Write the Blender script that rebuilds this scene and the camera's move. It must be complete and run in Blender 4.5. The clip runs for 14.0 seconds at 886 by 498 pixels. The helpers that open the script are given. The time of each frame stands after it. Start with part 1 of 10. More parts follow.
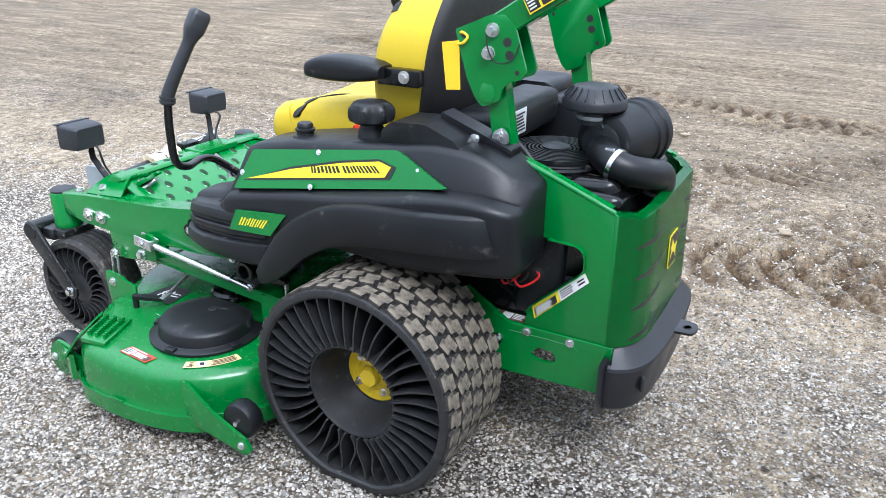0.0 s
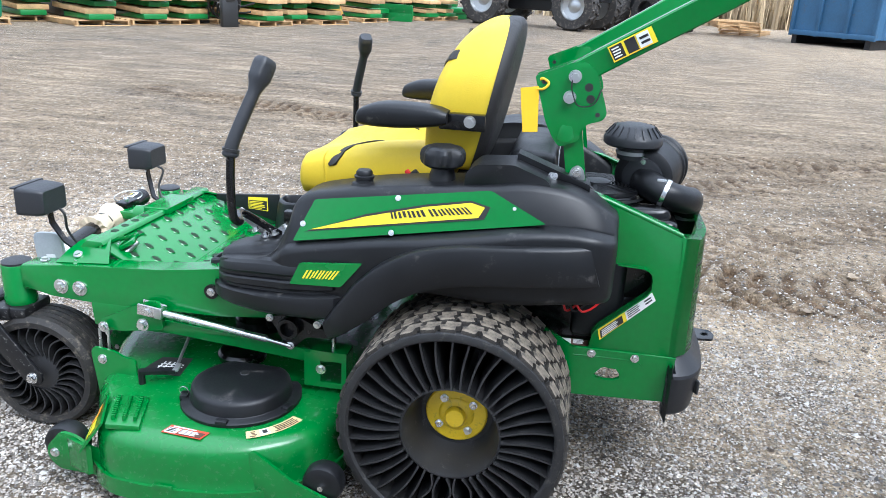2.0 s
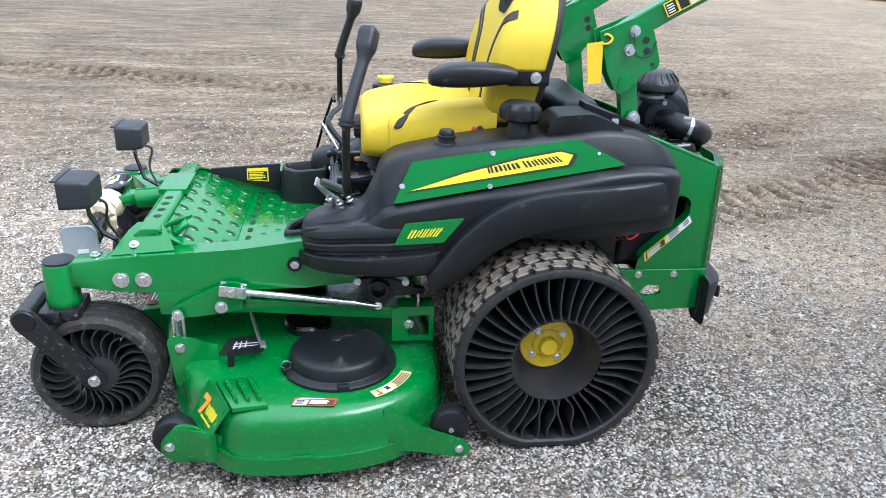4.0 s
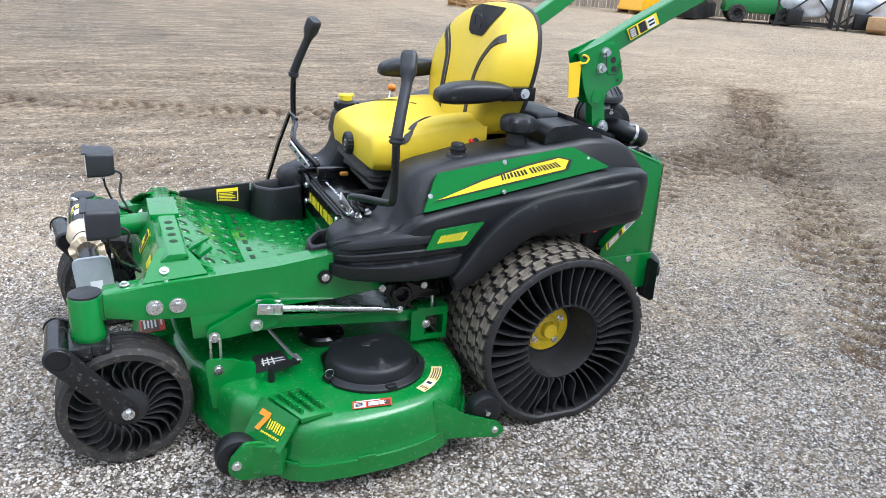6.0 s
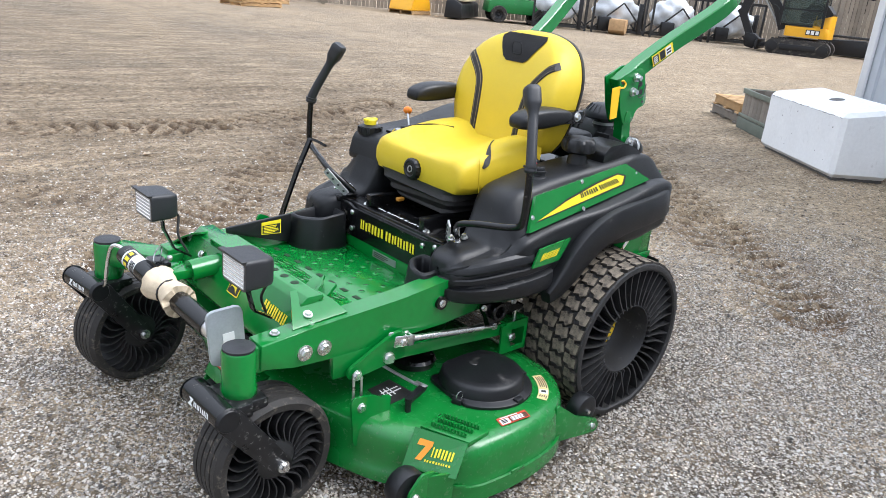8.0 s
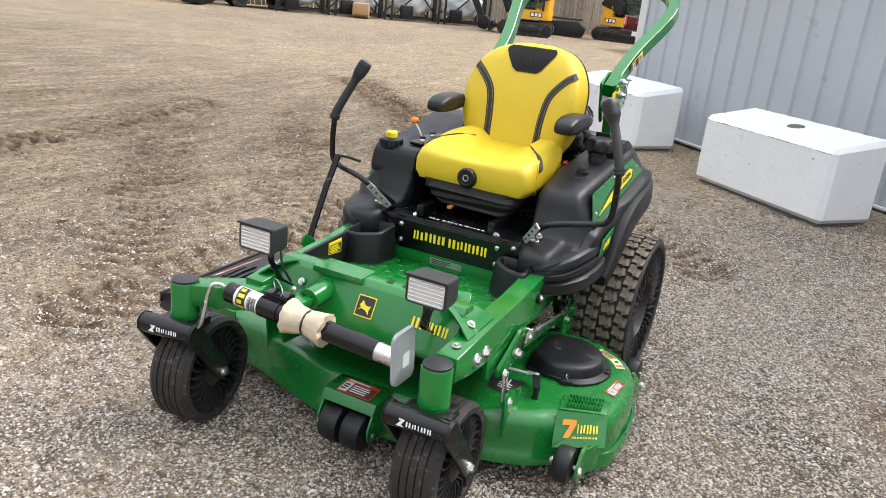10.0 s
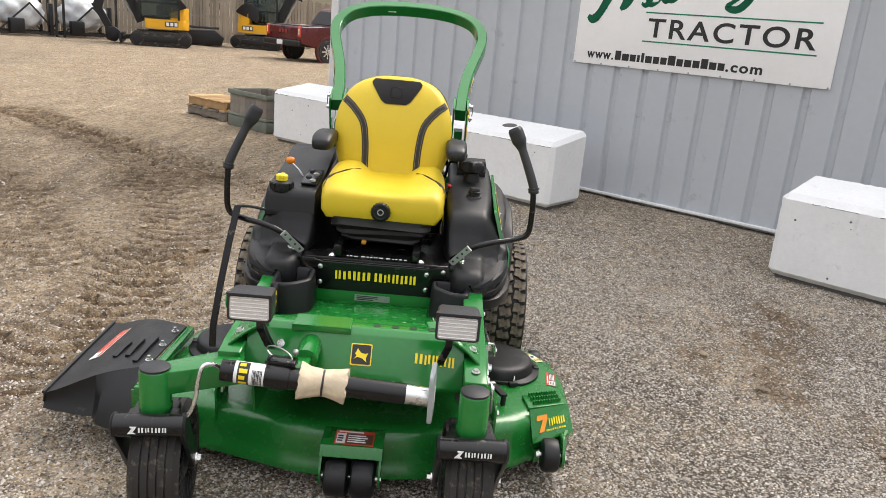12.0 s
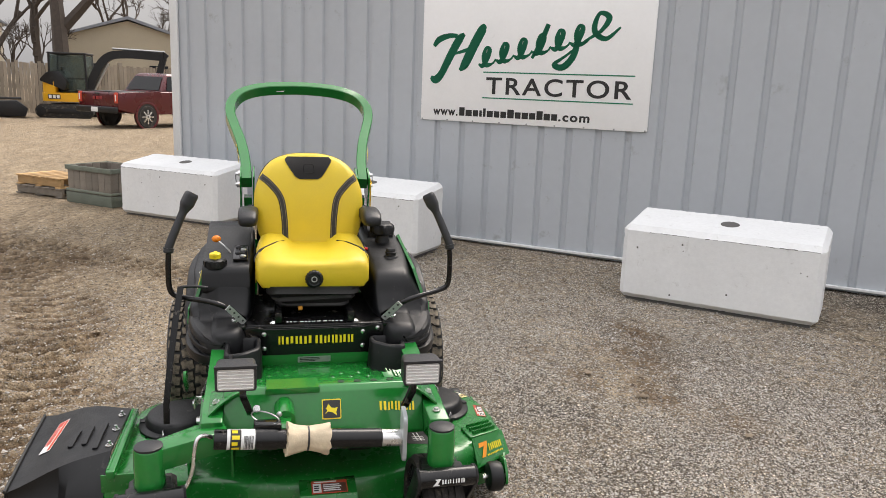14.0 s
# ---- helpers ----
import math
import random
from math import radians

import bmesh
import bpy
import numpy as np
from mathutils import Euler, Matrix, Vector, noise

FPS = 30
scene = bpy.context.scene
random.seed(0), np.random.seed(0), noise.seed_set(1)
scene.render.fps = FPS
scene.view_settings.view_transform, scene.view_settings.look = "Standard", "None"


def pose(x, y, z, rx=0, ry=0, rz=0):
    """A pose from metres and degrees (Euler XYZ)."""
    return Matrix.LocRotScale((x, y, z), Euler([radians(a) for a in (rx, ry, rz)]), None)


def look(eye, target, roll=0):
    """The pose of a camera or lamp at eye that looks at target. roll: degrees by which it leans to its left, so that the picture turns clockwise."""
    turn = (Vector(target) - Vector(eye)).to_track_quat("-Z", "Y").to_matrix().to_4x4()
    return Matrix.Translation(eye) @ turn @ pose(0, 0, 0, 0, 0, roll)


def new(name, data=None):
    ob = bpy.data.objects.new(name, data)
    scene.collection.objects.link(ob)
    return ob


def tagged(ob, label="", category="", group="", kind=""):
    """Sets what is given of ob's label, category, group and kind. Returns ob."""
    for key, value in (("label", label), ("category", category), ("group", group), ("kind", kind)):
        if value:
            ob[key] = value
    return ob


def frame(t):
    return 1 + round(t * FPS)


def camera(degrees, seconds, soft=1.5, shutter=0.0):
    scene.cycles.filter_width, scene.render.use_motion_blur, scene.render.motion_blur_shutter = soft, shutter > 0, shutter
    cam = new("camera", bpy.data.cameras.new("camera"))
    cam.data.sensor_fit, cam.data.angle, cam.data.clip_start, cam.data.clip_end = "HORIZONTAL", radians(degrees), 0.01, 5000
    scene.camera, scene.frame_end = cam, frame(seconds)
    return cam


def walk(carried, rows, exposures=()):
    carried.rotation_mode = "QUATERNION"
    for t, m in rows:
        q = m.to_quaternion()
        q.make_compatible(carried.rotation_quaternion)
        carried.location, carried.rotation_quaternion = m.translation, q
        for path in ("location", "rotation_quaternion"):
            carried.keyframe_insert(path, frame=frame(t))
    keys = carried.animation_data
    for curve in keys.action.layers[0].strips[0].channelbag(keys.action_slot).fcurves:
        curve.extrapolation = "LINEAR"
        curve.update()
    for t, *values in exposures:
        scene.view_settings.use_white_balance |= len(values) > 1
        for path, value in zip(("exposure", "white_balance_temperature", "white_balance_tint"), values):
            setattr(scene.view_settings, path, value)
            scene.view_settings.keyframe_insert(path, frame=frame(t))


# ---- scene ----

cam = camera(60.0, 14.0, 0.55)
PATH = [
    (0, (-1.039, 2.03, 1.453), (-0.152, 0.419, 0.667), 0.8),
    (0.5, (-0.976, 2.117, 1.455), (-0.2, 0.42, 0.735), 1.8),
    (1, (-0.786, 2.27, 1.444), (-0.215, 0.47, 0.784), 2.5),
    (1.5, (-0.51, 2.33, 1.443), (-0.054, 0.492, 0.799), 2.2),
    (2, (-0.251, 2.383, 1.43), (0.062, 0.52, 0.775), 2.8),
    (2.5, (0.005, 2.496, 1.457), (0.158, 0.615, 0.796), 2.9),
    (3, (0.204, 2.447, 1.444), (0.208, 0.567, 0.762), 2.1),
    (3.5, (0.393, 2.455, 1.449), (0.255, 0.599, 0.717), 2.2),
    (3.7, (0.485, 2.52, 1.451), (0.302, 0.676, 0.7), 2.2),
    (5.8, (1.256, 2.623, 1.488), (0.538, 0.9, 0.77), 3.6),
    (6, (1.345, 2.57, 1.482), (0.57, 0.868, 0.774), 3.8),
    (6.5, (1.59, 2.479, 1.496), (0.68, 0.838, 0.805), 4.3),
    (7, (1.913, 2.438, 1.519), (0.873, 0.871, 0.837), 4.9),
    (7.5, (2.133, 2.269, 1.491), (0.964, 0.793, 0.816), 5.3),
    (8, (2.31, 2.064, 1.519), (1.023, 0.688, 0.848), 5.5),
    (8.2, (2.41, 2.003, 1.522), (1.074, 0.672, 0.854), 5.5),
    (10.3, (3.255, 1.07, 1.551), (1.51, 0.333, 0.91), 5.9),
    (10.5, (3.282, 0.962, 1.534), (1.504, 0.298, 0.901), 5.8),
    (11, (3.342, 0.678, 1.558), (1.492, 0.226, 0.947), 5.8),
    (11.5, (3.485, 0.431, 1.572), (1.583, 0.219, 0.988), 5.5),
    (12, (3.537, 0.229, 1.585), (1.617, 0.249, 1.027), 5.0),
    (12.5, (3.578, 0.043, 1.602), (1.66, 0.256, 1.078), 4.3),
    (13, (3.747, -0.146, 1.661), (1.837, 0.193, 1.177), 3.3),
    (13.5, (3.802, -0.188, 1.693), (1.896, 0.225, 1.249), 2.6),
    (14, (3.849, -0.199, 1.688), (1.943, 0.248, 1.277), 2.2),
]
# seconds, stops, kelvin, tint: the clip opens brighter and cooler than it ends
EXPOSURES = [(0.0, 1.24, 5500, 10), (3.7, 1.13, 5450, 10), (6.0, 1.05, 5650, 11), (8.2, 0.96, 5950, 12), (10.3, 0.84, 6500, 13), (14.0, 0.58, 6900, 14)]
walk(cam, [(t, look(eye, target, roll)) for t, eye, target, roll in PATH], EXPOSURES)

# ---- world and light ----
world = bpy.data.worlds.new("overcast_sky")
scene.world = world
world.use_nodes = True
wn, wl = world.node_tree.nodes, world.node_tree.links
sky = wn.new("ShaderNodeTexSky")
sky.sky_type = "NISHITA"
sky.sun_disc = False
SUN_EL, SUN_AZ = radians(48), radians(-46)
sky.sun_elevation, sky.sun_rotation = SUN_EL, SUN_AZ
sky.air_density, sky.dust_density = 1.2, 4.0
cloud = wn.new("ShaderNodeMix")
cloud.data_type = "RGBA"
cloud.inputs[0].default_value = 0.82
cloud.inputs[7].default_value = (9.3, 9.6, 10.0, 1)
wl.new(sky.outputs[0], cloud.inputs[6])
# an overcast sky is brightest overhead
up_axis = wn.new("ShaderNodeSeparateXYZ")
wl.new(wn.new("ShaderNodeTexCoord").outputs["Generated"], up_axis.inputs[0])
veil = wn.new("ShaderNodeMapRange")
veil.inputs["From Min"].default_value, veil.inputs["From Max"].default_value = 0.0, 1.0
veil.inputs["To Min"].default_value, veil.inputs["To Max"].default_value = 0.40, 1.75
wl.new(up_axis.outputs["Z"], veil.inputs["Value"])
dome = wn.new("ShaderNodeVectorMath")
dome.operation = "SCALE"
wl.new(cloud.outputs[2], dome.inputs[0])
wl.new(veil.outputs["Result"], dome.inputs["Scale"])
wl.new(dome.outputs["Vector"], wn["Background"].inputs[0])
wn["Background"].inputs[1].default_value = 0.088
sun = new("sun", bpy.data.lights.new("sun", "SUN"))
sun.data.energy, sun.data.angle, sun.data.color = 2.0, radians(36), (1.0, 0.96, 0.9)
sun.matrix_world = look((0, 0, 0), (-math.sin(SUN_AZ) * math.cos(SUN_EL), -math.cos(SUN_AZ) * math.cos(SUN_EL), -math.sin(SUN_EL)))


# ---- materials ----
def node(nt, kind, **values):
    n = nt.nodes.new("ShaderNode" + kind)
    for k, v in values.items():
        n.inputs[int(k[1:])].default_value = v
    return n


def noise_at(nt, coord, scale, detail=3.0, rough=0.55):
    n = node(nt, "TexNoise")
    n.inputs["Scale"].default_value, n.inputs["Detail"].default_value, n.inputs["Roughness"].default_value = scale, detail, rough
    nt.links.new(coord, n.inputs["Vector"])
    return n.outputs["Fac"]


def ramp_of(nt, fac, stops):
    r = nt.nodes.new("ShaderNodeValToRGB")
    while len(r.color_ramp.elements) < len(stops):
        r.color_ramp.elements.new(0.5)
    for e, (p, c) in zip(r.color_ramp.elements, stops):
        e.position, e.color = p, (*c, 1) if len(c) == 3 else c
    nt.links.new(fac, r.inputs[0])
    return r.outputs[0]


def mix_of(nt, fac, a, b):
    m = nt.nodes.new("ShaderNodeMix")
    m.data_type = "RGBA"
    for value, slot in ((fac, 0), (a, 6), (b, 7)):
        if isinstance(value, (int, float)):
            m.inputs[slot].default_value = value
        elif isinstance(value, tuple):
            m.inputs[slot].default_value = (*value, 1)
        else:
            nt.links.new(value, m.inputs[slot])
    return m.outputs[2]


def mat(name, col, rough=0.5, metal=0.0, var=0.12, scale=6.0, bump=0.0, bscale=200.0, coat=0.0, dirt=None, island=0.0, objrand=0.0, spec=0.5):
    """A painted, moulded or natural surface: two scales of tone, uneven gloss, fine relief, optional dirt (colour, share, scale)."""
    m = bpy.data.materials.new(name)
    m.use_nodes = True
    nt = m.node_tree
    b = nt.nodes["Principled BSDF"]
    co = nt.nodes.new("ShaderNodeTexCoord").outputs["Object"]
    big = noise_at(nt, co, scale, 4)
    fine = noise_at(nt, co, scale * 14, 3)
    lo, hi = tuple(c * (1 - var) for c in col), tuple(min(1, c * (1 + var)) for c in col)
    both = node(nt, "Math")
    both.operation = "MULTIPLY_ADD"
    nt.links.new(big, both.inputs[0])
    both.inputs[1].default_value = 0.6
    half = node(nt, "Math", _1=0.4)
    half.operation = "MULTIPLY"
    nt.links.new(fine, half.inputs[0])
    nt.links.new(half.outputs[0], both.inputs[2])
    colour = ramp_of(nt, both.outputs[0], [(0.3, lo), (0.7, hi)])
    if island or objrand:
        if island:
            rnd = nt.nodes.new("ShaderNodeNewGeometry").outputs["Random Per Island"]
        else:
            rnd = nt.nodes.new("ShaderNodeObjectInfo").outputs["Random"]
        k = island or objrand
        tint = ramp_of(nt, rnd, [(0.0, (1 - k,) * 3), (1.0, (1 + k * 0.6,) * 3)])
        mul = nt.nodes.new("ShaderNodeMix")
        mul.data_type, mul.blend_type = "RGBA", "MULTIPLY"
        mul.inputs[0].default_value = 1.0
        nt.links.new(colour, mul.inputs[6])
        nt.links.new(tint, mul.inputs[7])
        colour = mul.outputs[2]
    rr = ramp_of(nt, big, [(0.3, (max(0.02, rough - 0.08),) * 3), (0.7, (min(1, rough + 0.08),) * 3)])
    if dirt:
        dcol, share, dscale = dirt
        d = ramp_of(nt, noise_at(nt, co, dscale, 8, 0.7), [(max(0.0, 0.62 - share * 0.5), (0, 0, 0)), (min(1.0, 0.8 - share * 0.4), (0.85,) * 3)])
        colour = mix_of(nt, d, colour, dcol)
        rr = mix_of(nt, d, rr, (0.9, 0.9, 0.9))
    nt.links.new(colour, b.inputs["Base Color"])
    nt.links.new(rr, b.inputs["Roughness"])
    b.inputs["Metallic"].default_value = metal
    b.inputs["Coat Weight"].default_value = coat
    b.inputs["Coat Roughness"].default_value = 0.08
    b.inputs["Specular IOR Level"].default_value = spec
    if bump:
        bp = nt.nodes.new("ShaderNodeBump")
        bp.inputs["Strength"].default_value, bp.inputs["Distance"].default_value = min(1.0, bump), 0.004
        nt.links.new(noise_at(nt, co, bscale, 4, 0.6), bp.inputs["Height"])
        nt.links.new(bp.outputs[0], b.inputs["Normal"])
    return m


DUST = (0.25, 0.22, 0.18)
M_GREEN = mat("green_paint", (0.006, 0.168, 0.025), 0.20, var=0.10, scale=4, coat=0.35, spec=0.5, bump=0.04, bscale=220)
M_DECK = mat("deck_green_paint", (0.007, 0.160, 0.024), 0.24, var=0.14, scale=5, coat=0.3, spec=0.5, bump=0.08, bscale=200, dirt=((0.075, 0.10, 0.045), 0.07, 60))
M_YELLOW = mat("yellow_paint", (0.80, 0.55, 0.010), 0.36, var=0.08, scale=8, coat=0.2, dirt=((0.12, 0.09, 0.05), 0.14, 40))
M_VINYL = mat("yellow_vinyl", (0.66, 0.48, 0.018), 0.47, var=0.05, scale=10, bump=0.22, bscale=420)
M_VINYLK = mat("dark_vinyl", (0.018, 0.0165, 0.0165), 0.55, var=0.2, scale=40, bump=0.4, bscale=500)
M_PLASTIC = mat("black_textured_plastic", (0.0060, 0.0064, 0.0076), 0.43, var=0.18, scale=7, spec=0.42, bump=0.10, bscale=650, dirt=((0.14, 0.13, 0.12), 0.02, 12))
M_BLACK = mat("black_paint", (0.0045, 0.0045, 0.005), 0.22, var=0.25, scale=9, spec=0.42, coat=0.05, dirt=(DUST, 0.03, 14))
M_FORK = mat("black_scuffed_paint", (0.007, 0.007, 0.008), 0.33, var=0.3, scale=9, dirt=((0.4, 0.39, 0.36), 0.09, 70))
M_GREY = mat("grey_plastic", (0.020, 0.021, 0.024), 0.45, var=0.12, scale=8, bump=0.15, bscale=600)
M_RUBBER = mat("tread_groove_rubber", (0.026, 0.022, 0.018), 0.8, var=0.4, scale=18, bump=0.2, bscale=300, dirt=((0.13, 0.115, 0.09), 0.2, 60))
M_TREAD = mat("dusty_tread_rubber", (0.098, 0.083, 0.064), 0.9, var=0.35, scale=30, bump=0.6, bscale=500, objrand=0.35, dirt=((0.27, 0.225, 0.165), 0.45, 38))
M_SPOKE = mat("spoke_polyurethane", (0.022, 0.022, 0.023), 0.46, var=0.25, scale=14, dirt=((0.17, 0.16, 0.15), 0.06, 34))
M_CARCASS = mat("tyre_carcass", (0.018, 0.0175, 0.0175), 0.55, var=0.25, scale=20, bump=0.3, bscale=300, dirt=((0.11, 0.10, 0.085), 0.10, 50))
M_ZINC = mat("zinc_plate", (0.74, 0.74, 0.73), 0.27, metal=1.0, var=0.05, scale=12)
M_GALV = mat("galvanised_plate", (0.42, 0.42, 0.42), 0.4, metal=0.35, var=0.08, scale=30)
M_STEEL = mat("dull_steel", (0.45, 0.46, 0.46), 0.42, metal=0.9, var=0.2, scale=40)
M_WHITE = mat("white_label", (0.78, 0.79, 0.78), 0.45, var=0.03, scale=30)
M_LBLACK = mat("label_black", (0.02, 0.02, 0.02), 0.45, var=0.05, scale=30)
M_LYELLOW = mat("label_yellow", (0.85, 0.68, 0.02), 0.42, var=0.04, scale=30)
M_LRED = mat("label_red", (0.55, 0.06, 0.03), 0.42, var=0.08, scale=30)
M_LBROWN = mat("label_brown", (0.10, 0.045, 0.03), 0.42, var=0.08, scale=30)
M_ORANGE = mat("orange_plastic", (0.82, 0.23, 0.01), 0.4, var=0.06)
M_RED = mat("red_plastic", (0.6, 0.02, 0.02), 0.4, var=0.1)
M_TAG = mat("yellow_tag", (0.90, 0.55, 0.01), 0.5, var=0.04)
M_CARD = mat("cardboard", (0.58, 0.48, 0.34), 0.8, var=0.22, scale=26, bump=0.5, bscale=60)
M_LENS = mat("headlight_lens", (0.75, 0.76, 0.77), 0.18, metal=0.55, var=0.12, scale=40)
M_STITCH = mat("stitch_thread", (0.24, 0.20, 0.12), 0.8, var=0.3, scale=200)
M_HOSE = mat("black_hose", (0.016, 0.016, 0.016), 0.5, var=0.2)


# ---- mesh helpers ----
def thing(name, at=None, label="", category="", group="", kind=""):
    ob = new(name)
    ob.empty_display_size = 0.1
    ob.matrix_basis = at or Matrix()
    return tagged(ob, label, category, group, kind)


def mesh_of(name, bm, material, sharp=38):
    me = bpy.data.meshes.new(name)
    bmesh.ops.recalc_face_normals(bm, faces=bm.faces)
    bm.to_mesh(me)
    bm.free()
    me.materials.append(material)
    me.shade_smooth()
    me.set_sharp_from_angle(angle=radians(sharp))
    return me


def part(name, bm, material, parent=None, label="", sharp=38):
    """Links a bmesh as one mesh object under a thing or a part."""
    ob = new(name, mesh_of(name, bm, material, sharp))
    ob.parent = parent
    return tagged(ob, label)


def shared(name, me, parent, m):
    ob = new(name, me)
    ob.parent = parent
    ob.matrix_basis = m
    return ob


def bevel(bm, faces, width, seg=2):
    if width > 0:
        edges = list({e for f in faces for e in f.edges})
        bmesh.ops.bevel(bm, geom=edges, offset=width, segments=seg, profile=0.5, affect="EDGES", clamp_overlap=True)


def box(bm, c, s, m=None, r=0.0, seg=2):
    """A box of size s at c, turned by m, with rounded edges."""
    mm = (m or Matrix()).to_4x4()
    mm = Matrix.Translation(c) @ mm
    v = [bm.verts.new(mm @ Vector((x * s[0] / 2, y * s[1] / 2, z * s[2] / 2))) for x in (-1, 1) for y in (-1, 1) for z in (-1, 1)]
    fs = [bm.faces.new([v[i] for i in q]) for q in ((0, 1, 3, 2), (4, 6, 7, 5), (0, 4, 5, 1), (2, 3, 7, 6), (0, 2, 6, 4), (1, 5, 7, 3))]
    bevel(bm, fs, r, seg)
    return bm


AX = {"x": lambda u, v, w: (w, u, v), "y": lambda u, v, w: (u, w, v), "z": lambda u, v, w: (u, v, w)}


def prism(bm, pts, axis, a, b, r=0.0, seg=2):
    """A polygon (in the two other axes) drawn out from a to b along an axis."""
    f = AX[axis]
    lo = [bm.verts.new(f(u, v, a)) for u, v in pts]
    hi = [bm.verts.new(f(u, v, b)) for u, v in pts]
    n = len(pts)
    fs = [bm.faces.new(lo[::-1]), bm.faces.new(hi)]
    fs += [bm.faces.new((lo[i], lo[(i + 1) % n], hi[(i + 1) % n], hi[i])) for i in range(n)]
    bevel(bm, fs, r, seg)
    return bm


def frame_of(d):
    d = Vector(d).normalized()
    u = d.cross(Vector((0, 0, 1)))
    u = d.cross(Vector((1, 0, 0))) if u.length < 1e-3 else u
    u.normalize()
    return d, u, u.cross(d)


def ring(bm, c, u, v, r, n, ru=1.0, phase=0.0):
    return [bm.verts.new(Vector(c) + u * (r * ru * math.cos(2 * math.pi * i / n + phase)) + v * (r * math.sin(2 * math.pi * i / n + phase))) for i in range(n)]


def loft(bm, rings, cap=True, closed=True):
    n = len(rings[0])
    for a, b in zip(rings, rings[1:]):
        for i in range(n if closed else n - 1):
            j = (i + 1) % n
            bm.faces.new((a[i], a[j], b[j], b[i]))
    if cap:
        bm.faces.new(rings[0][::-1])
        bm.faces.new(rings[-1])
    return bm


def cyl(bm, p, q, r, r2=None, n=18):
    d, u, v = frame_of(Vector(q) - Vector(p))
    return loft(bm, [ring(bm, p, u, v, r, n), ring(bm, q, u, v, r if r2 is None else r2, n)])


def lathe(bm, prof, at, axis, n=32, closed=False):
    """Turns a profile of (radius, way along the axis) round an axis."""
    d, u, v = frame_of(axis)
    rings = [ring(bm, Vector(at) + d * h, u, v, max(r, 1e-4), n) for r, h in prof]
    if closed:
        rings.append(rings[0])
    return loft(bm, rings, cap=not closed)


def smooth_path(pts, k=6):
    p = [Vector(q) for q in pts]
    p = [2 * p[0] - p[1]] + p + [2 * p[-1] - p[-2]]
    out = []
    for a, b, c, d in zip(p, p[1:], p[2:], p[3:]):
        for i in range(k):
            t = i / k
            out.append(0.5 * (2 * b + (c - a) * t + (2 * a - 5 * b + 4 * c - d) * t * t + (3 * b - a - 3 * c + d) * t ** 3))
    return out + [p[-2]]


def tube(bm, pts, r, n=10, k=5, flat=1.0):
    """A round bar along a smooth path; r may be one radius or one for each end."""
    p = smooth_path(pts, k) if k > 1 else [Vector(q) for q in pts]
    ra, rb = r if isinstance(r, tuple) else (r, r)
    d, u, v = frame_of(p[1] - p[0])
    rings = []
    for i, c in enumerate(p):
        t = (p[min(i + 1, len(p) - 1)] - p[max(i - 1, 0)]).normalized()
        u = (u - t * u.dot(t)).normalized()
        rings.append(ring(bm, c, u, t.cross(u), ra + (rb - ra) * i / (len(p) - 1), n, flat))
    return loft(bm, rings)


def bar(bm, pts, side, w, h, k=1):
    """A flat bar or square tube along a path: w along the side direction, h across it."""
    p = smooth_path(pts, k) if k > 1 else [Vector(q) for q in pts]
    s = Vector(side).normalized()
    rings = []
    for i, c in enumerate(p):
        t = (p[min(i + 1, len(p) - 1)] - p[max(i - 1, 0)]).normalized()
        a = (s - t * s.dot(t)).normalized()
        b = t.cross(a)
        rings.append([bm.verts.new(c + a * (w / 2 * x) + b * (h / 2 * y)) for x, y in ((-1, -1), (1, -1), (1, 1), (-1, 1))])
    loft(bm, rings)
    return bm


def ball(bm, c, r, s=(1, 1, 1), n=14):
    m = Matrix.Translation(c) @ Matrix.Diagonal((r * s[0], r * s[1], r * s[2], 1))
    bmesh.ops.create_uvsphere(bm, u_segments=n, v_segments=max(6, n * 2 // 3), radius=1, matrix=m)
    return bm


def bolt(bm, c, axis, r=0.011, h=0.008):
    """A flanged hexagon head with its washer."""
    d, u, v = frame_of(axis)
    c = Vector(c)
    loft(bm, [ring(bm, c, u, v, r * 1.45, 16), ring(bm, c + d * h * 0.3, u, v, r * 1.4, 16)])
    loft(bm, [ring(bm, c + d * h * 0.25, u, v, r, 6), ring(bm, c + d * h, u, v, r * 0.92, 6)])
    return bm


def B():
    return bmesh.new()


def rounded(pts, r=0.02, k=4):
    """A polygon with its corners rounded."""
    out = []
    n = len(pts)
    for i in range(n):
        a, b, c = Vector(pts[i - 1]), Vector(pts[i]), Vector(pts[(i + 1) % n])
        u, v = (a - b), (c - b)
        ra = min(r, u.length * 0.45, v.length * 0.45)
        p, q = b + u.normalized() * ra, b + v.normalized() * ra
        for j in range(k + 1):
            t = j / k
            out.append(tuple((1 - t) ** 2 * p + 2 * t * (1 - t) * b + t * t * q))
    return out


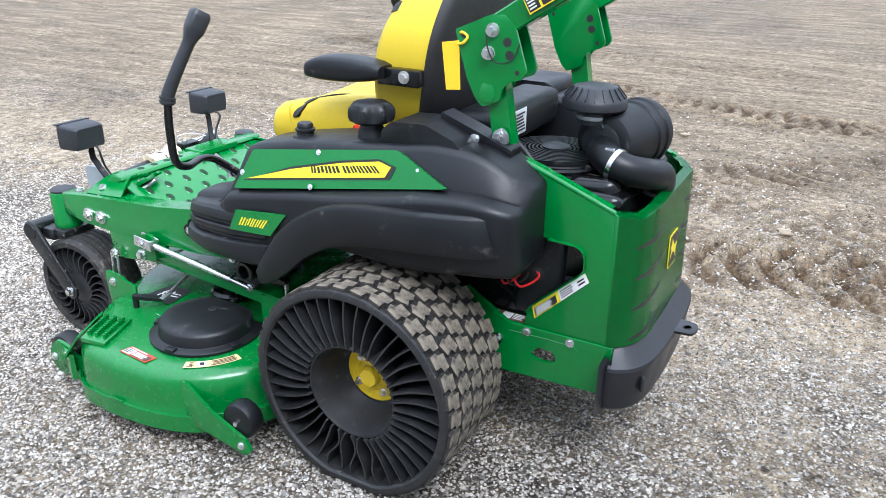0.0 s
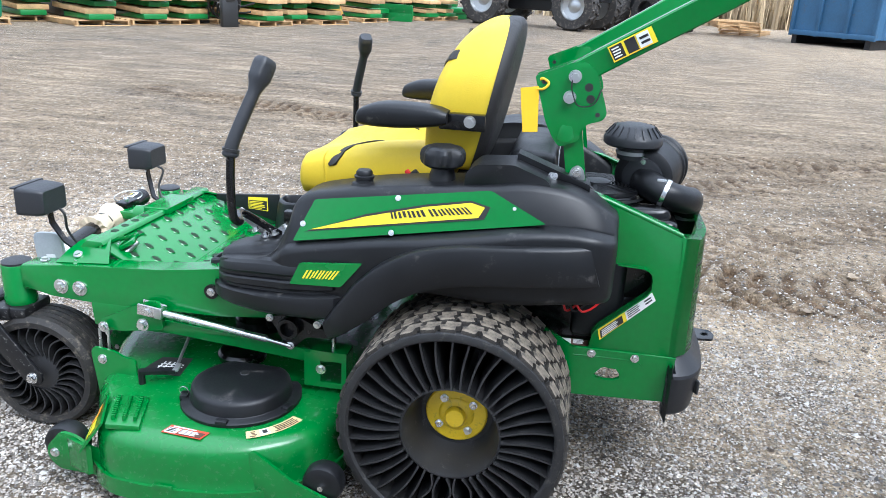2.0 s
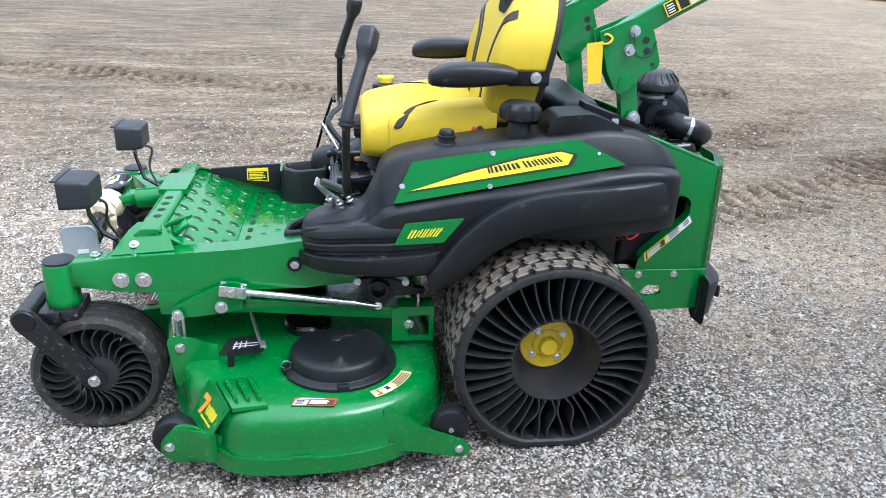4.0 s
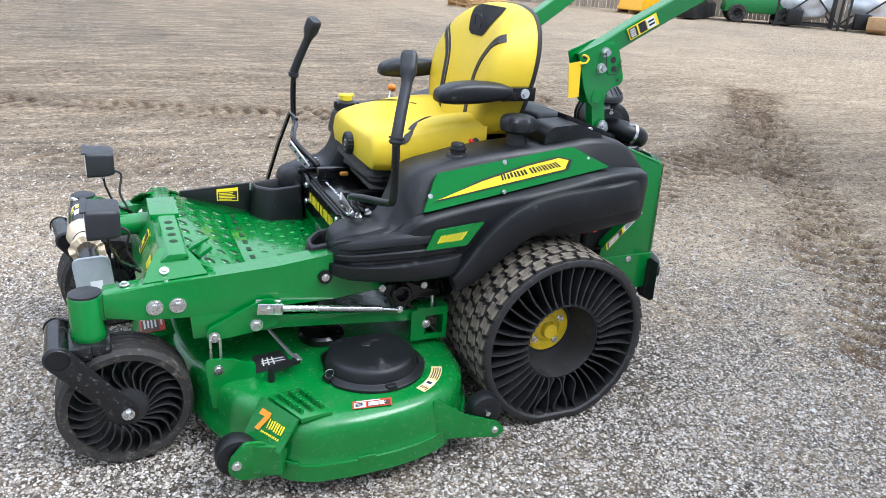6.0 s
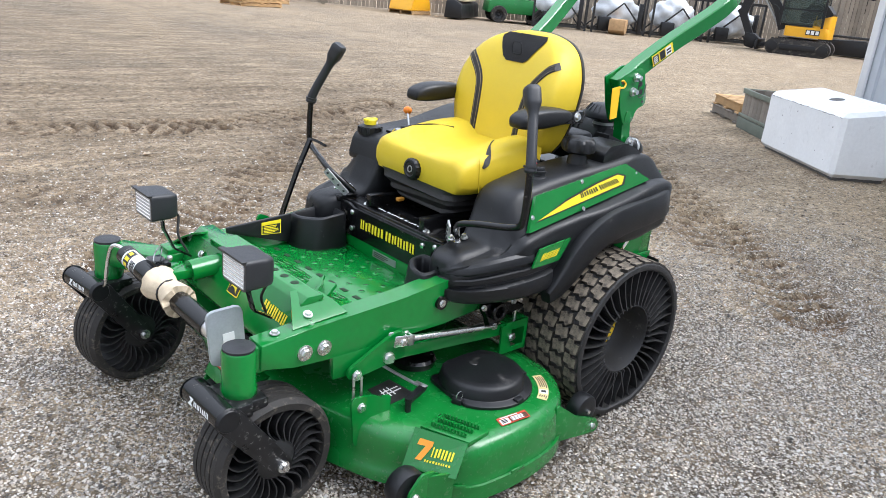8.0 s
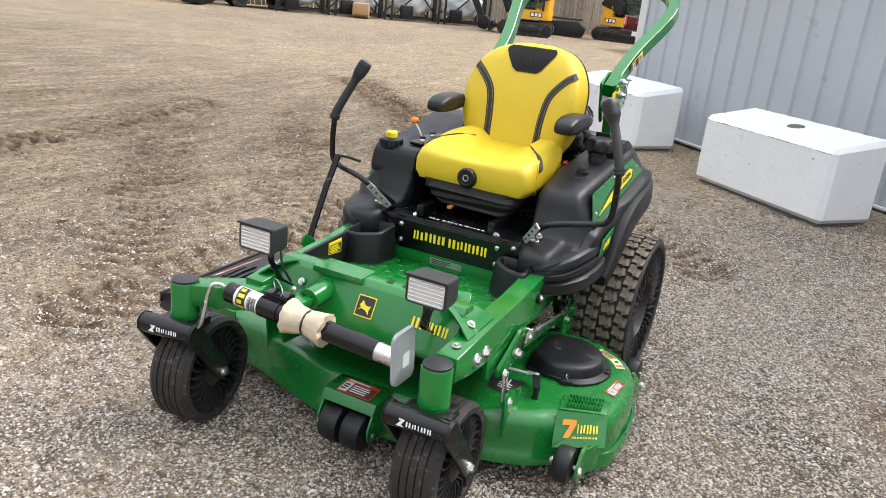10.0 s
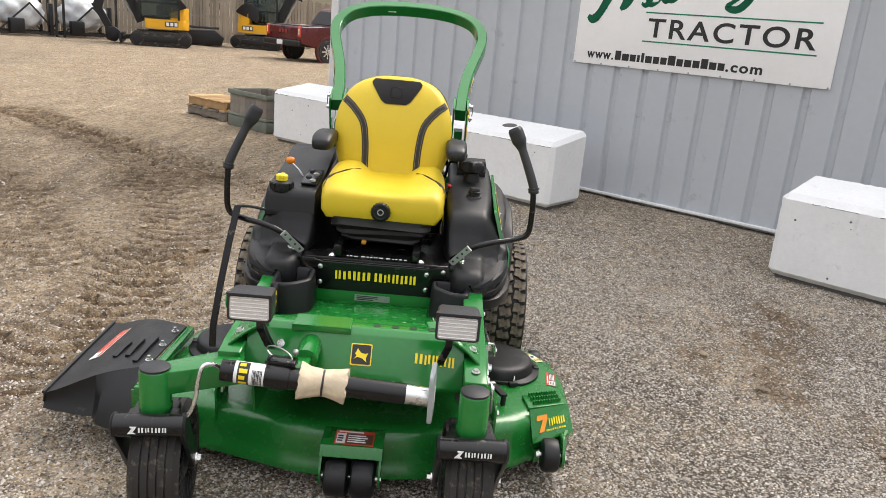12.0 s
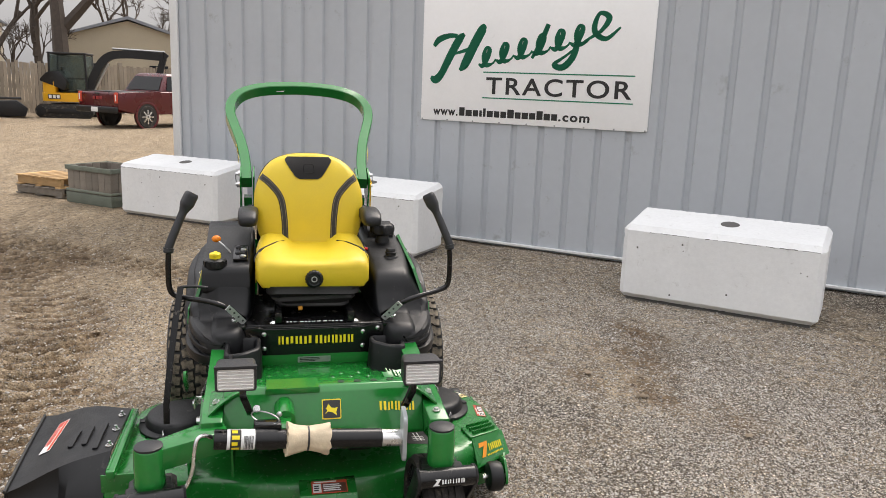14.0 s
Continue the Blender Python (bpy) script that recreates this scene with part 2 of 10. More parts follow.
# ---- ground ----
RUTS = [
    ([(-6.6, -5.4), (-5.0, -3.3), (-4.2, -2.3), (-3.4, -1.3), (-2.55, -0.35), (-2.0, 0.3), (-1.65, 0.65)], 0.25, 1.0),
    ([(-6.9, -5.6), (-4.9, -3.54), (-3.9, -2.75), (-2.7, -1.97), (-1.8, -1.65), (-0.5, -1.5), (1.2, -1.6)], 0.30, 0.95),
    ([(5.0, -6.6), (3.0, -5.8), (1.76, -5.44), (0.48, -4.9), (-0.94, -4.58), (-3.2, -5.3)], 0.26, 0.85),
    ([(-2.6, -4.8), (-1.7, -4.0), (-0.8, -3.25), (-0.1, -2.55), (0.5, -1.95), (1.4, -1.3)], 0.24, 0.6),
    ([(-3.0, -3.3), (-1.9, -2.7), (-0.9, -2.15), (0.4, -2.6), (2.0, -3.4)], 0.24, 0.35),
    ([(-4.2, -4.6), (-2.2, -3.1), (-0.6, -1.2), (0.2, -0.95)], 0.2, 0.4),
    ([(-7.0, -6.6), (-3.0, -6.2), (0.5, -6.9), (4.0, -7.6)], 0.28, 0.25),
]


def graded(lo, hi, step, far):
    a = list(np.arange(lo, hi + 1e-6, step))
    s = step
    while a[-1] < far:
        s *= 1.22
        a.append(a[-1] + s)
    s = step
    while a[0] > -far:
        s *= 1.22
        a.insert(0, a[0] - s)
    return np.array(a)


def value_noise(x, y, seed):
    """Smooth noise from 0 to 1 on arrays."""
    xi, yi = np.floor(x), np.floor(y)
    fx, fy = x - xi, y - yi
    fx, fy = fx * fx * (3 - 2 * fx), fy * fy * (3 - 2 * fy)

    def h(i, j):
        return np.modf(np.abs(np.sin(i * 127.1 + j * 311.7 + seed * 74.7) * 43758.5453))[0]

    return (h(xi, yi) * (1 - fx) + h(xi + 1, yi) * fx) * (1 - fy) + (h(xi, yi + 1) * (1 - fx) + h(xi + 1, yi + 1) * fx) * fy


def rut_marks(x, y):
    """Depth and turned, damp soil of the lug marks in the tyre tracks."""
    z, dark = np.zeros(x.shape), np.zeros(x.shape)
    wob = 1.6 * (value_noise(x * 1.9, y * 1.9, 8) - 0.5) + 0.9 * (value_noise(x * 6, y * 6, 9) - 0.5)
    torn = np.clip(2.3 * (0.6 * value_noise(x * 1.7, y * 1.7, 25) + 0.4 * value_noise(x * 5.5, y * 5.5, 26)) - 0.20, 0.15, 1)
    worn = np.clip(0.4 + 1.1 * value_noise(x * 1.1, y * 1.1, 7), 0.4, 1.25)
    ragged = 0.16 * (value_noise(x * 2.3, y * 2.3, 21) - 0.5) + 0.10 * (value_noise(x * 7, y * 7, 27) - 0.5)
    clod = 0.6 * value_noise(x * 21, y * 21, 22) + 0.4 * value_noise(x * 11, y * 11, 29) - 0.45
    swell = 0.55 + 0.8 * value_noise(x * 3, y * 3, 23)
    crumb = np.clip(-0.35 + 1.1 * value_noise(x * 7, y * 7, 24) + 1.0 * value_noise(x * 17, y * 17, 28), 0, 1)
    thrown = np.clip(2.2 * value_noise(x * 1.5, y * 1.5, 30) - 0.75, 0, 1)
    for pts, half, strength in RUTS:
        run = 0.0
        best = np.full(x.shape, 9.0)
        along = np.zeros(x.shape)
        for a, b in zip(pts, pts[1:]):
            d = np.subtract(b, a)
            n = np.hypot(*d)
            t = np.clip(((x - a[0]) * d[0] + (y - a[1]) * d[1]) / n**2, 0, 1)
            px, py = x - a[0] - t * d[0], y - a[1] - t * d[1]
            side = np.sign(d[0] * py - d[1] * px) * np.hypot(px, py)
            near = np.abs(side) < np.abs(best)
            best, along = np.where(near, side, best), np.where(near, run + t * n, along)
            run += n
        rough = strength * worn
        edge = half + ragged
        inside = np.clip((edge - np.abs(best)) / 0.07, 0, 1)
        lug = np.sin((along + np.abs(best) * 0.45 + 0.03 * wob) * 2 * math.pi / 0.155)
        berm = np.exp(-(((np.abs(best) - edge - 0.05) / 0.07) ** 2))
        ridge = np.clip(lug * 1.8, -1, 1) * torn * swell
        z = z + rough * (inside * (-0.012 + 0.022 * ridge) + 0.014 * berm + 0.014 * clod * np.clip(inside + berm, 0, 1))
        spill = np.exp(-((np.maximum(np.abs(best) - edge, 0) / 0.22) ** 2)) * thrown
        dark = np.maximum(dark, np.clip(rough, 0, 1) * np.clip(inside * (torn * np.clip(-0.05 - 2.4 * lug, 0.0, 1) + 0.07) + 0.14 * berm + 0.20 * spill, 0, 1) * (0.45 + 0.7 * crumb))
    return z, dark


def ground_height(x, y):
    z = 0.018 * (value_noise(x * 0.9, y * 0.9, 1) - 0.5) + 0.008 * (value_noise(x * 3.3, y * 3.3, 2) - 0.5)
    z = z + 0.009 * (value_noise(x * 8, y * 8, 3) - 0.5) + 0.006 * (value_noise(x * 13, y * 13, 4) - 0.5)
    calm = 1 / (1 + np.exp(-(np.hypot(x - 0.6, y * 0.9) - 2.0) * 4))
    z = z * (0.25 + 0.75 * calm)
    z = z + rut_marks(x, y)[0]
    return z


def flecks(nt, co, scale, reach, under, stops, share=0.5):
    """Scattered single stones and crumbs over a surface colour."""
    v = nt.nodes.new("ShaderNodeTexVoronoi")
    v.inputs["Scale"].default_value = scale
    nt.links.new(co, v.inputs["Vector"])
    one = nt.nodes.new("ShaderNodeSeparateColor")
    nt.links.new(v.outputs["Color"], one.inputs[0])
    some = ramp_of(nt, one.outputs[1], [(0.97 - share, (0, 0, 0)), (1.0 - share, (1, 1, 1))])
    spot = ramp_of(nt, v.outputs["Distance"], [(reach, (1, 1, 1)), (reach + 0.06, (0, 0, 0))])
    both = node(nt, "Math")
    both.operation = "MULTIPLY"
    nt.links.new(some, both.inputs[0])
    nt.links.new(spot, both.inputs[1])
    return mix_of(nt, both.outputs[0], under, ramp_of(nt, one.outputs[0], stops)), both.outputs[0]


def ground_material():
    m = bpy.data.materials.new("gravel_and_dirt")
    m.use_nodes = True
    nt = m.node_tree
    b = nt.nodes["Principled BSDF"]
    co = nt.nodes.new("ShaderNodeTexCoord").outputs["Object"]
    # crushed stone: cells of many greys, fines between darkened as the gaps' shade
    cell = nt.nodes.new("ShaderNodeTexVoronoi")
    cell.inputs["Scale"].default_value = 76
    nt.links.new(co, cell.inputs["Vector"])
    one = nt.nodes.new("ShaderNodeSeparateColor")
    nt.links.new(cell.outputs["Color"], one.inputs[0])
    stone = ramp_of(nt, one.outputs[0], [(0.0, (0.09, 0.08, 0.07)), (0.3, (0.27, 0.245, 0.21)), (0.65, (0.56, 0.515, 0.45)), (1.0, (0.92, 0.88, 0.80))])
    shaded_fines = ramp_of(nt, noise_at(nt, co, 160, 4), [(0.3, (0.028, 0.022, 0.017)), (0.7, (0.13, 0.108, 0.084))])
    gaps = ramp_of(nt, cell.outputs["Distance"], [(0.33, (0, 0, 0)), (0.46, (1, 1, 1))])
    gravel = mix_of(nt, gaps, stone, shaded_fines)
    gravel, _ = flecks(nt, co, 58, 0.34, gravel, [(0.0, (0.07, 0.062, 0.054)), (0.4, (0.27, 0.245, 0.212)), (0.75, (0.52, 0.485, 0.43)), (1.0, (0.90, 0.865, 0.80))], 0.55)
    gravel, _ = flecks(nt, co, 31, 0.26, gravel, [(0.0, (0.05, 0.043, 0.036)), (0.5, (0.33, 0.30, 0.26)), (1.0, (0.88, 0.85, 0.79))], 0.30)
    dirt = ramp_of(nt, noise_at(nt, co, 22, 10, 0.78), [(0.30, (0.17, 0.122, 0.076)), (0.46, (0.40, 0.315, 0.212)), (0.66, (0.60, 0.50, 0.37))])
    dirt, _ = flecks(nt, co, 46, 0.22, dirt, [(0.0, (0.11, 0.086, 0.064)), (0.5, (0.28, 0.238, 0.19)), (0.9, (0.58, 0.55, 0.50))])
    dirt, _ = flecks(nt, co, 95, 0.30, dirt, [(0.0, (0.09, 0.07, 0.052)), (0.5, (0.34, 0.29, 0.23)), (1.0, (0.72, 0.68, 0.61))], 0.6)
    dirt, _ = flecks(nt, co, 52, 0.28, dirt, [(0.0, (0.08, 0.062, 0.046)), (0.5, (0.30, 0.258, 0.205)), (1.0, (0.80, 0.76, 0.69))], 0.35)
    dirt, _ = flecks(nt, co, 17, 0.20, dirt, [(0.0, (0.06, 0.045, 0.032)), (0.6, (0.26, 0.21, 0.155)), (1.0, (0.74, 0.69, 0.60))], 0.3)
    gravel, _ = flecks(nt, co, 19, 0.20, gravel, [(0.0, (0.05, 0.043, 0.036)), (0.6, (0.36, 0.32, 0.27)), (1.0, (0.95, 0.91, 0.84))], 0.25)
    # soil mixed into the gravel, thickest along the tracks
    soil = nt.nodes.new("ShaderNodeAttribute")
    soil.attribute_name = "soil"
    share = soil.outputs["Fac"]
    fray = ramp_of(nt, noise_at(nt, co, 9, 8, 0.78), [(0.38, (0.0, 0.0, 0.0)), (0.62, (1, 1, 1))])
    cut = nt.nodes.new("ShaderNodeMix")
    cut.data_type, cut.blend_type = "RGBA", "OVERLAY"
    cut.inputs[0].default_value = 0.8
    nt.links.new(share, cut.inputs[6])
    nt.links.new(fray, cut.inputs[7])
    colour = mix_of(nt, cut.outputs[2], gravel, dirt)
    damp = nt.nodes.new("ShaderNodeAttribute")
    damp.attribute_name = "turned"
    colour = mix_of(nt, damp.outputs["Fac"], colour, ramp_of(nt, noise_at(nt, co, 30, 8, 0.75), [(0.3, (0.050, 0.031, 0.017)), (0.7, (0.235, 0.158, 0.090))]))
    # broad tone, and the long scrape marks of vehicles crossing the yard
    tone = ramp_of(nt, noise_at(nt, co, 1.3, 8, 0.7), [(0.3, (0.88, 0.855, 0.82)), (0.7, (1.22, 1.20, 1.16))])
    long = nt.nodes.new("ShaderNodeMapping")
    long.inputs["Rotation"].default_value = (0, 0, radians(12))
    long.inputs["Scale"].default_value = (0.7, 2.9, 1)
    nt.links.new(co, long.inputs["Vector"])
    scrape = ramp_of(nt, noise_at(nt, long.outputs[0], 1.6, 7, 0.66), [(0.34, (0.35, 0.34, 0.335)), (0.5, (0.53, 0.525, 0.525)), (0.66, (0.80, 0.79, 0.785))])
    lane = nt.nodes.new("ShaderNodeAttribute")
    lane.attribute_name = "lane"
    scrape = mix_of(nt, lane.outputs["Fac"], (1, 1, 1), scrape)
    # clods and small hollows at every size
    grit = ramp_of(nt, noise_at(nt, co, 14, 14, 0.88), [(0.385, (0.34, 0.33, 0.32)), (0.48, (0.93, 0.92, 0.91)), (0.60, (1.58, 1.565, 1.54))])
    for layer in (tone, scrape, grit):
        mul = nt.nodes.new("ShaderNodeMix")
        mul.data_type, mul.blend_type = "RGBA", "MULTIPLY"
        mul.inputs[0].default_value = 1.0
        nt.links.new(colour, mul.inputs[6])
        nt.links.new(layer, mul.inputs[7])
        colour = mul.outputs[2]
    nt.links.new(colour, b.inputs["Base Color"])
    b.inputs["Roughness"].default_value = 0.93
    b.inputs["Specular IOR Level"].default_value = 0.25
    bp = nt.nodes.new("ShaderNodeBump")
    bp.inputs["Strength"].default_value, bp.inputs["Distance"].default_value = 1.0, 0.02
    inv = node(nt, "Math", _0=1.0)
    inv.operation = "SUBTRACT"
    nt.links.new(cell.outputs["Distance"], inv.inputs[1])
    hsum = node(nt, "Math")
    nt.links.new(inv.outputs[0], hsum.inputs[0])
    nt.links.new(noise_at(nt, co, 30, 10, 0.8), hsum.inputs[1])
    nt.links.new(hsum.outputs[0], bp.inputs["Height"])
    nt.links.new(bp.outputs[0], b.inputs["Normal"])
    return m


def lane_share(x, y):
    """Where vehicles drive past behind the mower."""
    return 1 / (1 + np.exp(np.clip((y + 1.9 + 0.3 * np.minimum(x + 1, 0)) * 2.0, -50, 50))) * np.clip(1.0 + (x + 2.0) / 14.0, 0.5, 1.0)


def soil_share(x, y):
    """How much bare soil shows: 0 for clean gravel, 1 for bare dirt."""
    n = 0.45 * value_noise(x * 0.55, y * 0.8, 11) + 0.3 * value_noise(x * 1.7, y * 2.2, 12) + 0.25 * value_noise(x * 5, y * 5, 13)
    def edge(v):
        return 1 / (1 + np.exp(np.clip(v, -50, 50)))

    lane = edge((y + 0.75 + 0.25 * np.minimum(x, 0)) * 3.0)
    far = edge((y + 9.5) * 0.8)
    back = edge((x + 5.0) * 1.5) * (y < 2)
    base = np.maximum(lane * 0.80, back * 0.80) - 0.30 * edge(-(x - 1.1) * 2.5) * edge(-(y + 2.4) * 2.0) - 0.30 * far + 0.16
    base = base + 0.55 * np.exp(-(((x + 0.35) / 0.8) ** 2 + ((y - 1.85) / 0.38) ** 2)) + 0.14 * edge((x - 0.6) * 3)
    return np.clip(base + (n - 0.5) * 1.15, 0, 1)


def dirt_patch(x, y):
    """Dark damp soil spilt on the gravel in front of the blocks."""
    d = np.zeros(x.shape)
    for cx, cy, a, b, k in ((-0.98, 2.36, 0.34, 0.22, 0.95), (-0.55, 2.15, 0.40, 0.22, 0.8), (-0.22, 1.66, 0.20, 0.09, 0.8), (0.05, 2.00, 0.30, 0.14, 0.8), (-0.70, 1.55, 0.22, 0.10, 0.5), (0.45, 2.25, 0.35, 0.15, 0.5)):
        d = np.maximum(d, k * np.exp(-(((x - cx) / a) ** 2 + ((y - cy) / b) ** 2)))
    return np.clip(d * np.clip(-0.25 + 1.0 * value_noise(x * 5, y * 5, 31) + 1.1 * value_noise(x * 16, y * 16, 32), 0, 1.1), 0, 0.9)


def damp_soil(x, y):
    """Brown, half-dry soil churned up in ragged patches where vehicles turn."""
    n = 0.45 * value_noise(x * 0.9, y * 1.5, 51) + 0.3 * value_noise(x * 2.6, y * 3.6, 52) + 0.25 * value_noise(x * 8, y * 10, 53)
    crumb = 0.5 * value_noise(x * 12, y * 14, 54) + 0.5 * value_noise(x * 27, y * 30, 55)
    reach = np.clip(1.4 - np.hypot(x + 0.8, y + 2.0) / 5.5, 0, 1)
    return reach * np.clip(soil_share(x, y) * 1.5, 0, 1) * np.clip(4.5 * (n - 0.47), 0, 1) * (0.35 + 0.9 * crumb)


def ground():
    gx, gy = graded(-6.5, 4.2, 0.030, 420), graded(-7.2, 3.9, 0.030, 420)
    X, Y = np.meshgrid(gx, gy, indexing="ij")
    Z = ground_height(X, Y)
    v = np.stack([X, Y, Z], -1).reshape(-1, 3)
    nx, ny = len(gx), len(gy)
    i = (np.arange(nx - 1)[:, None] * ny + np.arange(ny - 1)[None]).ravel()
    q = np.stack([i, i + ny, i + ny + 1, i + 1], -1)
    me = bpy.data.meshes.new("ground")
    me.from_pydata(v.tolist(), [], q.tolist())
    me.attributes.new("soil", "FLOAT", "POINT").data.foreach_set("value", soil_share(X, Y).ravel().astype(np.float32))
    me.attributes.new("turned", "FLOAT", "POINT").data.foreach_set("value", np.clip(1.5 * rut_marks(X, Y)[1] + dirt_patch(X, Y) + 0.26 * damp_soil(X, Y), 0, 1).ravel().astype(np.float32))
    me.attributes.new("lane", "FLOAT", "POINT").data.foreach_set("value", lane_share(X, Y).ravel().astype(np.float32))
    me.materials.append(ground_material())
    me.shade_smooth()
    tagged(new("ground", me), "grey crushed gravel yard with brown dirt and tyre tracks", "ground", kind="structure")


ground()


def stone_material(name, stops):
    """Broken pieces, each with a tone of its own."""
    m = mat(name, (0.5, 0.5, 0.5), 0.9, var=0.15, scale=30, bump=0.2, bscale=400)
    nt = m.node_tree
    b = nt.nodes["Principled BSDF"]
    under = b.inputs["Base Color"].links[0].from_socket
    own = ramp_of(nt, nt.nodes.new("ShaderNodeNewGeometry").outputs["Random Per Island"], stops)
    mul = nt.nodes.new("ShaderNodeMix")
    mul.data_type, mul.blend_type = "RGBA", "MULTIPLY"
    mul.inputs[0].default_value = 1.0
    nt.links.new(under, mul.inputs[6])
    nt.links.new(own, mul.inputs[7])
    nt.links.new(mul.outputs[2], b.inputs["Base Color"])
    return m


STONE = stone_material("loose_stone", [(0.0, (0.13, 0.118, 0.105)), (0.25, (0.38, 0.34, 0.295)), (0.5, (0.68, 0.62, 0.545)), (0.72, (0.98, 0.86, 0.71)), (0.9, (1.10, 1.05, 0.97)), (1.0, (1.30, 1.26, 1.18))])
CLOD = stone_material("soil_clod", [(0.0, (0.14, 0.10, 0.065)), (0.5, (0.36, 0.27, 0.18)), (1.0, (0.62, 0.51, 0.38))])


def scatter(name, x, y, size, material, seed, label, category):
    """Many small broken pieces bedded in the yard: a ring of five feet and an off-centre peak each."""
    rng = np.random.default_rng(seed)
    n = len(x)
    a = rng.uniform(0, 6.283, (n, 1)) + np.arange(5)[None] * 1.2566 + rng.uniform(-0.42, 0.42, (n, 5))
    r = rng.uniform(0.72, 1.28, (n, 5)) * size[:, None]
    squash = rng.uniform(0.62, 1.0, (n, 1))
    turn = rng.uniform(0, 6.283, (n, 1))
    px, py = r * np.cos(a), r * np.sin(a) * squash
    vx, vy = px * np.cos(turn) - py * np.sin(turn), px * np.sin(turn) + py * np.cos(turn)
    zg = ground_height(x, y)[:, None]
    feet = np.stack([x[:, None] + vx, y[:, None] + vy, zg + rng.uniform(-0.35, 0.12, (n, 5)) * size[:, None]], -1)
    peak = np.stack([x[:, None] + rng.normal(0, 0.32, (n, 1)) * size[:, None], y[:, None] + rng.normal(0, 0.32, (n, 1)) * size[:, None], zg + rng.uniform(0.45, 0.95, (n, 1)) * size[:, None]], -1)
    v = np.concatenate([feet, peak], 1)
    tri = np.array([(k, (k + 1) % 5, 5) for k in range(5)])
    me = bpy.data.meshes.new(name)
    me.from_pydata(v.reshape(-1, 3).tolist(), [], (tri[None] + 6 * np.arange(n)[:, None, None]).reshape(-1, 3).tolist())
    me.materials.append(material)
    tagged(new(name, me), label, category, kind="stuff")


def gravel_stones():
    rng = np.random.default_rng(5)
    n = 1250000
    x, y = rng.uniform(-4.2, 3.3, n), rng.uniform(-3.6, 3.9, n)
    near = np.clip(1.15 - np.hypot(x - 0.5, y - 0.9) / 3.7, 0.06, 0.80)
    clump = np.clip(0.35 + 1.2 * value_noise(x * 2.1, y * 2.1, 41), 0.3, 1.0)
    keep = rng.random(n) < near * clump * (1.0 - 0.62 * soil_share(x, y)) * (1.0 - dirt_patch(x, y))
    x, y = x[keep], y[keep]
    size = 0.0030 + 0.0056 * rng.random(len(x)) ** 2.0 + 0.004 * (rng.random(len(x)) > 0.985)
    # coarser stones thrown wider
    n = 110000
    x2, y2 = rng.uniform(-5.5, 4.0, n), rng.uniform(-4.5, 4.6, n)
    keep = rng.random(n) < np.clip(0.25 + 0.9 * value_noise(x2 * 1.4, y2 * 1.4, 43), 0.1, 1.0) * (1.0 - 0.55 * soil_share(x2, y2)) * np.where((y2 > 0.4) & (x2 < 1.2), 1.0, 0.5)
    x2, y2 = x2[keep], y2[keep]
    size = np.concatenate([size, 0.0048 + 0.0085 * rng.random(len(x2)) ** 2.4])
    x, y = np.concatenate([x, x2]), np.concatenate([y, y2])
    scatter("gravel", x, y, size, STONE, 6, "loose crushed grey gravel scattered over the yard", "gravel")
    n = 150000
    x, y = rng.uniform(-6.0, 2.2, n), rng.uniform(-6.2, 2.6, n)
    keep = rng.random(n) < np.clip(rut_marks(x, y)[1] * 0.55 + 0.10 * soil_share(x, y) + 0.5 * dirt_patch(x, y), 0, 1) * (np.hypot(x - 0.4, y * 1.2) > 1.1)
    x, y = x[keep], y[keep]
    size = 0.0035 + 0.0115 * rng.random(len(x)) ** 3.2
    scatter("soil_crumbs", x, y, size, CLOD, 8, "dark brown crumbs of turned soil in the tyre tracks", "soil")


gravel_stones()


def dry_leaf(x, y, size, turn, curl):
    bm = B()
    rows = []
    for i in range(7):
        u = i / 6
        w = size * 0.34 * math.sin(math.pi * min(0.97, u * 0.93 + 0.05)) * (1.25 if i % 2 else 0.8)
        z = curl * size * (u - 0.5) ** 2 * 2.2
        rows.append([bm.verts.new((size * (u - 0.5), k * w, z + 0.004 + abs(k) * w * 0.5)) for k in (-1, 0, 1)])
    for a, b in zip(rows, rows[1:]):
        for i in range(2):
            bm.faces.new((a[i], b[i], b[i + 1], a[i + 1]))
    bmesh.ops.solidify(bm, geom=bm.faces[:], thickness=0.0012)
    leaf = new("dry_leaf", mesh_of("dry_leaf", bm, LEAF, 50))
    zg = float(ground_height(np.array([x]), np.array([y]))[0])
    leaf.matrix_world = pose(x, y, zg + 0.004, 0, 0, turn)
    tagged(leaf, "curled pale tan dead leaf lying on the ground", "leaf", group="fallen leaves")


LEAF = mat("dry_leaf", (0.50, 0.41, 0.30), 0.8, var=0.2, scale=30, objrand=0.3)
for i, (lx, ly) in enumerate(((-0.80, -1.97), (-1.53, -1.29), (-1.81, -1.88), (-1.35, -0.76), (-1.44, -1.32), (-3.0, -1.39), (-3.15, -1.97), (-0.82, -1.90), (-0.27, 1.71), (0.11, 1.88), (0.67, 2.18), (0.35, -2.70), (0.09, -3.74))):
    dry_leaf(lx, ly, 0.055 + 0.03 * ((i * 7) % 5) / 5, 47 * i, 0.2 + 0.15 * (i % 3))

# ---- the mower ----
mower = thing("zero_turn_mower", Matrix(), "green zero-turn mower with yellow seat and black airless tyres", "mower")


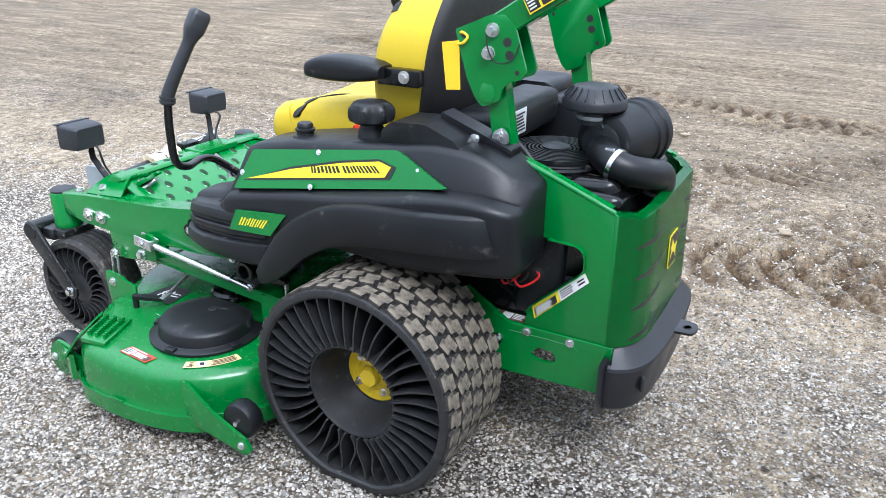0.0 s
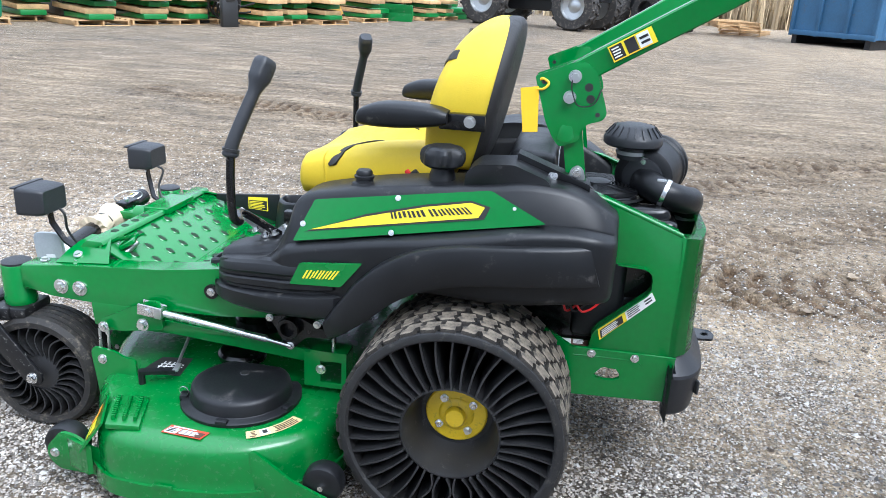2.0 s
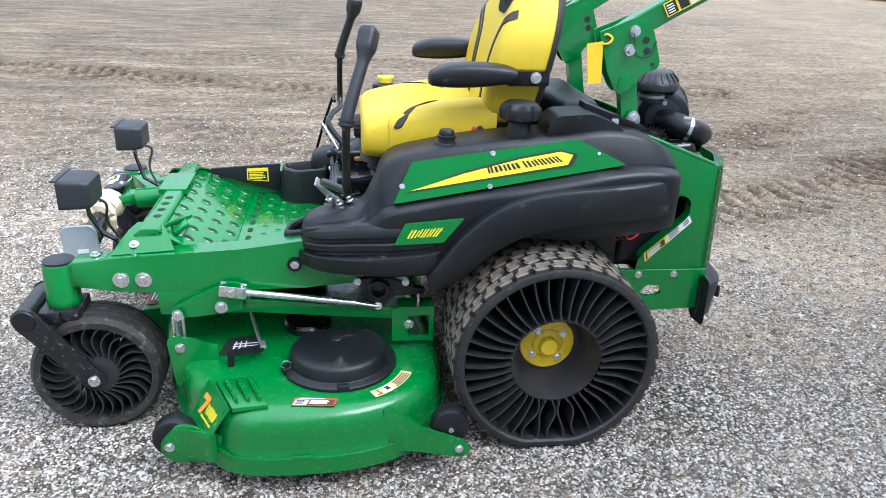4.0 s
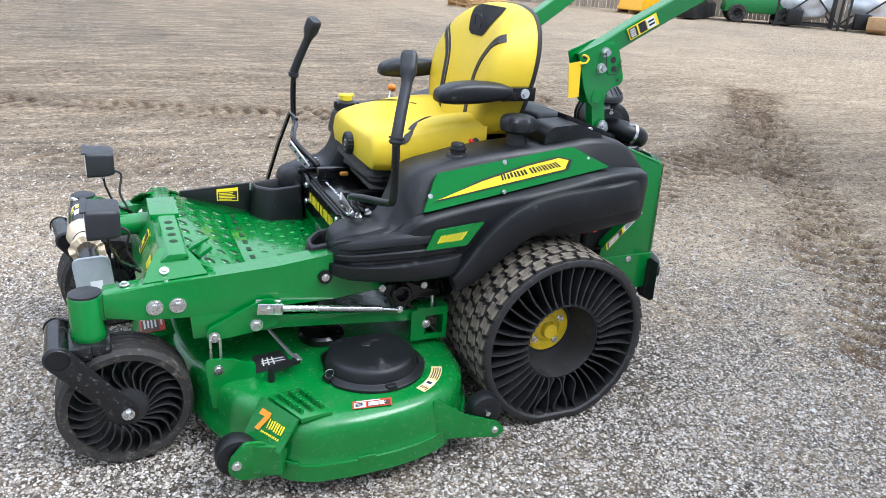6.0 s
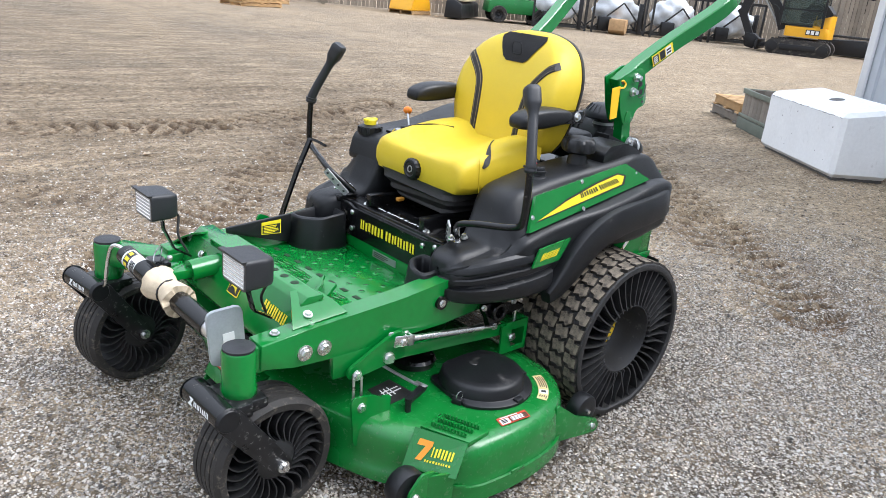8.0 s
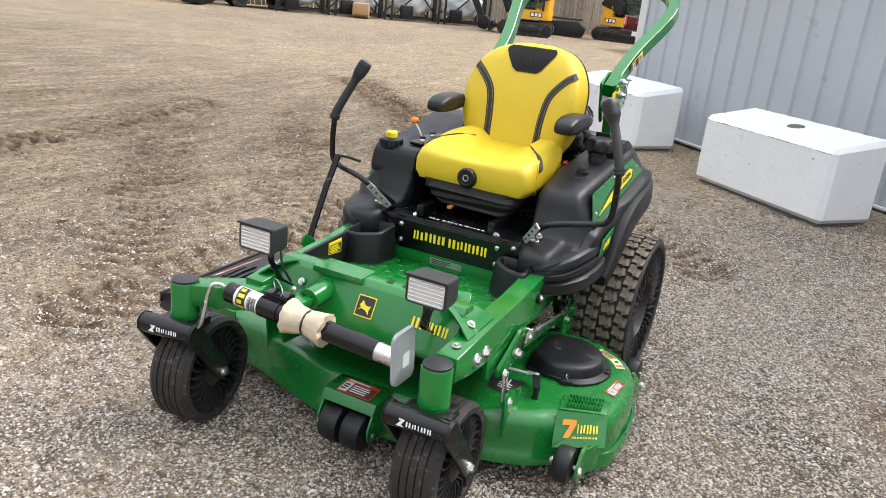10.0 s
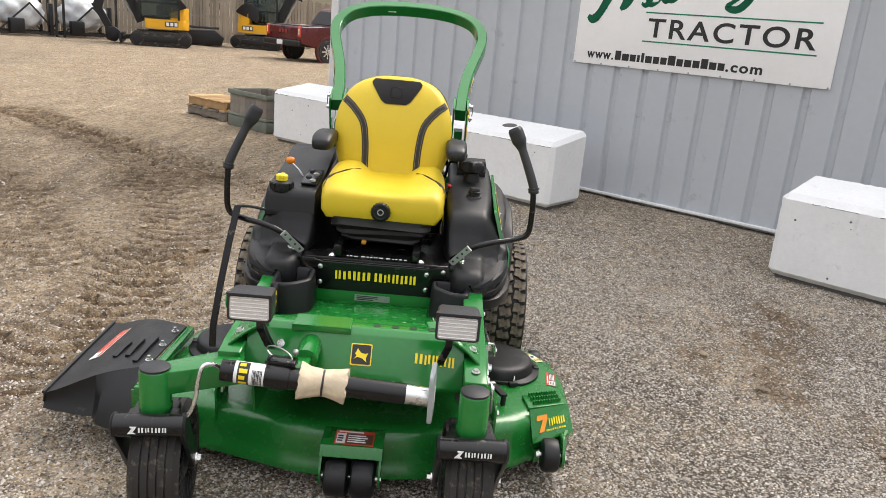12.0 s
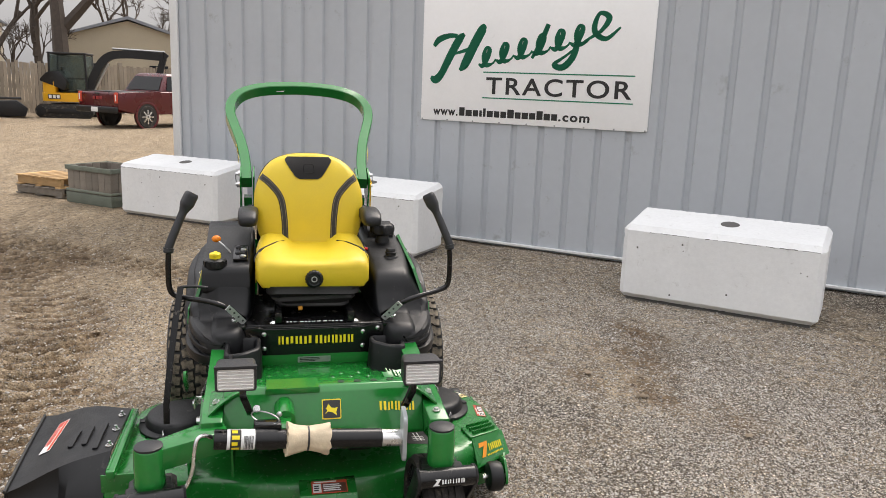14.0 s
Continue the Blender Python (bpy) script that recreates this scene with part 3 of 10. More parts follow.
def catmull(rows, k):
    p = np.array(rows, float)
    p = np.vstack([2 * p[0] - p[1], p, 2 * p[-1] - p[-2]])
    out = []
    for a, b, c, d in zip(p, p[1:], p[2:], p[3:]):
        for i in range(k):
            t = i / k
            out.append(0.5 * (2 * b + (c - a) * t + (2 * a - 5 * b + 4 * c - d) * t * t + (3 * b - a - 3 * c + d) * t**3))
    return out + [p[-2]]


def patch(bm, quad, poly, lift=0.0, thick=0.0012):
    """A thin raised polygon on a quad (bottom left, bottom right, top right, top left), in shares of its sides."""
    a, b, c, d = (Vector(q) for q in quad)
    n = (b - a).cross(d - a).normalized()

    def at(u, v):
        return a * (1 - u) * (1 - v) + b * u * (1 - v) + c * u * v + d * (1 - u) * v

    lo = [bm.verts.new(at(*p) + n * lift) for p in poly]
    hi = [bm.verts.new(at(*p) + n * (lift + thick)) for p in poly]
    m = len(poly)
    bm.faces.new(lo[::-1])
    bm.faces.new(hi)
    for i in range(m):
        bm.faces.new((lo[i], lo[(i + 1) % m], hi[(i + 1) % m], hi[i]))
    return bm


def rect(u0, v0, u1, v1):
    return [(u0, v0), (u1, v0), (u1, v1), (u0, v1)]


FULL = rect(0, 0, 1, 1)


def word(bm, quad, u0, v0, u1, v1, widths, lift=0.0016, slant=0.0):
    """A row of plain bars, two close together for each sign of a word."""
    total = sum(widths) + 0.35 * (len(widths) - 1)
    x, dv = u0, v1 - v0

    def oblong(a, b, c, d):
        patch(bm, quad, [(a, c + slant * (a - u0)), (b, c + slant * (b - u0)), (b, d + slant * (b - u0)), (a, d + slant * (a - u0))], lift, 0.0010)

    for i, w in enumerate(widths):
        w2 = (u1 - u0) * w / total
        if w < 0.6:
            oblong(x + w2 * 0.2, x + w2 * 0.8, v0, v1)
        else:
            low = dv * (0.0, 0.10, 0.0, 0.05)[i % 4]
            oblong(x, x + w2 * 0.34, v0, v1 - low)
            oblong(x + w2 * 0.62, x + w2, v0 + low, v1)
        x += w2 + (u1 - u0) * 0.35 / total


def text_lines(bm, quad, u0, v0, u1, v1, n, lift=0.0016, seed=1):
    rnd = random.Random(seed)
    h = (v1 - v0) / n
    for i in range(n):
        patch(bm, quad, rect(u0, v0 + h * (i + 0.22), u0 + (u1 - u0) * rnd.uniform(0.7, 1), v0 + h * (i + 0.72)), lift, 0.0008)


# -- wheels --
def spoke_mesh(name, r0, r1, half, swirl, thick, material, steps=7):
    bm = B()
    rows = []
    for i in range(steps + 1):
        s = i / steps
        r = r0 + (r1 - r0) * s
        off = swirl * math.sin(math.pi * s) + swirl * 0.5 * s
        rows.append([(off - thick / 2, r), (off + thick / 2, r)])
    rings = [[bm.verts.new((a[0], y, a[1])) for a, y in ((row[0], -half), (row[1], -half), (row[1], half), (row[0], half))] for row in rows]
    loft(bm, rings)
    return mesh_of(name, bm, material, 50)


def block_mesh(name, w, l, k, h):
    """One hooked tread block whose corners reach between its neighbours: dusty on top, black at its sides."""
    bm = B()
    pts = [(-0.50, -0.46 + k), (-0.05, -0.54 + k), (0.06, -0.30), (0.48, -0.36 - k), (0.53, 0.40 - k), (0.08, 0.55 + k), (-0.05, 0.33), (-0.48, 0.34 + k)]
    lo = [bm.verts.new((v * l, u * w, 0)) for u, v in pts]
    hi = [bm.verts.new((v * l * 0.93, u * w * 0.93, h)) for u, v in pts]
    loft(bm, [lo, hi])
    me = mesh_of(name, bm, M_TREAD, 30)
    me.materials.append(M_RUBBER)
    for f in me.polygons:
        f.material_index = 0 if abs(f.normal.z) > 0.8 else 1
    return me


AXLE = 0.300
FLAT = 0.2875


def bent_spoke(name, k):
    """A spoke squeezed into a wave by the load."""
    bm = B()
    rings = []
    for i in range(13):
        s_ = i / 12
        r = 0.137 + (FLAT - 0.008 - 0.137) * s_
        off = k * math.sin(math.pi * 2 * s_) + 0.4 * k * math.sin(math.pi * s_)
        rings.append([bm.verts.new((off + a * 0.0026, y, r)) for a, y in ((-1, -0.142), (1, -0.142), (1, 0.142), (-1, 0.142))])
    loft(bm, rings)
    return mesh_of(name, bm, M_SPOKE, 50)


def rear_wheel(side):
    bm = B()
    prof = [(0.276, -0.150), (0.292, -0.152), (0.296, -0.140), (0.2985, -0.11), (0.2995, 0.0), (0.2985, 0.11), (0.297, 0.136), (0.302, 0.145), (0.300, 0.152), (0.292, 0.155), (0.282, 0.154), (0.276, 0.148), (0.274, 0.0)]
    lathe(bm, prof, (0, 0, 0), (0, 1, 0), 96, closed=True)
    # the band lies flat where it meets the ground
    for v in bm.verts:
        r = math.hypot(v.co.x, v.co.z)
        v.co.z = max(v.co.z, -FLAT + (0.2995 - r) * 0.9)
    wheel = part("rear_wheel", bm, M_CARCASS, mower, "wide airless drive tyre with black spokes and dusty tread")
    wheel.matrix_basis = pose(0, side * 0.505, AXLE, 0, 0, 0 if side > 0 else 180)
    bm = B()
    lathe(bm, [(0.139, -0.13), (0.139, 0.126), (0.1365, 0.134), (0.1315, 0.135), (0.128, 0.124), (0.120, 0.07), (0.110, 0.032), (0.100, 0.016), (0.05, 0.012)], (0, 0, 0), (0, 1, 0), 64)
    part("wheel_centre", bm, M_SPOKE, wheel, "black moulded wheel centre")
    bm = B()
    lathe(bm, [(0.086, 0.013), (0.087, 0.021), (0.083, 0.025), (0.05, 0.027), (0.044, 0.033), (0.036, 0.034), (0.030, 0.036), (0.029, 0.050), (0.025, 0.055), (0.0, 0.056)], (0, 0, 0), (0, 1, 0), 40)
    part("hub_plate", bm, M_YELLOW, wheel, "yellow painted hub plate with dirt")
    for i in range(4):
        a = radians(45 + 90 * i + 8)
        bm = B()
        bolt(bm, (0.058 * math.cos(a), 0.027, 0.058 * math.sin(a)), (0, 1, 0), 0.0085, 0.014)
        part("lug_bolt", bm, M_ZINC, wheel)
    sp = [spoke_mesh("spoke", 0.137, 0.278, 0.146, k, 0.0050, M_SPOKE) for k in (0.005, 0.008, 0.006)]
    waves = [bent_spoke("spoke", k) for k in (0.010, -0.006)]
    n = 40
    for i in range(n):
        a = 2 * math.pi * i / n
        me = waves[i % 2] if abs(a - math.pi) < 0.36 else sp[(i * 7) % 3]
        shared("spoke", me, wheel, Matrix.Rotation(a, 4, "Y"))
    rnd = random.Random(3)
    blocks = [block_mesh("tread_block", w_, l_, k, 0.0125) for w_, l_, k in ((0.0565, 0.0505, 0.0), (0.056, 0.051, 0.06), (0.057, 0.050, -0.05), (0.055, 0.0515, 0.03))]
    rows = [(-0.121, 0.0), (-0.061, 0.45), (-0.001, 0.1), (0.059, 0.6), (0.120, 0.25)]
    n = 36
    for j, (y, shift) in enumerate(rows):
        for i in range(n):
            a = 2 * math.pi * (i + shift + rnd.uniform(-0.05, 0.05)) / n
            turn = Matrix.Rotation(rnd.uniform(-0.06, 0.06) + (0.16 if j % 2 else -0.16), 4, "Z")
            yy = y + rnd.uniform(-0.002, 0.002)
            if -0.2975 * math.cos(a) > FLAT - 0.012:
                m = Matrix.Translation((0.2975 * math.sin(a), yy, -FLAT + 0.002)) @ Matrix.Rotation(math.pi, 4, "Y") @ turn
            else:
                m = Matrix.Rotation(a, 4, "Y") @ Matrix.Translation((0, yy, 0.2975)) @ turn
            shared("tread_block", blocks[rnd.randrange(4)], wheel, m)
    return wheel


for s in (1, -1):
    rear_wheel(s)


M_RIBBED = mat("ribbed_tyre", (0.020, 0.018, 0.016), 0.7, var=0.3, scale=20, bump=0.3, bscale=300, dirt=((0.20, 0.17, 0.13), 0.16, 40))


def caster(x, y, axle_x, yaw):
    """A front caster: pivot tube on the frame, suspended fork and airless wheel."""
    bm = B()
    prof = [(0.158, -0.072), (0.178, -0.074), (0.186, -0.062)]
    for i in range(5):
        c = -0.048 + 0.024 * i
        prof += [(0.190, c - 0.009), (0.190, c + 0.009), (0.185, c + 0.0105), (0.185, c + 0.0135)] if i < 4 else [(0.190, c - 0.009), (0.190, c + 0.009)]
    prof += [(0.186, 0.062), (0.178, 0.074), (0.158, 0.072), (0.156, 0.0)]
    lathe(bm, prof, (0, 0, 0), (0, 1, 0), 56, closed=True)
    wheel = part("caster_wheel", bm, M_RIBBED, mower, "small ribbed airless front caster tyre")
    wheel.matrix_basis = pose(axle_x, y, 0.191, 0, 0, yaw)
    bm = B()
    lathe(bm, [(0.045, -0.066), (0.062, -0.06), (0.066, 0.0), (0.062, 0.06), (0.045, 0.066)], (0, 0, 0), (0, 1, 0), 28)
    part("wheel_centre", bm, M_SPOKE, wheel)
    sp = spoke_mesh("spoke", 0.060, 0.160, 0.066, 0.024, 0.0045, M_SPOKE)
    for i in range(26):
        shared("spoke", sp, wheel, Matrix.Rotation(2 * math.pi * i / 26, 4, "Y"))
    # fork, in the frame of the pivot
    m = pose(x, y, 0, 0, 0, yaw)
    bm = B()
    box(bm, (0.0, 0, 0.388), (0.11, 0.13, 0.035), None, 0.008)
    box(bm, (0.045, 0, 0.385), (0.10, 0.15, 0.045), None, 0.01)
    fork = part("caster_fork", bm, M_FORK, mower, "black suspended caster fork")
    fork.matrix_basis = m
    bm = B()
    cyl(bm, (0.085, -0.098, 0.395), (0.085, 0.098, 0.395), 0.034, n=24)
    part("pivot_cylinder", bm, M_BLACK, fork, "black cross cylinder with white wordmark")
    for e in (-1, 1):
        bm = B()
        cyl(bm, (0.085, e * 0.098, 0.395), (0.085, e * 0.106, 0.395), 0.037, 0.030, 24)
        part("end_cap", bm, M_PLASTIC, fork)
    quad = [(0.1195, -0.060, 0.382), (0.1195, 0.060, 0.382), (0.1165, 0.060, 0.412), (0.1165, -0.060, 0.412)]
    bm = B()
    patch(bm, quad, [(0.04, 0.1), (0.24, 0.1), (0.20, 0.25), (0.17, 0.25), (0.27, 0.85), (0.10, 0.85), (0.12, 0.68), (0.16, 0.68)], 0, 0.001)
    word(bm, quad, 0.30, 0.25, 0.95, 0.75, (1, 0.8, 0.4, 1, 0.8), 0)
    tagged(part("wordmark", bm, M_WHITE, fork, "white wordmark as plain bars"), kind="stuff")
    dx = axle_x - x
    for e in (-1, 1):
        bm = B()
        a, b = Vector((0.080, e * 0.098, 0.392)), Vector((dx, e * 0.098, 0.191))
        d = (b - a).normalized()
        nrm = Vector((-d.z, 0, d.x))
        pts = []
        for i in range(9):
            an = math.pi * i / 8
            pts.append(a + nrm * 0.038 * math.cos(an) - d * 0.038 * math.sin(an))
        for i in range(9):
            an = math.pi * i / 8
            pts.append(b - nrm * 0.031 * math.cos(an) + d * 0.031 * math.sin(an))
        prism(bm, [(p.x, p.z) for p in pts], "y", e * 0.091, e * 0.103, 0.002)
        part("fork_arm", bm, M_FORK, fork, "black arm with stone-chipped paint")
        bm = B()
        bolt(bm, (dx, e * 0.103, 0.191), (0, e, 0), 0.013, 0.016)
        part("axle_bolt", bm, M_ZINC, fork)
    # pivot tube fixed to the frame
    bm = B()
    lathe(bm, [(0.046, 0.402), (0.049, 0.406), (0.049, 0.425), (0.047, 0.43), (0.047, 0.53), (0.044, 0.536)], (x, y, 0), (0, 0, 1), 32)
    tb = part("pivot_tube", bm, M_GREEN, mower)
    bm = B()
    lathe(bm, [(0.043, 0.534), (0.044, 0.543), (0.036, 0.547), (0.0, 0.548)], (x, y, 0), (0, 0, 1), 28)
    part("tube_cap", bm, M_GREY, tb, "dark grey tube cap")


caster(1.445, 0.385, 1.365, 2)
caster(1.455, -0.572, 1.385, 8)

# -- frame --
bm = B()
rail = [(1.40, 0.470), (1.40, 0.548), (1.26, 0.560), (0.92, 0.583), (0.74, 0.607), (0.56, 0.62), (0.56, 0.47), (0.74, 0.455), (1.16, 0.448), (1.30, 0.455)]
prism(bm, rail, "y", 0.352, 0.424, 0.006)
part("frame_rail", bm, M_GREEN, mower, "green steel frame rail")
bm = B()
prism(bm, [(1.33, 0.470), (1.33, 0.552), (1.26, 0.560), (0.92, 0.583), (0.74, 0.607), (0.56, 0.62), (0.56, 0.47), (0.74, 0.455), (1.16, 0.448)], "y", -0.424, -0.352, 0.006)
part("frame_rail", bm, M_GREEN, mower, "green steel frame rail")
bm = B()
prism(bm, [(1.235, -0.36), (1.40, -0.57), (1.475, -0.535), (1.36, -0.33)], "z", 0.458, 0.535, 0.008)
part("outrigger", bm, M_GREEN, mower, "green outrigger arm to the caster tube")
bm = B()
box(bm, (1.40, 0.385, 0.50), (0.07, 0.06, 0.08), None, 0.01)
part("tube_bracket", bm, M_GREEN, mower)
for px, pz in ((1.265, 0.492), (1.202, 0.492)):
    bm = B()
    cyl(bm, (px, 0.424, pz), (px, 0.428, pz), 0.024, n=24)
    bolt(bm, (px, 0.428, pz), (0, 1, 0), 0.014, 0.012)
    part("frame_bolt", bm, M_ZINC, mower, "large zinc washer and bolt")
for c in ((1.228, 0.388, 0.562), (1.34, 0.388, 0.556), (1.228, -0.388, 0.562)):
    bm = B()
    bolt(bm, c, (0, 0, 1), 0.010, 0.009)
    part("frame_bolt", bm, M_ZINC, mower)
bm = B()
cyl(bm, (0.765, 0.42, 0.535), (0.765, 0.434, 0.535), 0.022, n=24)
part("frame_eyelet", bm, M_BLACK, mower, "black rubber bush in the frame")
bm = B()
bolt(bm, (0.765, 0.434, 0.535), (0, 1, 0), 0.009, 0.007)
part("frame_bolt", bm, M_ZINC, mower)

# -- foot platform --
bm = B()
prism(bm, [(1.300, 0.455), (1.305, 0.470), (1.235, 0.605), (1.215, 0.622), (1.165, 0.622), (1.155, 0.610), (1.215, 0.595), (1.285, 0.462)], "y", -0.352, 0.352, 0.004)
front = part("front_panel", bm, M_GREEN, mower, "green sloping front panel with emblem")
bm = B()
prism(bm, [(1.175, 0.612), (0.965, 0.505), (0.965, 0.497), (1.175, 0.600)], "y", -0.352, 0.352, 0.003)
part("foot_ramp", bm, M_GREEN, mower, "perforated green foot ramp")
bm = B()
prism(bm, [(0.966, 0.505), (0.66, 0.500), (0.66, 0.492), (0.966, 0.497)], "y", -0.352, 0.352, 0.002)
part("floor_pan", bm, M_GREEN, mower, "perforated green floor pan")
bm = B()
# dark green sheets paint the shade of openings; nothing is cut through
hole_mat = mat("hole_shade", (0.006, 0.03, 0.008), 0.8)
ups = (Vector((1.175, 0, 0.612)) - Vector((0.965, 0, 0.505)))
nrm = Vector((-ups.z, 0, ups.x)).normalized()
holes, lips = B(), B()
for i in range(4):
    for j in range(8):
        t = (i + 0.55) / 4.2
        yy = -0.300 + 0.085 * j + (0.042 if i % 2 else 0)
        if abs(yy) > 0.33:
            continue
        c = Vector((0.965, yy, 0.505)) + ups * t + nrm * 0.0008
        d = ups.normalized()
        side = Vector((0, 1, 0))
        loft(holes, [ring(holes, c, d, side, 0.0115, 14, 1.35), ring(holes, c + nrm * 0.0012, d, side, 0.0110, 14, 1.35)])
        loft(lips, [ring(lips, c, d, side, 0.0145, 14, 1.32), ring(lips, c + nrm * 0.0024, d, side, 0.0122, 14, 1.32)], cap=False)
for i in range(6):
    for j in range(9):
        yy = -0.305 + 0.073 * j + (0.036 if i % 2 else 0)
        if abs(yy) > 0.33:
            continue
        c = Vector((0.935 - 0.046 * i, yy, 0.5053 - 0.0008 * i))
        a, b2 = Vector((1, 0, 0)), Vector((0, 1, 0))
        if i == 0:
            box(holes, c + Vector((0, 0, 0.0006)), (0.016, 0.030, 0.0012))
            continue
        loft(holes, [ring(holes, c, a, b2, 0.0042, 10), ring(holes, c + Vector((0, 0, 0.0022)), a, b2, 0.0040, 10)])
        loft(lips, [ring(lips, c, a, b2, 0.0115, 12), ring(lips, c + Vector((0, 0, 0.0020)), a, b2, 0.0060, 12)], cap=False)
tagged(part("grip_hole_field", holes, hole_mat, mower, "rows of dark sheets painted as shaded grip holes"), kind="stuff")
tagged(part("grip_lip_field", lips, M_GREEN, mower, "raised rims of the grip holes"), kind="stuff")
bm = B()
prism(bm, rounded([(-0.21, 0.606), (-0.02, 0.606), (-0.02, 0.6265), (-0.21, 0.6265)], 0.004), "x", 1.150, 1.242, 0.003)
part("hatch", bm, M_GREEN, mower, "small green hinged hatch on the front edge")
# raised discs, coloured as the shade in the flange's holes
for yy in (0.06, 0.12, 0.18, 0.24):
    bm = B()
    lathe(bm, [(0.013, 0.6222), (0.012, 0.6236), (0.0, 0.6236)], (1.19, yy, 0), (0, 0, 1), 16)
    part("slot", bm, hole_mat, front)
FP = [(1.300, -0.352, 0.4815), (1.300, 0.352, 0.4815), (1.2375, 0.352, 0.6022), (1.2375, -0.352, 0.6022)]
bm = B()
patch(bm, FP, rounded(rect(0.481, 0.30, 0.577, 0.82), 0.016), 0.001, 0.0015)
emblem = part("emblem", bm, M_LYELLOW, mower, "yellow-edged black emblem badge")
bm = B()
patch(bm, FP, rounded(rect(0.486, 0.33, 0.572, 0.79), 0.014), 0.0026, 0.001)
part("badge_field", bm, M_LBLACK, emblem)
bm = B()
patch(bm, FP, [(0.496, 0.44), (0.512, 0.50), (0.535, 0.47), (0.556, 0.38), (0.552, 0.48), (0.560, 0.60), (0.545, 0.58), (0.528, 0.60), (0.512, 0.70), (0.506, 0.62), (0.500, 0.58), (0.508, 0.53)], 0.0037, 0.0008)
part("badge_shape", bm, M_LYELLOW, emblem)
bm = B()
word(bm, FP, 0.775, 0.46, 0.955, 0.70, (1.2, 0.9, 0.9, 1, 0.9), 0.001, -0.25)
tagged(part("wordmark", bm, M_LYELLOW, mower, "yellow wordmark as plain bars"), kind="stuff")
for yy in (-0.24, -0.15):
    bm = B()
    bolt(bm, (1.262, yy, 0.565), (0.9, 0, 0.45), 0.009, 0.007)
    part("panel_bolt", bm, M_ZINC, mower)

# folded gusset from the top flange down to each rail
for s in (1, -1):
    bm = B()
    rows = []
    for k in range(4):
        f = k / 3
        x0, x1 = 1.168 + (1.112 - 1.168) * f, 1.236 + (1.292 - 1.236) * f
        y, z0 = 0.290 + 0.112 * f, 0.622 - 0.048 * f + 0.010 * math.sin(math.pi * f)
        rows.append([bm.verts.new((x0 + (x1 - x0) * g, s * y, z0 - 0.014 * f * g)) for g in (0, 0.33, 0.66, 1)])
    for a, b in zip(rows, rows[1:]):
        for i in range(3):
            bm.faces.new((a[i], a[i + 1], b[i + 1], b[i]))
    bmesh.ops.recalc_face_normals(bm, faces=bm.faces[:])
    bmesh.ops.solidify(bm, geom=bm.faces[:], thickness=0.006)
    ears = part("side_gusset", bm, M_GREEN, mower, "folded green gusset")
    bm = B()
    lathe(bm, [(0.030, 0.0), (0.027, 0.003), (0.021, 0.002), (0.020, -0.002)], (1.205, s * 0.338, 0.602), (0, s * 0.40, 0.92), 24)
    part("gusset_emboss", bm, M_GREEN, ears)
    bm = B()
    bolt(bm, (1.230, s * 0.378, 0.583), (0, s * 0.40, 0.92), 0.010, 0.010)
    part("gusset_bolt", bm, M_ZINC, ears)
bm = B()
box(bm, (1.12, 0.27, 0.605), (0.05, 0.09, 0.014), pose(0, 0, 0, 0, 28, 20), 0.003)
for i in range(6):
    box(bm, (1.10 + 0.01 * i, 0.245 + 0.012 * i, 0.616), (0.035, 0.004, 0.008), pose(0, 0, 0, 0, 28, 20), 0)
pedal = part("lift_pedal", bm, M_GREEN, mower, "green ribbed deck lift foot pedal")
bm = B()
tube(bm, [(1.10, 0.26, 0.60), (1.12, 0.30, 0.575), (1.16, 0.33, 0.56)], 0.010, 10)
ball(bm, (1.155, 0.29, 0.582), 0.018)
part("pedal_pivot", bm, M_STEEL, pedal)

# black liner on the side of the platform with the cup holders
for s, lab, x1, zt in ((-1, "black moulded bin with an open top", 0.868, 0.628), (1, "black moulded cup holder with an open top", 0.815, 0.618)):
    bm = B()
    rings = []
    for z, inset, lean in ((0.500, 0.0, 0.0), (zt - 0.012, 0.006, 0.014), (zt - 0.004, 0.008, 0.016), (zt, 0.013, 0.020), (zt, 0.020, 0.026), (zt - 0.008, 0.025, 0.030), (zt - 0.060, 0.030, 0.034)):
        plan = rounded([(0.672 + inset, s * (0.378 - inset)), (x1 - lean, s * (0.378 - inset)), (x1 - 0.006 - lean, s * (0.285 + inset)), (x1 - 0.055 - lean, s * (0.222 + inset)), (0.672 + inset, s * (0.222 + inset))], 0.022, 4)
        rings.append([bm.verts.new((x, y, z + 0.10 * (0.76 - x) * (z > 0.55))) for x, y in plan])
    loft(bm, rings)
    part("cup_holder", bm, M_PLASTIC, mower, lab, 30)
bm = B()
prism(bm, [(0.86, 0.51), (1.12, 0.585), (1.12, 0.605), (0.86, 0.625)], "y", -0.349, -0.335, 0.003)
part("side_liner", bm, M_PLASTIC, mower, "black side liner of the platform")
LQ = [(0.985, -0.3345, 0.560), (0.905, -0.3345, 0.555), (0.905, -0.3345, 0.610), (0.985, -0.3345, 0.606)]
bm = B()
patch(bm, LQ, FULL, 0.0005, 0.001)
lb = part("warning_label", bm, M_LYELLOW, mower, "yellow and black warning label")
bm = B()
patch(bm, LQ, rect(0.05, 0.06, 0.95, 0.74), 0.0016, 0.0008)
part("label_field", bm, M_LBLACK, lb)
bm = B()
text_lines(bm, LQ, 0.1, 0.1, 0.9, 0.7, 5, 0.0026)
patch(bm, LQ, rect(0.2, 0.80, 0.8, 0.94), 0.0016, 0.0008)
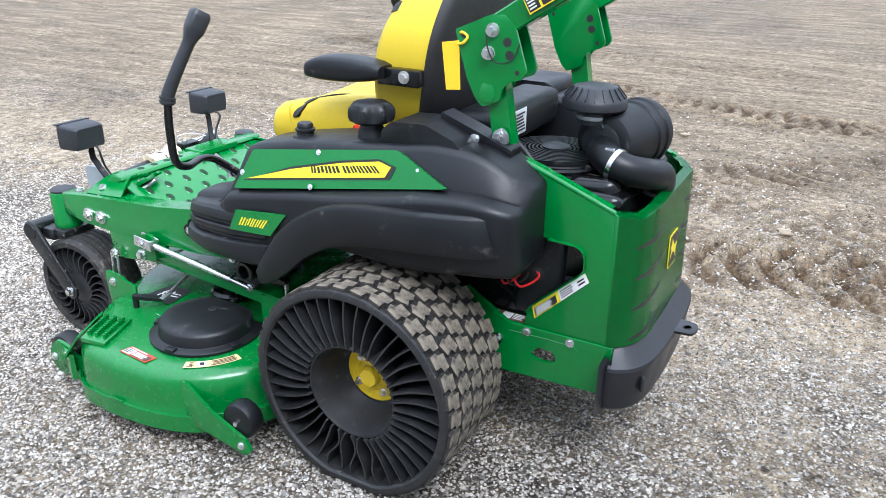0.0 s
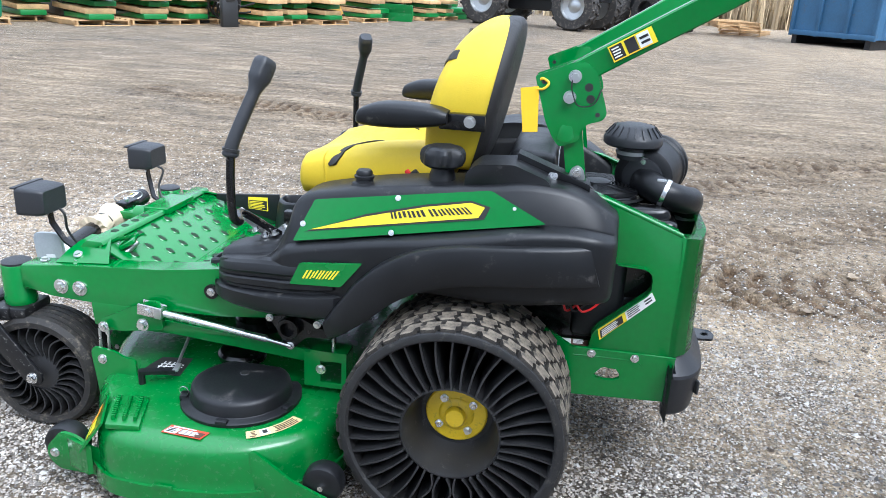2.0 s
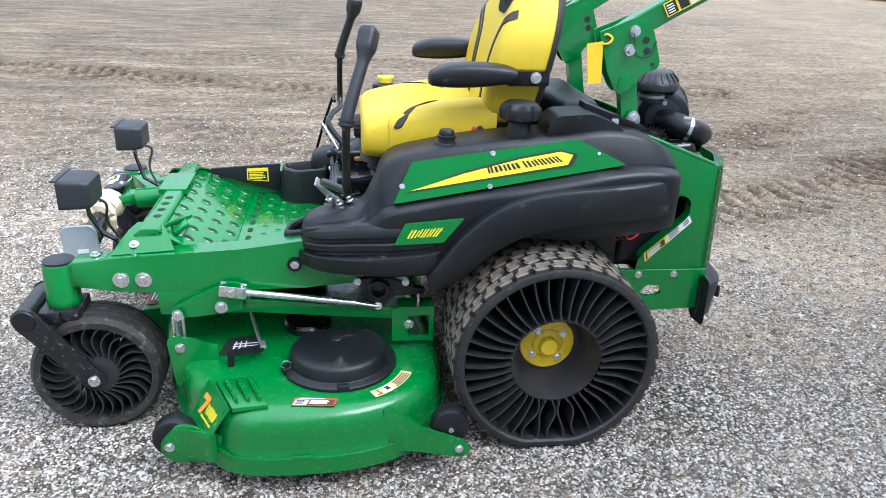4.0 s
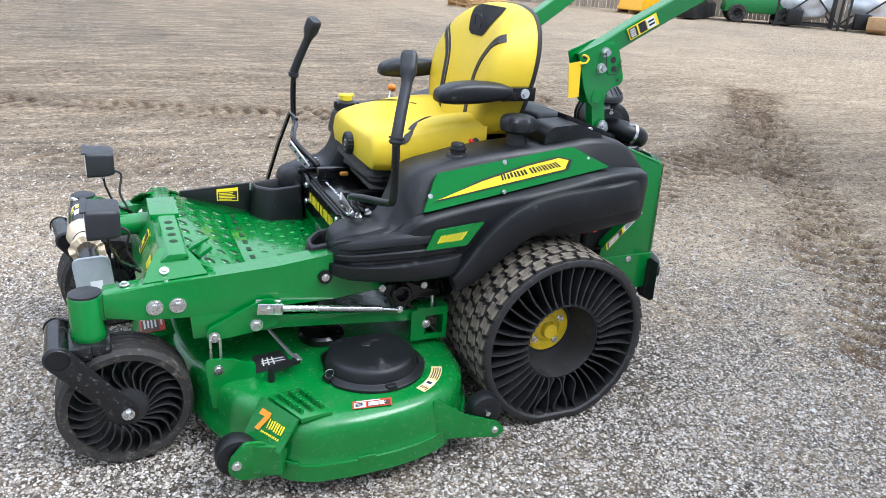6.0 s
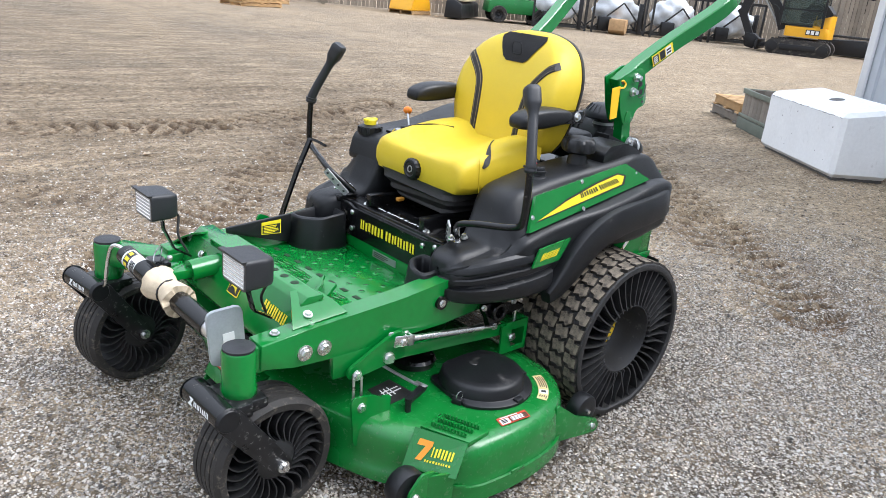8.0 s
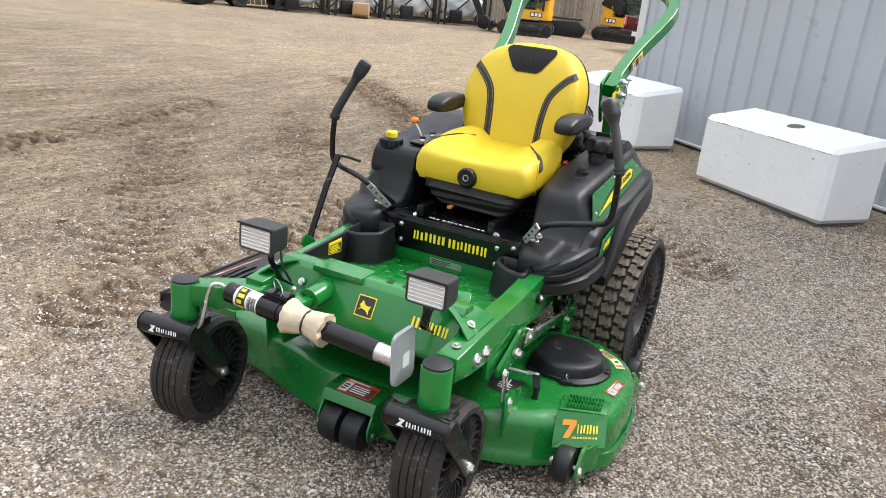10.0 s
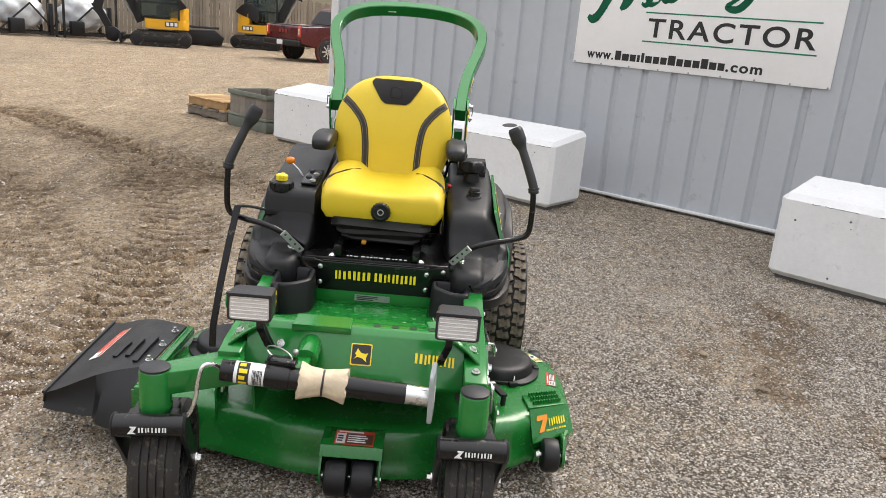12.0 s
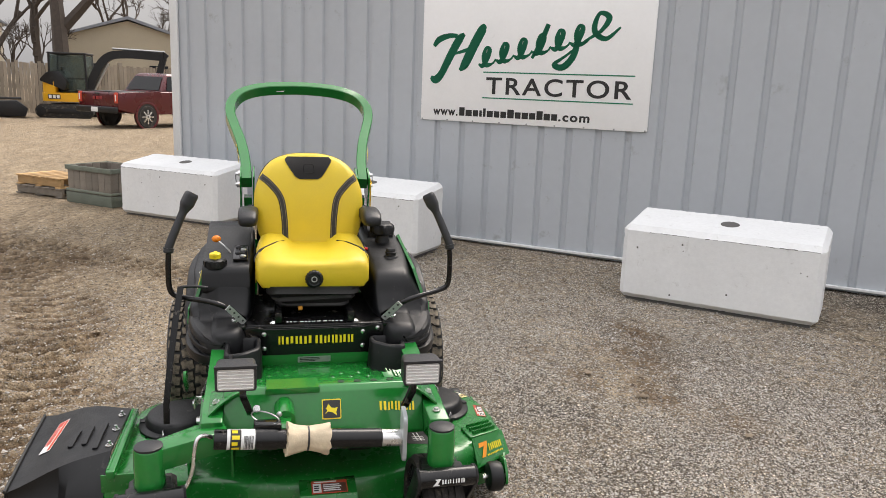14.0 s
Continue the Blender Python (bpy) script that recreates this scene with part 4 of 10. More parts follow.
tagged(part("label_marks", bm, M_LYELLOW, lb), kind="stuff")

# -- seat plate --
bm = B()
prism(bm, [(-0.345, 0.545), (-0.345, 0.655), (-0.30, 0.672), (-0.24, 0.672), (-0.21, 0.655), (0.21, 0.655), (0.24, 0.672), (0.30, 0.672), (0.345, 0.655), (0.345, 0.545)], "x", 0.655, 0.667, 0.003)
part("seat_plate", bm, M_BLACK, mower, "glossy black upright plate below the seat")
PL = [(0.668, -0.345, 0.545), (0.668, 0.345, 0.545), (0.668, 0.345, 0.672), (0.668, -0.345, 0.672)]
bm = B()
word(bm, PL, 0.275, 0.38, 0.475, 0.66, (0.8, 1.1, 1, 1.1), 0.0004)
word(bm, PL, 0.50, 0.38, 0.735, 0.66, (1.1, 0.9, 0.9, 1, 0.9), 0.0004)
tagged(part("wordmark", bm, M_LYELLOW, mower, "yellow wordmark as plain bars"), kind="stuff")
for yy, zz in ((0.203, 0.640), (0.268, 0.654), (0.203, 0.577), (-0.215, 0.640), (-0.215, 0.577)):
    bm = B()
    lathe(bm, [(0.0105, 0.0), (0.0095, 0.004), (0.005, 0.0065), (0.0, 0.007)], (0.6675, yy, zz), (1, 0, 0), 16)
    part("plate_bolt", bm, M_ZINC, mower)
bm = B()
box(bm, (0.658, 0, 0.522), (0.012, 0.70, 0.05), None, 0.003)
part("kick_plate", bm, M_GREEN, mower, "green kick plate at the back of the floor")
KQ = [(0.6645, -0.075, 0.508), (0.6645, 0.065, 0.508), (0.6645, 0.065, 0.534), (0.6645, -0.075, 0.534)]
bm = B()
patch(bm, KQ, FULL, 0.0004, 0.001)
kl = part("serial_label", bm, M_STEEL, mower, "silver serial plate with unreadable marks")
bm = B()
text_lines(bm, KQ, 0.06, 0.1, 0.7, 0.9, 3, 0.0016)
tagged(part("label_marks", bm, M_LBLACK, kl), kind="stuff")
bm = B()
box(bm, (0.40, 0, 0.66), (0.50, 0.60, 0.03), None, 0.006)
box(bm, (0.61, 0, 0.668), (0.09, 0.42, 0.012), pose(0, 0, 0, 0, 14, 0), 0.003)
deckplate = part("seat_deck", bm, M_BLACK, mower, "black seat support deck")
TQ = [(0.655, -0.15, 0.6634), (0.655, 0.15, 0.6634), (0.60, 0.15, 0.677), (0.60, -0.15, 0.677)]
bm = B()
word(bm, TQ, 0.1, 0.3, 0.9, 0.8, (1, 2, 1, 0.6, 2, 1, 1.4), 0.0016)
tagged(part("label_marks", bm, M_WHITE, deckplate, "white pictogram strip"), kind="stuff")
for s in (1, -1):
    bm = B()
    box(bm, (0.47, s * 0.155, 0.70), (0.34, 0.03, 0.045), None, 0.004)
    part("seat_slide", bm, M_BLACK, mower, "black seat slide rail")
    bm = B()
    bolt(bm, (0.63, s * 0.175, 0.672), (0.6, 0, 1), 0.010, 0.012)
    part("slide_bolt", bm, M_ZINC, mower)
bm = B()
rings = []
for k, (z, a, b) in enumerate(((0.705, 0.135, 0.150), (0.722, 0.150, 0.165), (0.735, 0.146, 0.162), (0.752, 0.168, 0.185), (0.766, 0.163, 0.182), (0.784, 0.184, 0.205), (0.800, 0.180, 0.203), (0.815, 0.186, 0.210))):
    plan = rounded([(-a, -b), (a, -b), (a, b), (-a, b)], 0.05, 8)
    rings.append([bm.verts.new((0.375 + x * (1 + 0.03 * math.sin(7 * y * 9 + k)), y, z + 0.005 * math.sin(x * 38 + y * 31 + k))) for x, y in plan])
loft(bm, rings)
part("seat_bellows", bm, M_VINYLK, mower, "black rubber suspension bellows")
bm = B()
box(bm, (0.565, -0.06, 0.722), (0.03, 0.020, 0.014), None, 0.005)
part("seat_latch", bm, mat("dull_orange_plastic", (0.50, 0.22, 0.02), 0.5), mower, "orange adjuster tab")

# -- seat --
def seat():
    st = [(0.14, 0.225, 0.82, 0.982, 0.945), (0.22, 0.238, 0.815, 0.984, 0.936), (0.32, 0.246, 0.810, 0.975, 0.930), (0.42, 0.248, 0.808, 0.958, 0.929), (0.49, 0.247, 0.808, 0.944, 0.928), (0.534, 0.243, 0.810, 0.931, 0.921), (0.553, 0.237, 0.812, 0.916, 0.912), (0.560, 0.228, 0.820, 0.900, 0.897)]
    bm = B()
    rings = []
    for x, w, zb, zs, zm in catmull(st, 4):
        pts = [(-w + 0.02, zb), (-w, zb + 0.03), (-w, zs - 0.035), (-w + 0.012, zs - 0.012), (-w + 0.04, zs), (-w + 0.10, zs - 0.004), (-0.08, zm), (0, zm - 0.002), (0.08, zm), (w - 0.10, zs - 0.004), (w - 0.04, zs), (w - 0.012, zs - 0.012), (w, zs - 0.035), (w, zb + 0.03), (w - 0.02, zb)]
        rings.append([bm.verts.new((x, y, z)) for y, z in pts])
    loft(bm, rings)
    cushion = part("seat_cushion", bm, M_VINYL, mower, "yellow vinyl seat cushion with dark piping", 60)
    # backrest: slices from the bottom to the top
    bs = [(0.915, 0.205, 0.03, 0.185, 0.0), (0.97, 0.235, 0.012, 0.185, 0.014), (1.05, 0.252, -0.008, 0.180, 0.024), (1.13, 0.258, -0.024, 0.165, 0.028), (1.20, 0.248, -0.038, 0.140, 0.028), (1.27, 0.215, -0.050, 0.102, 0.022), (1.315, 0.165, -0.054, 0.062, 0.014), (1.338, 0.10, -0.048, 0.028, 0.0), (1.346, 0.05, -0.036, 0.006, 0.0)]
    bm = B()
    rings = []
    for z, w, xb, xf, dish in catmull(bs, 4):
        pts = [(xb + 0.014, -w * 0.97), (xf - 0.03, -w), (xf - 0.006, -w + 0.015), (xf, -w * 0.82), (xf - dish * 0.5, -w * 0.5), (xf - dish, -w * 0.2), (xf - dish, w * 0.2), (xf - dish * 0.5, w * 0.5), (xf, w * 0.82), (xf - 0.006, w - 0.015), (xf - 0.03, w), (xb + 0.014, w * 0.97)]
        rings.append([bm.verts.new((x, y, z)) for x, y in pts])
    loft(bm, rings)
    back = part("backrest", bm, M_VINYL, mower, "yellow vinyl seat back with dark panels", 60)
    bm = B()
    rings = []
    for z, w, xb, xf, dish in catmull(bs, 4):
        pts = [(xb + 0.020, -w * 0.99), (xb + 0.004, -w * 0.975), (xb - 0.008, -w * 0.86), (xb - 0.010, -w * 0.5), (xb - 0.010, w * 0.5), (xb - 0.008, w * 0.86), (xb + 0.004, w * 0.975), (xb + 0.020, w * 0.99)]
        rings.append([bm.verts.new((x, y, z)) for x, y in pts])
    loft(bm, rings)
    part("back_shell", bm, M_VINYLK, back, "black seat back shell", 60)

    def front_x(y, z):
        p = [c for c in catmull(bs, 8)]
        zs = [q[0] for q in p]
        w, xf, d = np.interp(z, zs, [q[1] for q in p]), np.interp(z, zs, [q[3] for q in p]), np.interp(z, zs, [q[4] for q in p])
        a = abs(y) / max(w, 1e-3)
        return float(np.interp(a, [0, 0.2, 0.5, 0.82, 0.95, 1.0], [xf - d, xf - d, xf - d * 0.5, xf, xf - 0.005, xf - 0.03]))

    def cushion_z(x, y):
        k = [q[0] for q in st]
        w, top, mid = (float(np.interp(x, k, [q[i] for q in st])) for i in (1, 3, 4))
        return float(np.interp(abs(y), [0, 0.08, w - 0.10, w - 0.04, w - 0.012, w], [mid - 0.002, mid, top - 0.004, top, top - 0.012, top - 0.035])) + 0.001

    def strip(bm, pts, half):
        p = smooth_path([(0, y, z) for y, z in pts], 6)
        rings = []
        for i, c in enumerate(p):
            t = (p[min(i + 1, len(p) - 1)] - p[max(i - 1, 0)]).normalized()
            n = Vector((0, -t.z, t.y))
            q = []
            for k in (-1, -0.35, 0.35, 1):
                v = c + n * half * k
                q.append(Vector((front_x(v.y, v.z) + 0.0045 - 0.0025 * abs(k), v.y, v.z)))
            rings.append([bm.verts.new(v) for v in q] + [bm.verts.new(v - Vector((0.01, 0, 0))) for v in q[::-1]])
        loft(bm, rings)

    for s in (1, -1):
        bm = B()
        strip(bm, [(s * 0.225, 1.245), (s * 0.185, 1.215), (s * 0.135, 1.15), (s * 0.118, 1.06), (s * 0.113, 0.945)], 0.0145)
        part("back_stripe", bm, M_VINYLK, back, "dark brown vinyl stripe")
        bm = B()
        line = smooth_path([(0, s * y, z) for y, z in ((0.219, 1.240), (0.185, 1.215), (0.135, 1.15), (0.118, 1.06), (0.113, 0.95))], 8)
        for e in (-1, 1):
            row = []
            for i, c in enumerate(line):
                t = (line[min(i + 1, len(line) - 1)] - line[max(i - 1, 0)]).normalized()
                v = c + Vector((0, -t.z, t.y)) * 0.0085 * e
                row.append(Vector((front_x(v.y, v.z) + 0.0042, v.y, v.z)))
            tube(bm, row, 0.0011, 5, 1)
        tagged(part("stitching", bm, M_STITCH, back, "pale double stitching"), kind="stuff")
        # stripe from the cushion's side over its edge and back to the seat back
        bm = B()
        rings = []
        path = smooth_path([(0.462, s * 0.2490, 0.905), (0.446, s * 0.2485, 0.920)] + [(x, s * y, cushion_z(x, y)) for x, y in ((0.420, 0.228), (0.385, 0.195), (0.335, 0.158), (0.270, 0.122))], 5)
        for i, c in enumerate(path):
            t = (path[min(i + 1, len(path) - 1)] - path[max(i - 1, 0)]).normalized()
            up = Vector((0, s, 0.25)).lerp(Vector((0, s * 0.15, 1)), min(1, i / 9)).normalized()
            n = t.cross(up).normalized()
            half = 0.0105 * min(1, 0.35 + i / 7) - 0.0085 * max(0, min(1, (i - 8) / 8))
            rings.append([bm.verts.new(c + n * half + up * 0.0025), bm.verts.new(c - n * half + up * 0.0025), bm.verts.new(c - n * half - up * 0.012), bm.verts.new(c + n * half - up * 0.012)])
        loft(bm, rings)
        part("cushion_stripe", bm, M_VINYLK, cushion, "dark brown vinyl stripe")
        # sewn seam down the front corner
        bm = B()
        tube(bm, [(0.470, s * 0.2485, 0.815), (0.474, s * 0.2490, 0.87), (0.478, s * 0.2475, 0.925), (0.470, s * 0.238, 0.944)], 0.0016, 6, 4)
        part("seam", bm, M_VINYL, cushion)
    # head panel
    bm = B()
    rows = []
    for i in range(9):
        z = 1.232 + (1.334 - 1.232) * i / 8
        half = 0.056 + (0.112 - 0.056) * min(1, i / 6.5) - (0.012 if i == 8 else 0)
        if i == 0:
            half -= 0.012
        rows.append([bm.verts.new((front_x(half * k, z) + 0.004, half * k, z)) for k in (-1, -0.6, -0.2, 0.2, 0.6, 1)])
    for a, b in zip(rows, rows[1:]):
        for i in range(5):
            bm.faces.new((a[i], a[i + 1], b[i + 1], b[i]))
    bmesh.ops.solidify(bm, geom=bm.faces[:], thickness=0.008)
    part("head_panel", bm, M_VINYLK, back, "dark vinyl head panel with a stitched badge")
    bm = B()
    tube(bm, [(front_x(0, 1.25) + 0.006, y, z) for y, z in ((-0.022, 1.262), (0.022, 1.262), (0.024, 1.29), (0.016, 1.303), (-0.016, 1.303), (-0.024, 1.29), (-0.022, 1.262))], 0.0018, 6, 3)
    part("badge_stitch", bm, M_PLASTIC, back)
    # knob
    bm = B()
    rings = []
    for r, h in ((0.040, 0.0), (0.040, 0.024), (0.036, 0.030), (0.028, 0.032), (0.024, 0.028), (0.006, 0.028)):
        rings.append([bm.verts.new((0.551 + h, (r - 0.0022 * (i % 2) * (r > 0.03)) * math.cos(2 * math.pi * i / 36), 0.850 + 0.12 * h + (r - 0.0022 * (i % 2) * (r > 0.03)) * math.sin(2 * math.pi * i / 36))) for i in range(36)])
    loft(bm, rings)
    part("seat_knob", bm, M_PLASTIC, cushion, "black ribbed adjuster knob")
    bm = B()
    lathe(bm, [(0.013, 0.028), (0.013, 0.031), (0.009, 0.031), (0.009, 0.028)], (0.551, 0, 0.850), (1, 0, 0.12), 24, closed=True)
    part("knob_mark", bm, M_STEEL, cushion)
    for s in (1, -1):
        bm = B()
        # padded arm
        rows = [(0.365, 0.024, 1.050, 1.072), (0.352, 0.038, 1.044, 1.090), (0.30, 0.045, 1.040, 1.108), (0.22, 0.046, 1.042, 1.112), (0.14, 0.045, 1.052, 1.106), (0.105, 0.038, 1.062, 1.096)]
        rings = []
        for x, w, z0, z1 in catmull(rows, 4):
            r = []
            for k in range(16):
                a = 2 * math.pi * k / 16
                cx, cz = math.cos(a), math.sin(a)
                q = 0.55
                r.append(bm.verts.new((x, s * 0.283 + w * math.copysign(abs(cx) ** q, cx), (z0 + z1) / 2 + (z1 - z0) / 2 * math.copysign(abs(cz) ** q, cz))))
            rings.append(r)
        loft(bm, rings)
        arm = part("armrest", bm, M_PLASTIC, mower, "padded black armrest", 60)
        bm = B()
        box(bm, (0.065, s * 0.275, 1.068), (0.13, 0.034, 0.046), None, 0.005)
        part("armrest_bracket", bm, M_BLACK, arm)
        bm = B()
        bolt(bm, (0.043, s * 0.292, 1.071), (0, s, 0), 0.012, 0.012)
        part("bracket_bolt", bm, M_ZINC, arm)
    # belt buckle
    bm = B()
    box(bm, (0.20, 0.262, 0.885), (0.05, 0.022, 0.05), pose(0, 0, 0, 0, 40, 0), 0.006)
    bk = part("belt_buckle", bm, M_PLASTIC, mower, "seat belt buckle with red button")
    bm = B()
    box(bm, (0.215, 0.268, 0.905), (0.012, 0.016, 0.026), pose(0, 0, 0, 0, 40, 0), 0.003)
    part("buckle_button", bm, M_RED, bk)


seat()

# -- fender pods --
POD = [
    (0.744, 0.352, 0.392, 0.636, 0.397, 0.62, 0.397, 0.6, 0.57),
    (0.732, 0.322, 0.418, 0.664, 0.432, 0.64, 0.44, 0.6, 0.551),
    (0.695, 0.302, 0.428, 0.68, 0.462, 0.654, 0.472, 0.605, 0.541),
    (0.62, 0.29, 0.43, 0.69, 0.476, 0.666, 0.495, 0.61, 0.538),
    (0.565, 0.283, 0.428, 0.703, 0.482, 0.682, 0.509, 0.618, 0.537),
    (0.527, 0.277, 0.426, 0.768, 0.485, 0.712, 0.516, 0.625, 0.537),
    (0.485, 0.271, 0.434, 0.852, 0.494, 0.74, 0.528, 0.632, 0.536),
    (0.36, 0.265, 0.446, 0.886, 0.491, 0.762, 0.52, 0.645, 0.52),
    (0.29, 0.262, 0.45, 0.899, 0.489, 0.775, 0.524, 0.662, 0.54),
    (0.21, 0.26, 0.453, 0.91, 0.487, 0.788, 0.527, 0.69, 0.602),
    (0.12, 0.26, 0.455, 0.92, 0.485, 0.803, 0.54, 0.715, 0.64),
    (-0.03, 0.26, 0.456, 0.934, 0.482, 0.828, 0.541, 0.74, 0.634),
    (-0.14, 0.26, 0.453, 0.948, 0.478, 0.846, 0.535, 0.752, 0.634),
    (-0.25, 0.262, 0.44, 0.936, 0.47, 0.852, 0.52, 0.762, 0.642),
    (-0.32, 0.266, 0.43, 0.905, 0.462, 0.846, 0.512, 0.765, 0.648),
    (-0.362, 0.272, 0.412, 0.876, 0.446, 0.835, 0.494, 0.765, 0.65),
    (-0.378, 0.28, 0.398, 0.864, 0.43, 0.828, 0.474, 0.765, 0.655),
    (-0.384, 0.295, 0.384, 0.855, 0.414, 0.82, 0.45, 0.765, 0.67),
]


def pod(s):
    bm = B()
    rings = []
    for x, yi, yt, zt, ys, zs, yb, zb, zl in catmull(POD, 5):
        pts = [(yi, zl + 0.03), (yi - 0.004, (zl + zt) / 2), (yi, zt - 0.022), (yi + 0.008, zt - 0.006), (yi + 0.024, zt), (yt - 0.026, zt), (yt - 0.009, zt - 0.005), (yt, zt - 0.018), (ys, zs + 0.007), (ys + 0.002, zs), (yb - 0.014, zs - 0.007), (yb - 0.004, zs - 0.013), (yb, zs - 0.026), (yb, zb), (yb - 0.006, zl + 0.026), (yb - 0.014, zl + 0.008), (yb - 0.032, zl), (yi + 0.024, zl), (yi + 0.006, zl + 0.01)]
        rings.append([bm.verts.new((x, s * y, z)) for y, z in pts])
    loft(bm, rings)
    body = part("fender_pod", bm, M_PLASTIC, mower, "black moulded fender and fuel tank", 45)
    # moulded lips round the nose and the raised fender arm
    plan = [(0.33, 0.500), (0.36, 0.527), (0.41, 0.537), (0.50, 0.539), (0.58, 0.529), (0.65, 0.508), (0.70, 0.482), (0.731, 0.450), (0.746, 0.412), (0.749, 0.378), (0.742, 0.346), (0.72, 0.32), (0.68, 0.305), (0.60, 0.292), (0.45, 0.285), (0.33, 0.285)]
    layers = [(0.532, 0.035), (0.536, 0.014), (0.545, 0.004), (0.556, 0.0), (0.588, 0.0), (0.596, 0.003), (0.600, 0.010), (0.602, 0.022), (0.610, 0.024), (0.613, 0.016), (0.618, 0.012), (0.634, 0.012), (0.639, 0.015), (0.641, 0.024), (0.649, 0.025), (0.652, 0.017), (0.658, 0.014), (0.670, 0.016), (0.680, 0.021), (0.688, 0.031), (0.692, 0.050)]
    bm = B()
    rings = []
    m = len(plan)
    for z, inset in layers:
        inset = inset - 0.010
        ring_pts = []
        for i, (x, y) in enumerate(plan):
            (x0, y0), (x1, y1) = plan[i - 1], plan[(i + 1) % m]
            nx, ny = y1 - y0, -(x1 - x0)
            n = math.hypot(nx, ny)
            ring_pts.append(bm.verts.new((x + nx / n * inset, s * (y + ny / n * inset), z - 0.16 * max(0, x - 0.60) * (z - 0.534) / 0.15 + 0.05 * (0.5 - x) * (z > 0.59))))
        rings.append(ring_pts)
    loft(bm, rings)
    part("nose_moulding", bm, M_PLASTIC, body, "black layered front moulding", 24)
    bm = B()
    path = [(0.375, 0.536, 0.512), (0.335, 0.546, 0.548), (0.27, 0.552, 0.615), (0.20, 0.553, 0.676), (0.11, 0.553, 0.722), (0.0, 0.552, 0.746), (-0.14, 0.543, 0.756), (-0.26, 0.524, 0.762), (-0.33, 0.498, 0.765)]
    rings = []
    for i, c in enumerate(smooth_path(path, 5)):
        w = 0.052 * (0.42 + 0.58 * min(1, i / 10))
        rings.append([bm.verts.new((c.x + dx * w * 0.6, s * (c.y + dy), c.z + dz * w)) for dx, dy, dz in ((-0.6, -0.025, -1.05), (-0.55, 0.010, -1.0), (-0.45, 0.014, -0.88), (0.0, 0.017, 0.0), (0.44, 0.016, 0.80), (0.55, 0.011, 0.95), (0.58, 0.000, 1.01), (0.5, -0.03, 0.98))])
    loft(bm, rings)
    part("fender_arm", bm, M_PLASTIC, body, "", 40)
    # coloured panel
    q = [(0.479, 0.5015, 0.747), (-0.198, 0.4855, 0.857), (-0.049, 0.466, 0.928), (0.426, 0.466, 0.860)]
    q = [(x, s * y, z) for x, y, z in q]
    if s < 0:
        q = [q[1], q[0], q[3], q[2]]
    flip = (lambda u: u) if s > 0 else (lambda u: 1 - u)

    def poly(pts):
        p = [(flip(u), v) for u, v in pts]
        return p if s > 0 else p[::-1]

    bm = B()
    patch(bm, q, rounded(poly(FULL), 0.03), -0.006, 0.013)
    panel = part("side_panel", bm, M_GREEN, body, "glossy green side panel with yellow wedge")
    bm = B()
    patch(bm, q, poly([(0.035, 0.22), (0.80, 0.24), (0.885, 0.55), (0.835, 0.76), (0.60, 0.72), (0.3, 0.56)]), 0.0072, 0.0010)
    part("black_edging", bm, M_LBLACK, panel)
    bm = B()
    patch(bm, q, poly([(0.055, 0.26), (0.785, 0.29), (0.86, 0.55), (0.825, 0.70), (0.60, 0.66), (0.3, 0.50)]), 0.0084, 0.0010)
    part("yellow_wedge", bm, M_LYELLOW, panel)
    bm = B()
    word(bm, q, flip(0.42) if s > 0 else flip(0.78), 0.40, flip(0.575) if s > 0 else flip(0.62), 0.58, (0.8, 1.1, 1, 1.1), 0.0096)
    word(bm, q, flip(0.60) if s > 0 else flip(0.595), 0.40, flip(0.78) if s > 0 else flip(0.42), 0.59, (1.1, 0.9, 0.9, 1, 0.9), 0.0096)
    tagged(part("wordmark", bm, M_LBLACK, panel, "black wordmark as plain bars"), kind="stuff")
    for x, y, z in ((-0.113, 0.4765, 0.890), (0.454, 0.490, 0.797), (0.196, 0.4705, 0.888), (0.205, 0.502, 0.800)):
        bm = B()
        bolt(bm, (x, s * (y + 0.004), z), (0, s * 0.94, 0.34), 0.0056, 0.004)
        part("panel_screw", bm, M_ZINC, panel)
    # model plate
    q2 = [(0.478, 0.5400, 0.637), (0.335, 0.5315, 0.640), (0.277, 0.5275, 0.712), (0.448, 0.5385, 0.700)]
    q2 = [(x, s * y, z) for x, y, z in q2]
    if s < 0:
        q2 = [q2[1], q2[0], q2[3], q2[2]]
    bm = B()
    patch(bm, q2, rounded(poly(FULL), 0.05), -0.004, 0.006)
    mp = part("model_plate", bm, M_GREEN, body, "green model plate")
    bm = B()
    word(bm, q2, 0.18, 0.30, 0.74, 0.68, (1, 0.8, 0.8, 0.8, 0.9), 0.0024)
    tagged(part("wordmark", bm, M_LYELLOW, mp, "yellow model mark as plain bars"), kind="stuff")
    return body


pod(1)
pod(-1)
